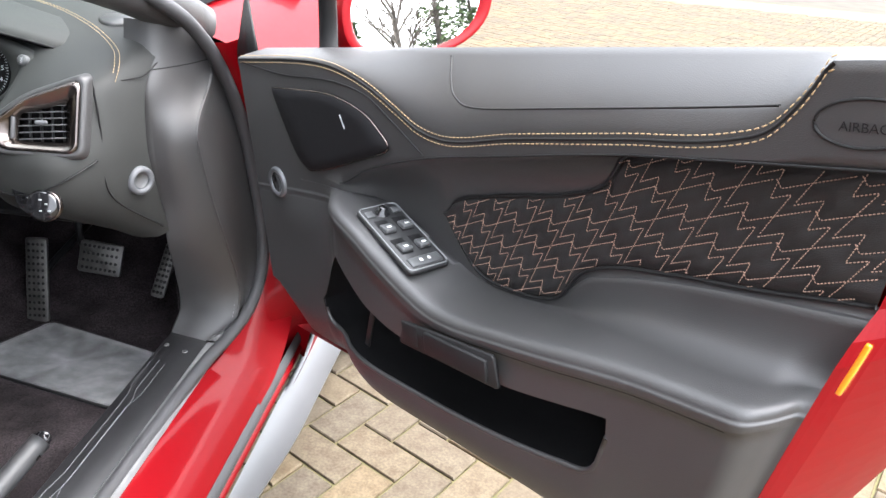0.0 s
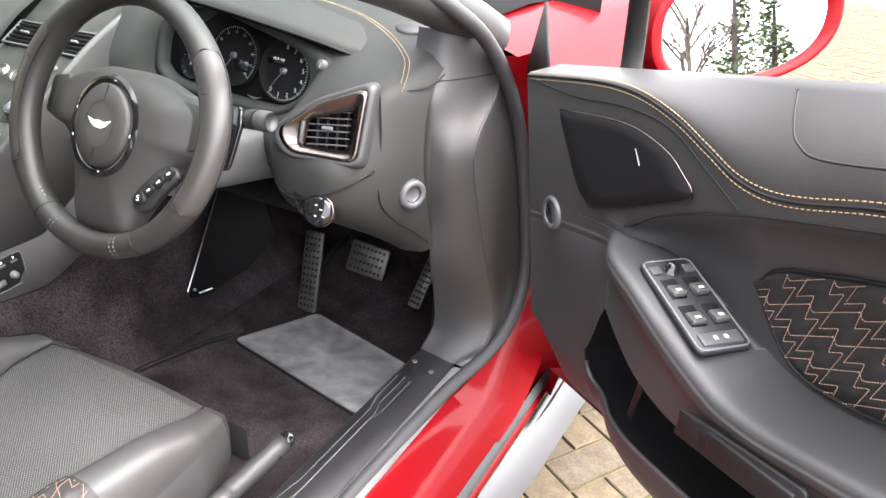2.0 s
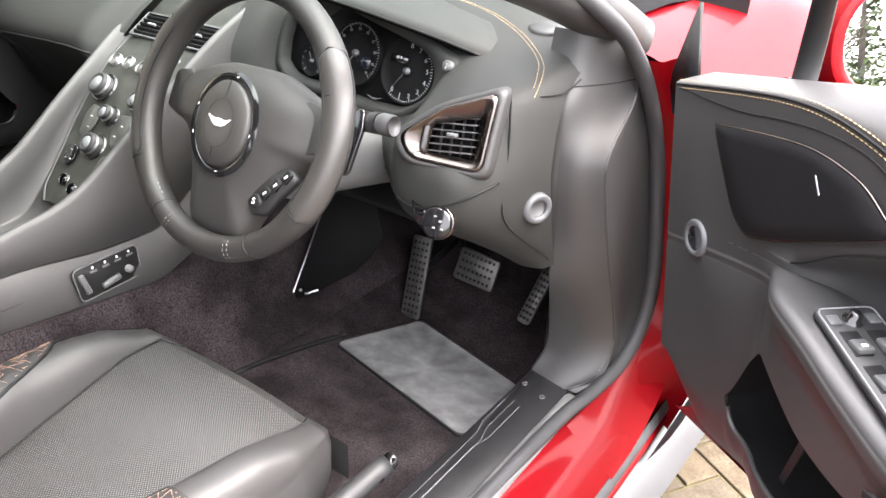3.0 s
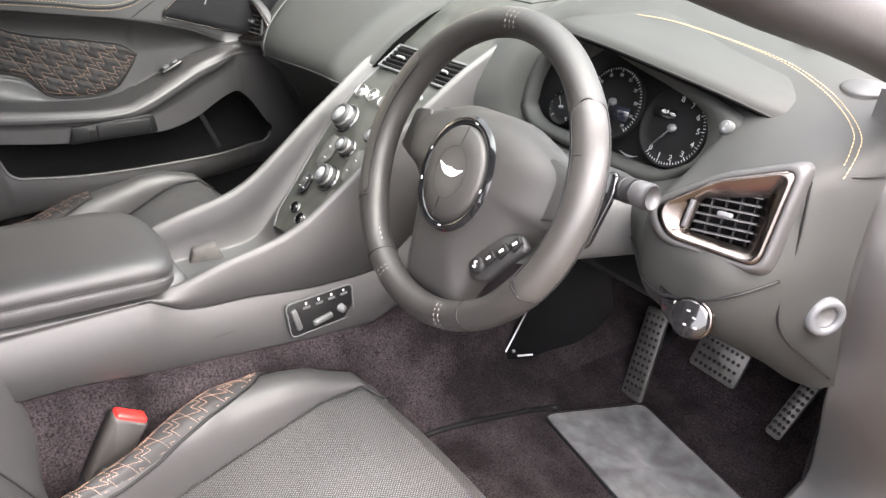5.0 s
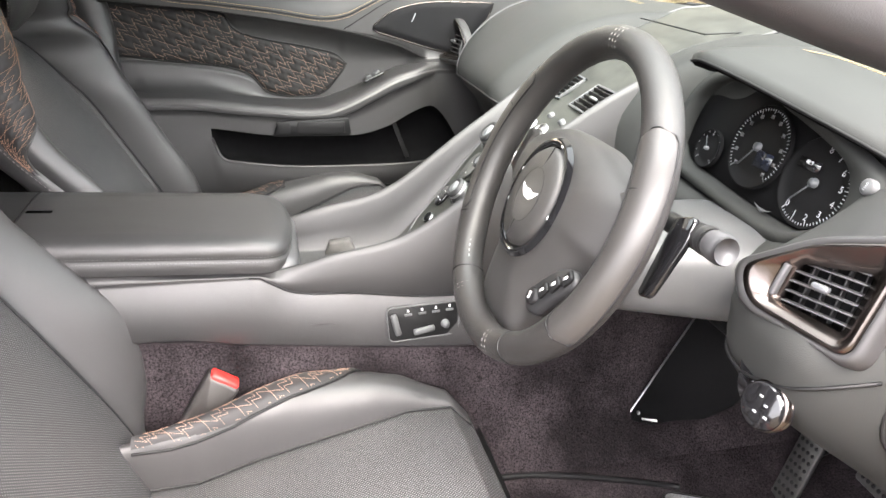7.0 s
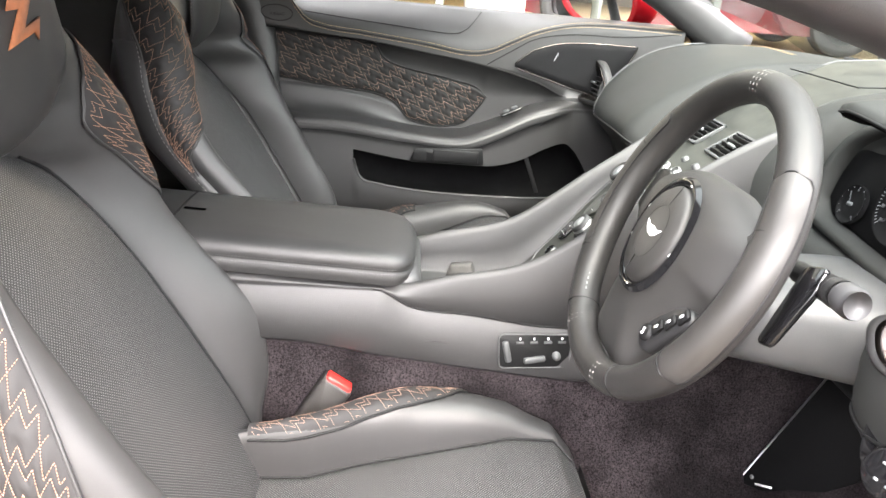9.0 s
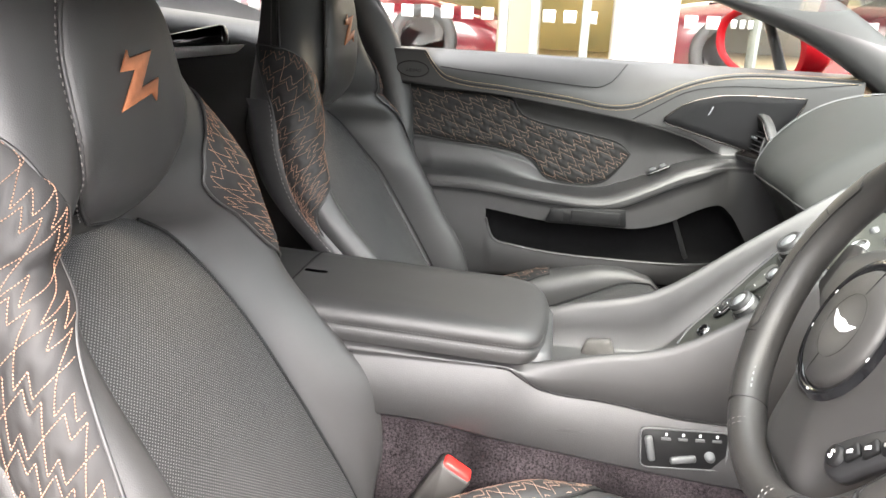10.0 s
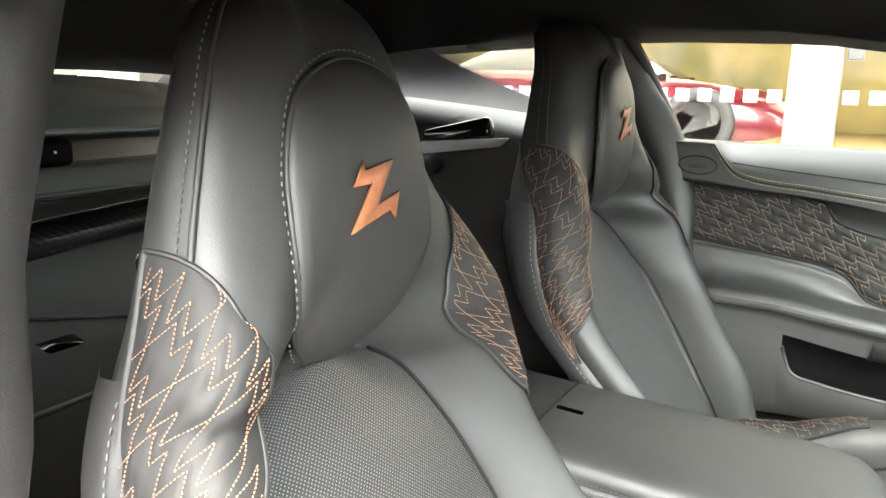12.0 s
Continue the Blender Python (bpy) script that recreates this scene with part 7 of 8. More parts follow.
def cushion_point(y, s, phi):
    zc, hw, cw, b = cushion_profile(y, s)
    cm, rx = (hw + cw) / 2, (hw - cw) / 2
    a = math.pi * phi
    return (s * (cm - rx * math.copysign(abs(math.cos(a)) ** 0.8, math.cos(a))), y, zc + b * math.sin(a) ** 0.75)


VN, UN = 170, 56
PHIS = np.concatenate([np.linspace(0, 0.8, 34), 1 - 0.2 * np.linspace(1, 0, 18)[1:] ** 2])


def build_seat(seat):
    zs = np.linspace(0.48, 1.12, 60)
    # perforated middle of the backrest, arched at the top
    rows = []
    for z in np.linspace(0.48, 0.972, 46):
        cw, yc = float(S_CW(z)), float(S_Y0(z))
        k = 1.0 if z < 0.93 else math.sqrt(max(0.02, 1 - ((z - 0.93) / 0.042) ** 2))
        w = min(cw, 0.112 * k + 0.02) if z > 0.93 else cw
        rows.append([(x * w, yc + 0.014 * (1 - x * x) + 0.004, z) for x in np.linspace(-1, 1, 25)])
    part("backrest_centre", sheet(rows), PERF, seat, "perforated leather centre panel")
    # leather shell: field, bolsters, head and back in one upholstered skin
    zs = np.concatenate([np.linspace(0.42, 1.24, 84), np.linspace(1.246, 1.29, 18)])
    for s in (1, -1):
        rows = []
        for z in zs:
            zz = max(z, 0.48)
            cw, y0 = float(S_CW(zz)), float(S_Y0(zz))
            row = [(0.0, y0, z), (s * cw * 0.5, y0, z)]
            row += [(x, y, z) for x, y, _ in (back_point(zz, s, p) for p in PHIS)]
            hw, yd = (abs(row[-1][0]), row[-1][1]) if s == INNER else (float(S_HW(zz)), float(S_YD(zz)))
            yb = float(np.interp(z, [0.42, 0.95, 1.1, 1.25, 1.28, 1.29], [yd - 0.13, yd - 0.12, -0.135, -0.130, -0.118, -0.111]))
            for q, r_ in ((0.10, 1.0), (0.22, 0.975), (0.40, 0.90), (0.65, 0.74), (0.9, 0.5), (1.0, 0.3), (1.0, 0.0)):
                row.append((s * hw * r_, yd + (yb - yd) * q, z))
            rows.append(row)
        part("backrest_shell", sheet(rows, flip=s > 0, cap=True), LEATHER_SOFT, seat)
        part("bolster_welt", tube(np.array([back_point(z, s, 0.02) for z in np.linspace(0.5, 0.96, 40)]) + np.array([0, 0.003, 0]), 0.0022, 6), DARK, seat)
        # quilted outer flank with its stitching
        F, N = [], []
        zlow = 0.80 if s == INNER else 0.585
        span, down, wide = (950, 0.00012, 0.115) if s == INNER else (780, 0.00017, 0.14)
        threads = [r for line in bolt_threads() for r in runs([((460 - x) / span, 1.12 - down * y) for x, y in line], lambda p: 0.03 < p[0] < 0.97 and zlow + 0.005 < p[1] < 1.092)]
        sewn = np.array([p for r in threads for p in r[::2]]) * np.array([wide, 1.0])
        for v in np.linspace(0, 1, VN):
            row, nrow = [], []
            zm = zlow + (1.085 - zlow) * v
            c0 = float(S_LEAF(zm)) if s == INNER else float(S_CUT(zm))
            ph = np.linspace(c0, 0.998, 60)
            arc = np.array([back_point(zm, s, q)[:2] for q in ph])
            arc = np.concatenate([[0], np.cumsum(np.linalg.norm(np.diff(arc, axis=0), axis=1))])
            arc /= arc[-1]
            for p in np.linspace(0, 1, UN):
                top = 1.10 - 0.055 * (1 - p) ** 3
                z = zlow + (top - zlow) * v
                phi = float(np.interp(p, arc, ph))
                x, y, _ = back_point(z, s, phi)
                x2, y2, _ = back_point(z, s, max(0.0, phi - 0.02))
                t_ = np.array([x - x2, y - y2]) / max(1e-6, math.hypot(x - x2, y - y2))
                nx, ny = (-t_[1], t_[0]) if s > 0 else (t_[1], -t_[0])
                nx, ny = (nx, ny) if nx * s + ny > 0 else (-nx, -ny)
                edge_ = min(1.0, 5 * p, 5 * (1 - p), 9 * (1 - v))
                puff = 0.0035 + 0.003 * max(0.0, edge_) ** 0.6 + padding(sewn, p * wide, z) * edge_
                row.append((x + nx * puff, y + ny * puff, z))
                nrow.append((nx, ny, 0.0))
            F.append(row)
            N.append(nrow)
        F, N = np.array(F), np.array(N)
        q = part("quilted_flank", sheet(F, flip=s > 0), QUILT_SEAT, seat, "black leather flank quilted in copper zigzags")
        part("flank_welt", tube(np.vstack([F[:, 0], F[-1, 1:]]), 0.0020, 6), LEATHER, q)
        part("flank_welt", tube(F[:, -1], 0.0032, 6), LEATHER_SOFT, q)
        # leather side piece behind it with its stitched welt
        W = []
        for z in np.linspace(0.46, 1.015, 40):
            x, y, _ = back_point(max(z, 0.48), s, 0.997)
            grow = min(1.0, (1.015 - z) / 0.06) ** 0.5
            W.append([(x - s * 0.002, y + 0.014 * grow, z), (x + s * 0.006 * grow, y + 0.010 * grow, z), (x + s * 0.009 * grow, y - 0.002, z), (x + s * 0.008 * grow, y - 0.03, z), (x - s * 0.016, y - 0.05, z)])
        W = np.array(W)
        side = part("side_piece", sheet(W, flip=s > 0), LEATHER_SOFT, seat)
        part("side_stitching", stitches(W[:, 2] + np.array([s * 0.0012, -0.003, 0]), 0.005, 0.003, 0.0007), PALE_THREAD, side)

        def on_flank(u, v):
            top = 1.10 - 0.055 * (1 - min(1.0, max(0.0, u))) ** 3
            i, j = np.clip((v - zlow) / (top - zlow), 0, 1) * (VN - 1), np.clip(u, 0, 1) * (UN - 1)
            i0, j0 = int(min(i, VN - 2)), int(min(j, UN - 2))
            a, b = i - i0, j - j0
            pnt = F[i0, j0] * (1 - a) * (1 - b) + F[i0 + 1, j0] * a * (1 - b) + F[i0, j0 + 1] * (1 - a) * b + F[i0 + 1, j0 + 1] * a * b
            return pnt + N[i0, j0] * 0.0011
        st = [stitches(np.array([on_flank(u, v) for u, v in p]), 0.0022, 0.0008, 0.0005) for p in threads]
        part("quilt_stitching", merge(*st), COPPER_THREAD, q)
    part("headrest_seam", tube(np.array([(x, float(S_Y0(1.0)) + 0.012, 0.9975 - 0.5 * x * x) for x in np.linspace(-0.05, 0.05, 10)]), 0.003, 6), DARK, seat)
    FY = curve1([(0.985, -0.055), (1.02, -0.034), (1.06, -0.028), (1.10, -0.027), (1.15, -0.029), (1.22, -0.042), (1.26, -0.060), (1.285, -0.09)])
    po = spline([(0.050, 0.992), (0.078, 1.02), (0.090, 1.06), (0.092, 1.11), (0.086, 1.16), (0.068, 1.20), (0.030, 1.222), (-0.012, 1.227), (-0.055, 1.214), (-0.083, 1.18), (-0.092, 1.13), (-0.091, 1.08), (-0.080, 1.04), (-0.055, 1.01), (-0.030, 0.992), (0.01, 0.986), (0.050, 0.992)], 80)[:-1]
    pc = np.array([0.0, 1.10])

    def fr(x, z):
        """The head's front at one point: the upholstery below the pad, or the chin's overhang."""
        line = [back_point(max(1.03, z), 1, p) for p in np.linspace(0, 0.6, 13)]
        skin = float(np.interp(abs(x), [q[0] for q in line], [q[1] for q in line]))
        return max(float(FY(max(0.99, min(1.28, z)))) - 0.010 * (x / 0.16) ** 2, skin - 0.02 * max(0.0, 1.04 - z) / 0.05)
    rows = []
    for k, h in ((1.0, -0.004), (1.0, 0.002), (0.97, 0.006), (0.88, 0.0095), (0.7, 0.012), (0.45, 0.0135), (0.2, 0.014), (0.02, 0.014)):
        rows.append([(x, fr(x, z) + h + 0.002, z) for x, z in pc + (po - pc) * k])
    pad = part("headrest_pad", sheet(rows, wrap_v=True), LEATHER_SOFT, seat)
    ring = np.array([(x, fr(x, z) + 0.002, z) for x, z in po])
    part("pad_piping", tube(ring, 0.0026, 6, close=True), LEATHER, pad)
    part("pad_stitching", stitches(np.array([(x, fr(x, z) + 0.0025, z) for x, z in (pc + (po - pc) * 1.055)[2:40]]), 0.004, 0.0028, 0.0007), PALE_THREAD, pad)
    emblem = [(-0.036, 1.129), (-0.022, 1.152), (-0.020, 1.143), (0.026, 1.150), (0.000, 1.108), (0.037, 1.118), (0.030, 1.091), (0.022, 1.101), (-0.040, 1.086), (-0.008, 1.130)]
    em = np.array([(x, z) for x, z in emblem])
    em = np.array([-0.040, 1.152]) + (em - np.array([-0.040, 1.152])) * np.array([0.87, 0.82])
    part("zigzag_emblem", plate([(x, z) for x, z in em], 0.0016, frame_from((0, fr(0, 1.12) + 0.0165, 0), (-1, 0, 0), (0, 0.0, 1)) , 0.0004), COPPER, pad, "copper zigzag letter-like emblem")
    for s in (1, -1):
        line = np.array([back_point(z, s, 0.80) for z in np.linspace(1.092, 1.275, 50)]) + np.array([s * 0.001, 0.001, 0])
        part("side_piping", tube(line, 0.0026, 6), LEATHER, seat)
        part("side_stitching", stitches(np.array([back_point(z, s, 0.865) for z in np.linspace(1.10, 1.27, 50)]) + np.array([s * 0.001, 0, 0]), 0.004, 0.0024, 0.0006), PALE_THREAD, seat)
    # cushion
    yq = np.concatenate([np.linspace(0.08, 0.60, 50), np.linspace(0.605, 0.675, 16)])
    rows = []
    for y in yq:
        zc, hw, cw, b = cushion_profile(y, 1)
        left = cushion_profile(y, -1)[2]
        rows.append([(x * (cw if x > 0 else left), y, zc + 0.008 * (1 - x * x)) for x in np.linspace(-1, 1, 21)])
    part("cushion_centre", sheet(rows, flip=True), PERF, seat, "perforated leather centre panel")
    for s in (1, -1):
        rows = [[cushion_point(y, s, p) for p in np.linspace(0, 1, 18)] for y in yq]
        part("cushion_bolster", sheet(rows, flip=s < 0), LEATHER_SOFT, seat)
        part("cushion_welt", tube(np.array([cushion_point(y, s, 0) for y in yq[:-6]]) + np.array([0, 0, 0.0035]), 0.0022, 6), DARK, seat)
        Fq = []
        ysq = np.linspace(0.17, 0.50, 110) if s == INNER else np.linspace(0.15, 0.40, 110)
        threads = [r for line in bolt_threads() for r in runs([(ysq[0] + 0.00012 * (y - 300), x / 760) for x, y in line], lambda p: ysq[0] + 0.003 < p[0] < ysq[-1] - 0.003 and 0.03 < p[1] < 0.97)]
        sewn = np.array([p for r in threads for p in r[::2]]) * np.array([1.0, 0.08])
        for y in ysq:
            lo = float(np.interp(y, [0.15, 0.22, 0.30, 0.40, 0.46, 0.50], [0.30, 0.24, 0.26, 0.38, 0.52, 0.80]))
            row = []
            for p in np.linspace(0, 1, 40):
                x, yy, z = cushion_point(y, s, lo + (1.0 - lo) * p)
                rim_ = max(0.0, math.sin(math.pi * min(1, p)))
                puff = 0.0015 + 0.0030 * rim_ ** 0.4 + padding(sewn, y, p * 0.08) * min(1.0, 3 * rim_)
                row.append((x + s * puff * 0.5, yy, z + puff))
            Fq.append(row)
        Fq = np.array(Fq)
        q = part("quilted_side", sheet(Fq, flip=s < 0), QUILT_SEAT, seat)
        part("side_welt", tube(Fq[:, 0], 0.0025, 6), DARK, q)

        def on_side(u, v):
            i, j = np.interp(u, ysq, np.arange(110)), np.clip(v, 0, 1) * 39
            i0, j0 = int(min(i, 108)), int(min(j, 38))
            a, b = i - i0, j - j0
            return Fq[i0, j0] * (1 - a) * (1 - b) + Fq[i0 + 1, j0] * a * (1 - b) + Fq[i0, j0 + 1] * (1 - a) * b + Fq[i0 + 1, j0 + 1] * a * b + np.array([s * 0.0006, 0, 0.0010])
        st = [stitches(np.array([on_side(u, v) for u, v in p]), 0.0024, 0.0008, 0.0006) for p in threads]
        part("quilt_stitching", merge(*st), QUILT_THREAD, q)
        rows = []
        for y in yq:
            x, _, z = cushion_point(y, s, 1.0)
            rows.append([(x, y, z), (x + s * 0.006, y, z - 0.02), (x + s * 0.004, y, z - 0.07), (x - s * 0.01, y, 0.405)])
        part("cushion_side", sheet(rows, flip=s < 0), LEATHER, seat)
    part("seat_base", rbox((0.40, 0.52, 0.06), 0.01, pose(0, 0.33, 0.425)), DARK, seat)
    rows = [[(x * 0.2, 0.675 + 0.002 * math.cos(x), 0.40 + (0.07 + RAISE) * t) for t in (0, 0.5, 1)] for x in np.linspace(-1, 1, 8)]
    part("front_valance", sheet(rows, flip=True), LEATHER, seat)
    # fabric tag and the belt guide
    part("lock_knob", lathe([(0.010, 0), (0.010, 0.005), (0.007, 0.007), (0.0, 0.007)], pose(0.150, -0.098, 1.085, 0, 90, 0), 18), CHROME, seat)


def bolt_threads():
    """One quilting thread after another, set on a slanting lattice: across and down the leather, in fifths of a millimetre."""
    motif = [(0, 0), (-15, 115), (85, 55), (-55, 385), (65, 300), (40, 420), (360, 220)]
    return [[(150 + 180 * i + x, 460 + 365 * j + 110 * i + 10 * j + y) for x, y in motif] for i in range(-8, 5) for j in range(-6, 14)]


def runs(line, inside, n=26):
    """The stretches of a polyline that lie inside a region, finely divided."""
    out, now = [], []
    for a, b in zip(line, line[1:]):
        for t in np.linspace(0, 1, n):
            p = (a[0] + (b[0] - a[0]) * t, a[1] + (b[1] - a[1]) * t)
            if inside(p):
                now.append(p)
            elif now:
                out.append(now)
                now = []
    return [r for r in out + [now] if len(r) > 4]


driver_seat = thing("car_seat", "black leather sports seat with perforated centre and copper quilting", "car seat", "front seats", at=(0, 0, 0))
build_seat(driver_seat)
INNER = 1
# the passenger seat stands with its cushion tilted up further and its far bolster fuller
RAISE, FULL = 0.08, [0.95, 1.1, 1.26, 1.32, 1.3]
passenger_seat = thing("car_seat", "black leather sports seat with raised cushion beside the far door", "car seat", "front seats")
build_seat(passenger_seat)
passenger_seat.matrix_basis = pose(-0.39, 0, 0.034)
driver_seat.matrix_basis = pose(0.342, 0, 0)
part("side_tag", rbox((0.002, 0.028, 0.045), 0.0008, pose(0.268, -0.035, 0.86, 18, 0, 6)), WHITE, driver_seat, "white woven side tag")

BUCKLE = material("buckle_plastic", (0.045, 0.043, 0.041), 0.5, bump=0.2, bump_scale=1500, scale=12)
# belt buckle beside the driver's cushion
bk = thing("belt_buckle", "black seat belt buckle with a red release button", "belt buckle", at=(0.118, 0.232, 0.512))
bm_ = frame_from((0, 0, 0), (0.0, 0.84, -0.54), (0.0, 0.49, 0.87)) @ Matrix.Scale(1.2, 4)
part("housing", plate(rounded([(-0.017, 0.0), (0.017, 0.0), (0.021, 0.085), (-0.021, 0.085)], 0.006), 0.024, bm_, 0.004), BUCKLE, bk)
part("release_button", rbox((0.036, 0.012, 0.019), 0.003, bm_ @ pose(0, 0.083, 0.012)), REDMARK, bk, "red release button")
part("boot", plate(rounded([(-0.015, -0.09), (0.015, -0.09), (0.017, 0.005), (-0.017, 0.005)], 0.004), 0.020, bm_ @ pose(0, 0, 0.002), 0.003), RUBBER, bk)
for k in range(5):
    part("boot_rib", rbox((0.034, 0.003, 0.022), 0.001, bm_ @ pose(0, -0.075 + 0.016 * k, 0.012)), RUBBER, bk)
part("mark", rbox((0.016, 0.004, 0.0006), 0, bm_ @ pose(0, 0.022, 0.0243)), SATIN, bk)


# ---- outside ----
ground = part("ground", ([(-400, -400, -0.012), (400, -400, -0.012), (400, 400, -0.012), (-400, 400, -0.012)], [(0, 1, 2, 3)]), FARGROUND)
tagged(ground, "buff block paved forecourt running to the distance", "ground", kind="structure")
bed = part("paving_bed", ([(-4.4, -5, -0.008), (9, -5, -0.008), (9, 12, -0.008), (-4.4, 12, -0.008)], [(0, 1, 2, 3)]), JOINT)
tagged(bed, "mossy sand joints between paving blocks", "paving", kind="structure")

# herringbone blocks
UA, UB = np.array([0.518, 0.855]), np.array([0.855, -0.518])
ORG = np.array([0.841, 1.345])
TILE = 0.1015


def block_mesh(a0, a1, b0, b1, rnd):
    g = 0.0035 / TILE
    c = []
    for a, b in ((a0 + g, b0 + g), (a1 - g, b0 + g), (a1 - g, b1 - g), (a0 + g, b1 - g)):
        c.append(ORG + TILE * (a * UA + b * UB))
    c = np.array(c)
    mid = c.mean(0)
    top = mid + (c - mid) * 0.965
    h = rnd.uniform(-0.0015, 0.0015)
    v = [(*p, -0.012) for p in c] + [(*p, h - 0.004) for p in c] + [(*p, h) for p in top]
    f = [(8, 11, 10, 9)]
    for k in range(4):
        j = (k + 1) % 4
        f += [(k, 4 + k, 4 + j, j), (4 + k, 8 + k, 8 + j, 4 + j)]
    return v, f


rnd = random.Random(3)
near, far_v, far_f = [], [], []
for i in range(-80, 110):
    for j in range(-50, 60):
        oa, ob = i + 2 * j, i - 2 * j
        for (a0, a1, b0, b1) in ((oa, oa + 2, ob, ob + 1), (oa, oa + 1, ob + 1, ob + 3)):
            c = ORG + TILE * ((a0 + a1) / 2 * UA + (b0 + b1) / 2 * UB)
            if not (-3.6 < c[0] < 7.5 and -4.2 < c[1] < 11):
                continue
            if 0.72 < c[0] < 1.75 and 0.75 < c[1] < 2.2:
                near.append((a0, a1, b0, b1))
            else:
                v, f = block_mesh(a0, a1, b0, b1, rnd)
                k = len(far_v)
                far_v += v
                far_f += [tuple(q + k for q in g) for g in f]
rest = part("paving_blocks", (far_v, far_f), PAVER, bed, smooth=False)
rest["kind"] = "stuff"
for b in near[:300]:
    part("paving_block", block_mesh(*b, rnd), PAVER, bed, smooth=False)


def wheel_at(parent, x, y, r, sx):
    t = part("tyre", lathe([(r * 0.66, -0.09), (r * 0.95, -0.10), (r, -0.08), (r, 0.08), (r * 0.95, 0.10), (r * 0.66, 0.09)], pose(x, y, r, 0, 90, 0), 28), RUBBER, parent)
    part("rim", lathe([(r * 0.68, 0.09 * sx), (r * 0.6, 0.06 * sx), (r * 0.2, 0.05 * sx), (0.0, 0.06 * sx)], pose(x, y, r, 0, 90, 0), 20), SATIN, t)
    for k in range(5):
        part("spoke", rbox((0.02, r * 0.62, 0.05), 0.008, pose(x + 0.07 * sx, y, r) @ pose(0, 0, 0, 72 * k) @ pose(0, r * 0.33, 0)), ALU, t)
    part("brake_caliper", rbox((0.05, 0.10, 0.05), 0.012, pose(x + 0.055 * sx, y - r * 0.42, r + 0.04)), YELLOW, t)


YELLOW = material("yellow_caliper", (0.8, 0.5, 0.03), 0.4)
DARKRED = material("dark_red_car_paint", (0.09, 0.004, 0.01), 0.25, coat=1.0, scale=3)
CREAM = material("cream_render_wall", (0.30, 0.288, 0.262), 0.8, scale=2, var=0.04, bump=0.1, bump_scale=60)
WARM = material("warm_ochre_wall", (0.16, 0.15, 0.07), 0.7, color2=(0.34, 0.26, 0.10), scale=1.3)
TILEFLOOR = material("showroom_floor", (0.36, 0.28, 0.17), 0.3, scale=4, var=0.12)
BEIGE = material("beige_screen", (0.17, 0.15, 0.11), 0.7, scale=2, var=0.08)
FRAMEW = material("white_window_frame", (0.10, 0.11, 0.10), 0.5, scale=10, var=0.05)
DOTS = material("frosted_white_square", (0.40, 0.41, 0.40), 0.6, var=0.02)
HEDGE = material("dark_foliage", (0.05, 0.075, 0.035), 0.8, color2=(0.10, 0.13, 0.06), scale=3, rand=0.3)
BARK = material("grey_bark", (0.10, 0.085, 0.07), 0.9, scale=8, var=0.3, bump=0.5, bump_scale=40)


# vehicle shown inside the glazed showroom
def display_car(x, y, turn, mat, label):
    car = thing("display_car", label, "car", "showroom cars")
    prof = [(-2.2, 0.30, 0.56), (-2.1, 0.24, 0.68), (-1.6, 0.20, 0.80), (-0.9, 0.18, 0.84), (0.3, 0.18, 0.82), (1.2, 0.18, 0.74), (1.9, 0.20, 0.64), (2.25, 0.28, 0.48)]
    rows = []
    for yy, lo, hi in spline(prof, 30):
        w = 0.93 * (1 - 0.10 * (abs(yy) / 2.25) ** 4)
        rows.append([(-w * 0.96, yy, lo), (-w, yy, (lo + hi) / 2), (-w * 0.93, yy, hi - 0.06), (-w * 0.75, yy, hi), (0, yy, hi + 0.02), (w * 0.75, yy, hi), (w * 0.93, yy, hi - 0.06), (w, yy, (lo + hi) / 2), (w * 0.96, yy, lo)])
    part("body", sheet(rows, flip=True), mat, car)
    rows = []
    for yy, hi in spline([(-1.55, 0.81), (-0.9, 1.07), (-0.2, 1.19), (0.35, 1.13), (1.05, 0.79)], 20):
        w = 0.72 - 0.18 * max(0, hi - 0.81) / 0.35
        rows.append([(-0.76, yy, 0.80), (-w, yy, hi - 0.05), (-w * 0.7, yy, hi), (w * 0.7, yy, hi), (w, yy, hi - 0.05), (0.76, yy, 0.80)])
    part("cabin", sheet(rows, flip=True), GLOSS, car)
    part("roof", sheet([[(px * 0.5, yy, float(np.interp(yy, [-0.9, -0.2, 0.35], [1.08, 1.198, 1.138])) ) for px in (-1, -0.5, 0, 0.5, 1)] for yy in np.linspace(-0.9, 0.35, 8)], flip=True), mat, car)
    for s in (-1, 1):
        for yy in (-1.35, 1.4):
            wheel_at(car, s * 0.86, yy, 0.34, s)
    car.matrix_world = pose(x, y, 0.60, 0, 0, turn)


display_car(-7.4, -2.35, 0, DARKRED, "dark red sports car parked inside the glazed showroom")
display_car(-7.5, 3.4, -4, DARKRED, "dark red sports car standing behind the showroom glass")
display_car(-11.5, -3.5, 0, YELLOW, "yellow sports car deep inside the showroom")

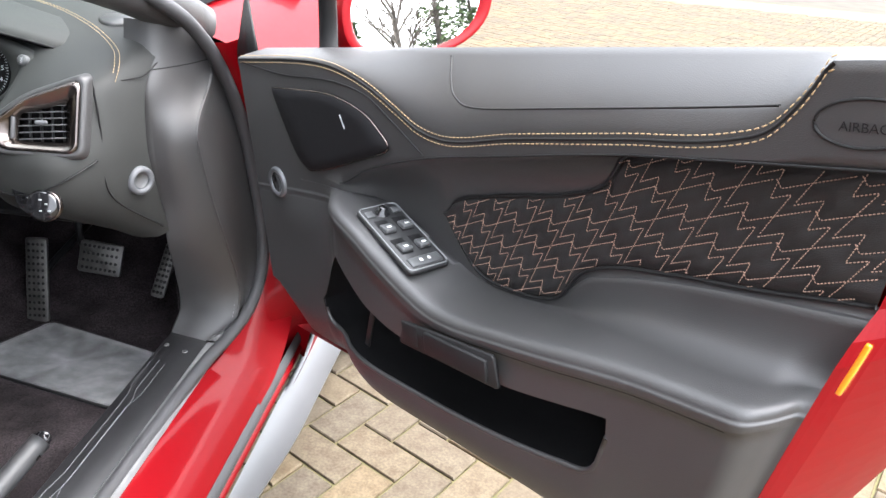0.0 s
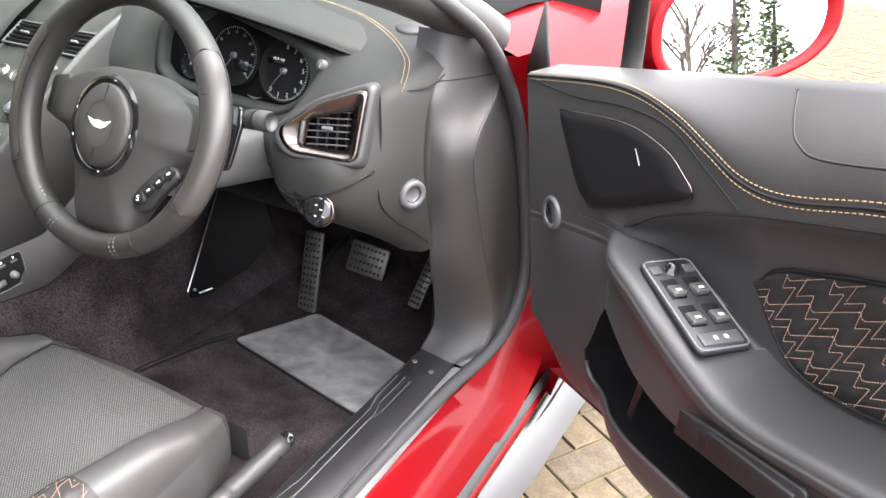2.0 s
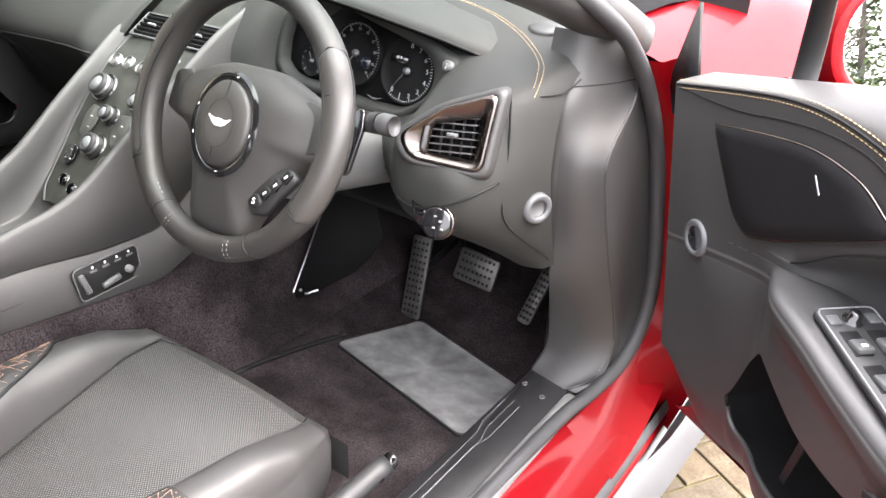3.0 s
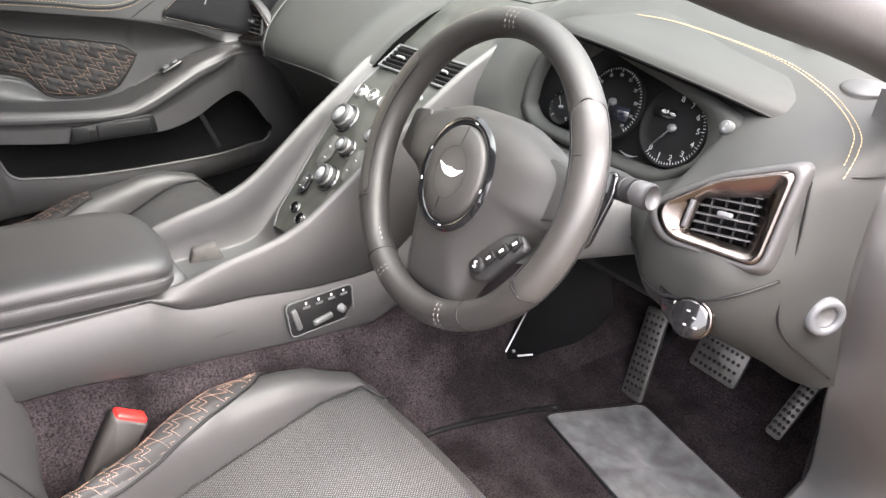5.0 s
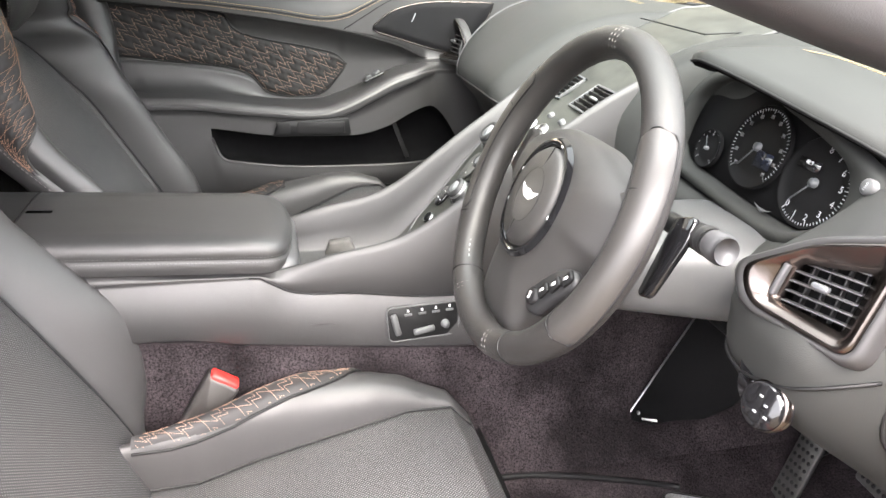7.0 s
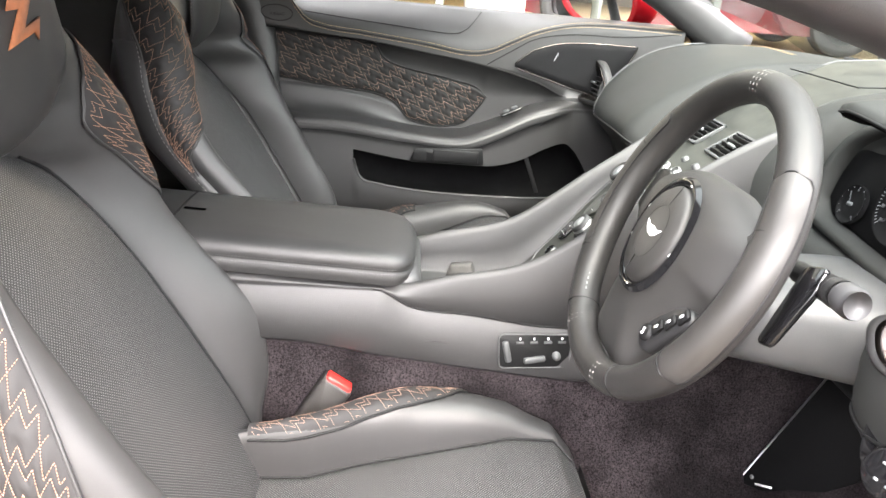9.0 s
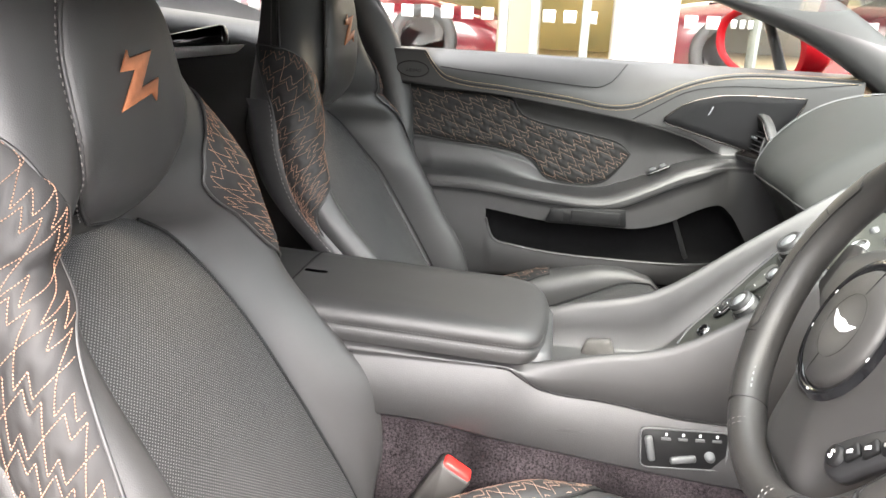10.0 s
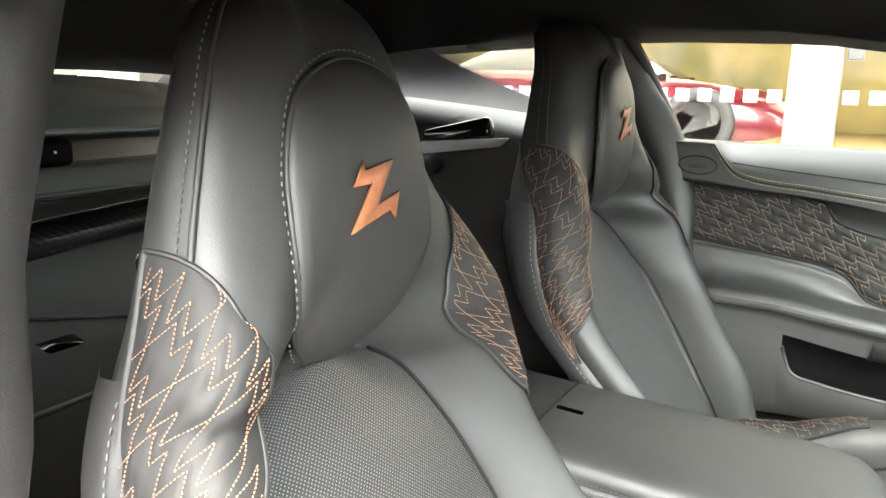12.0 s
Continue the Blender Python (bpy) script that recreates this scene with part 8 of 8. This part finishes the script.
# showroom building
shop = thing("showroom_building", "glazed car showroom with cream columns and white window squares", "building")
part("showroom_floor", rbox((9.4, 26, 0.60), 0.0, pose(-9.45, 0, 0.30)), TILEFLOOR, shop)
part("ceiling", rbox((9.6, 26, 0.2), 0.0, pose(-9.4, 0, 3.4)), CREAM, shop)
part("back_wall", rbox((0.2, 26, 3.4), 0.0, pose(-14.2, 0, 1.7)), WARM, shop)
for y in (-13, 13):
    part("end_wall", rbox((9.6, 0.2, 3.4), 0.0, pose(-9.4, y, 1.7)), CREAM, shop)
part("upper_wall", rbox((0.35, 26, 2.4), 0.02, pose(-4.6, 0, 4.4)), CREAM, shop)
part("plinth", rbox((0.25, 26, 0.62), 0.01, pose(-4.6, 0, 0.31)), CREAM, shop)
part("roof", rbox((10.4, 26.6, 0.25), 0.03, pose(-9.4, 0, 5.7)), SATIN, shop)
for y0, y1 in ((0.755, 1.175), (5.2, 5.7), (-7.0, -6.5)):
    part("column", rbox((0.4, y1 - y0, 3.3), 0.02, pose(-4.6, (y0 + y1) / 2, 1.65)), CREAM, shop, "cream rendered column")
for y in (0.56, 0.20, -0.02, -1.62, -3.2, -4.8, 2.6, 4.0):
    part("mullion", rbox((0.10, 0.06, 3.2), 0.006, pose(-4.55, y, 1.6)), FRAMEW, shop)
part("entrance_screen", rbox((0.06, 0.34, 3.2), 0.01, pose(-5.1, 0.06, 1.6)), BEIGE, shop)
part("entrance_post", rbox((0.08, 0.10, 1.0), 0.01, pose(-4.9, 0.30, 1.95)), SATIN, shop)
for y0, y1 in ((-12, -0.02), (0.2, 0.72), (1.18, 12)):
    g = part("shop_window", ([(-4.55, y0, 0.1), (-4.55, y1, 0.1), (-4.55, y1, 3.3), (-4.55, y0, 3.3)], [(0, 1, 2, 3)]), GLASS, shop)
    g.visible_shadow = False
    k = y0 + 0.06
    while k < y1 - 0.08 and k < 6:
        if k > -6:
            part("white_square", rbox((0.003, 0.088, 0.085), 0.0, pose(-4.545, k + 0.04, 1.205)), DOTS, shop)
        k += 0.147
BULB = bpy.data.materials.new("lit_spot")
BULB.use_nodes = True
BULB.node_tree.nodes["Principled BSDF"].inputs["Emission Color"].default_value = (1, 0.85, 0.6, 1)
BULB.node_tree.nodes["Principled BSDF"].inputs["Emission Strength"].default_value = 12
for k, (x, y) in enumerate(((-7, -3), (-7, 0), (-7, 3), (-10, -4), (-10, -1), (-10, 2), (-12.5, -2), (-12.5, 3), (-8.5, -6), (-8.5, 6))):
    part("ceiling_spot", lathe([(0.09, 0.0), (0.09, -0.06), (0.07, -0.07), (0.0, -0.07)], pose(x, y, 3.3), 16), BULB, shop)
for y in (-4, 3):
    a = new("showroom_lamp", bpy.data.lights.new("showroom_lamp", "AREA"))
    a.data.shape, a.data.size, a.data.size_y, a.data.energy, a.data.color = "RECTANGLE", 6, 5, 30, (1, 0.88, 0.68)
    a.matrix_world = pose(-9, y, 3.25)


# trees behind, seen in the door mirror
def leaf_clumps(n, centre, size, seed, flat=1.0):
    r = random.Random(seed)
    v, f = [], []
    for _ in range(n):
        a, b, c = r.gauss(0, 1), r.gauss(0, 1), r.gauss(0, 1)
        L = math.sqrt(a * a + b * b + c * c) + 1e-6
        rad = r.random() ** 0.4
        p = np.array(centre) + np.array([a * size[0], b * size[1], c * size[2]]) / L * rad
        q = 0.10 + 0.14 * r.random()
        d1 = np.array([r.uniform(-1, 1), r.uniform(-1, 1), r.uniform(-0.6, 0.6)]) * q
        d2 = np.array([r.uniform(-1, 1), r.uniform(-1, 1), r.uniform(-0.6, 0.6)]) * q
        k = len(v)
        v += [p - d1, p - d2 * 0.5, p + d1, p + d2 * 0.5]
        f.append((k, k + 1, k + 2, k + 3))
    return v, f


def conifer(x, y, h, w, seed):
    t = thing("evergreen_tree", "dark evergreen tree beyond the forecourt", "tree", "trees", at=(x, y, 0))
    part("trunk", tube([(0, 0, 0), (0.05, 0, h * 0.5), (0, 0, h * 0.97)], [0.22, 0.14, 0.03], 8), BARK, t)
    vs, fs, k = [], [], 0
    r = random.Random(seed)
    for lev in np.linspace(0.12, 1.0, 13):
        rad = w * (1.02 - lev) ** 0.8 * r.uniform(0.8, 1.15)
        for _ in range(max(2, int(9 * (1.1 - lev)))):
            a = r.uniform(0, 6.28)
            v, f = leaf_clumps(46, (math.cos(a) * rad * 0.6, math.sin(a) * rad * 0.6, h * lev), (rad * 0.5 + 0.1, rad * 0.5 + 0.1, h * 0.045), r.random())
            fs += [tuple(i + len(vs) for i in g) for g in f]
            vs += v
    part("crown", (vs, fs), HEDGE, t, smooth=False)


def bare_tree(x, y, h, seed):
    t = thing("bare_tree", "leafless tree with fine branches beyond the forecourt", "tree", "trees", at=(x, y, 0))
    r = random.Random(seed)
    ms = []

    def grow(p, d, L, rad, depth):
        d = d / np.linalg.norm(d)
        mid = p + d * L * 0.5 + np.array([r.uniform(-1, 1), r.uniform(-1, 1), 0]) * L * 0.06
        end = p + d * L
        ms.append(tube(np.array([p, mid, end]), [rad, rad * 0.85, rad * 0.65], 5))
        if depth == 0:
            return
        for _ in range(3 if depth > 1 else 4):
            nd = d + np.array([r.uniform(-0.75, 0.75), r.uniform(-0.75, 0.75), r.uniform(-0.15, 0.55)])
            grow(p + d * L * r.uniform(0.55, 1.0), nd, L * r.uniform(0.55, 0.78), rad * 0.58, depth - 1)
    grow(np.zeros(3), np.array([0.05, 0, 1.0]), h * 0.32, 0.2, 5)
    tr = merge(*ms)
    part("trunk", tr, BARK, t)


conifer(30, -6.7, 5.2, 1.5, 1)
conifer(31.5, -7.6, 4.6, 1.4, 2)
conifer(31, -3.4, 8.5, 1.7, 4)
conifer(33, -2.2, 7.5, 1.7, 5)
bare_tree(30.5, -5.0, 10.5, 3)
hedge2 = part("hedge", leaf_clumps(9000, (46, 0, 0.8), (2, 45, 1.6), 10), HEDGE, smooth=False)
tagged(hedge2, "low dark hedge closing the forecourt", "hedge", kind="stuff")
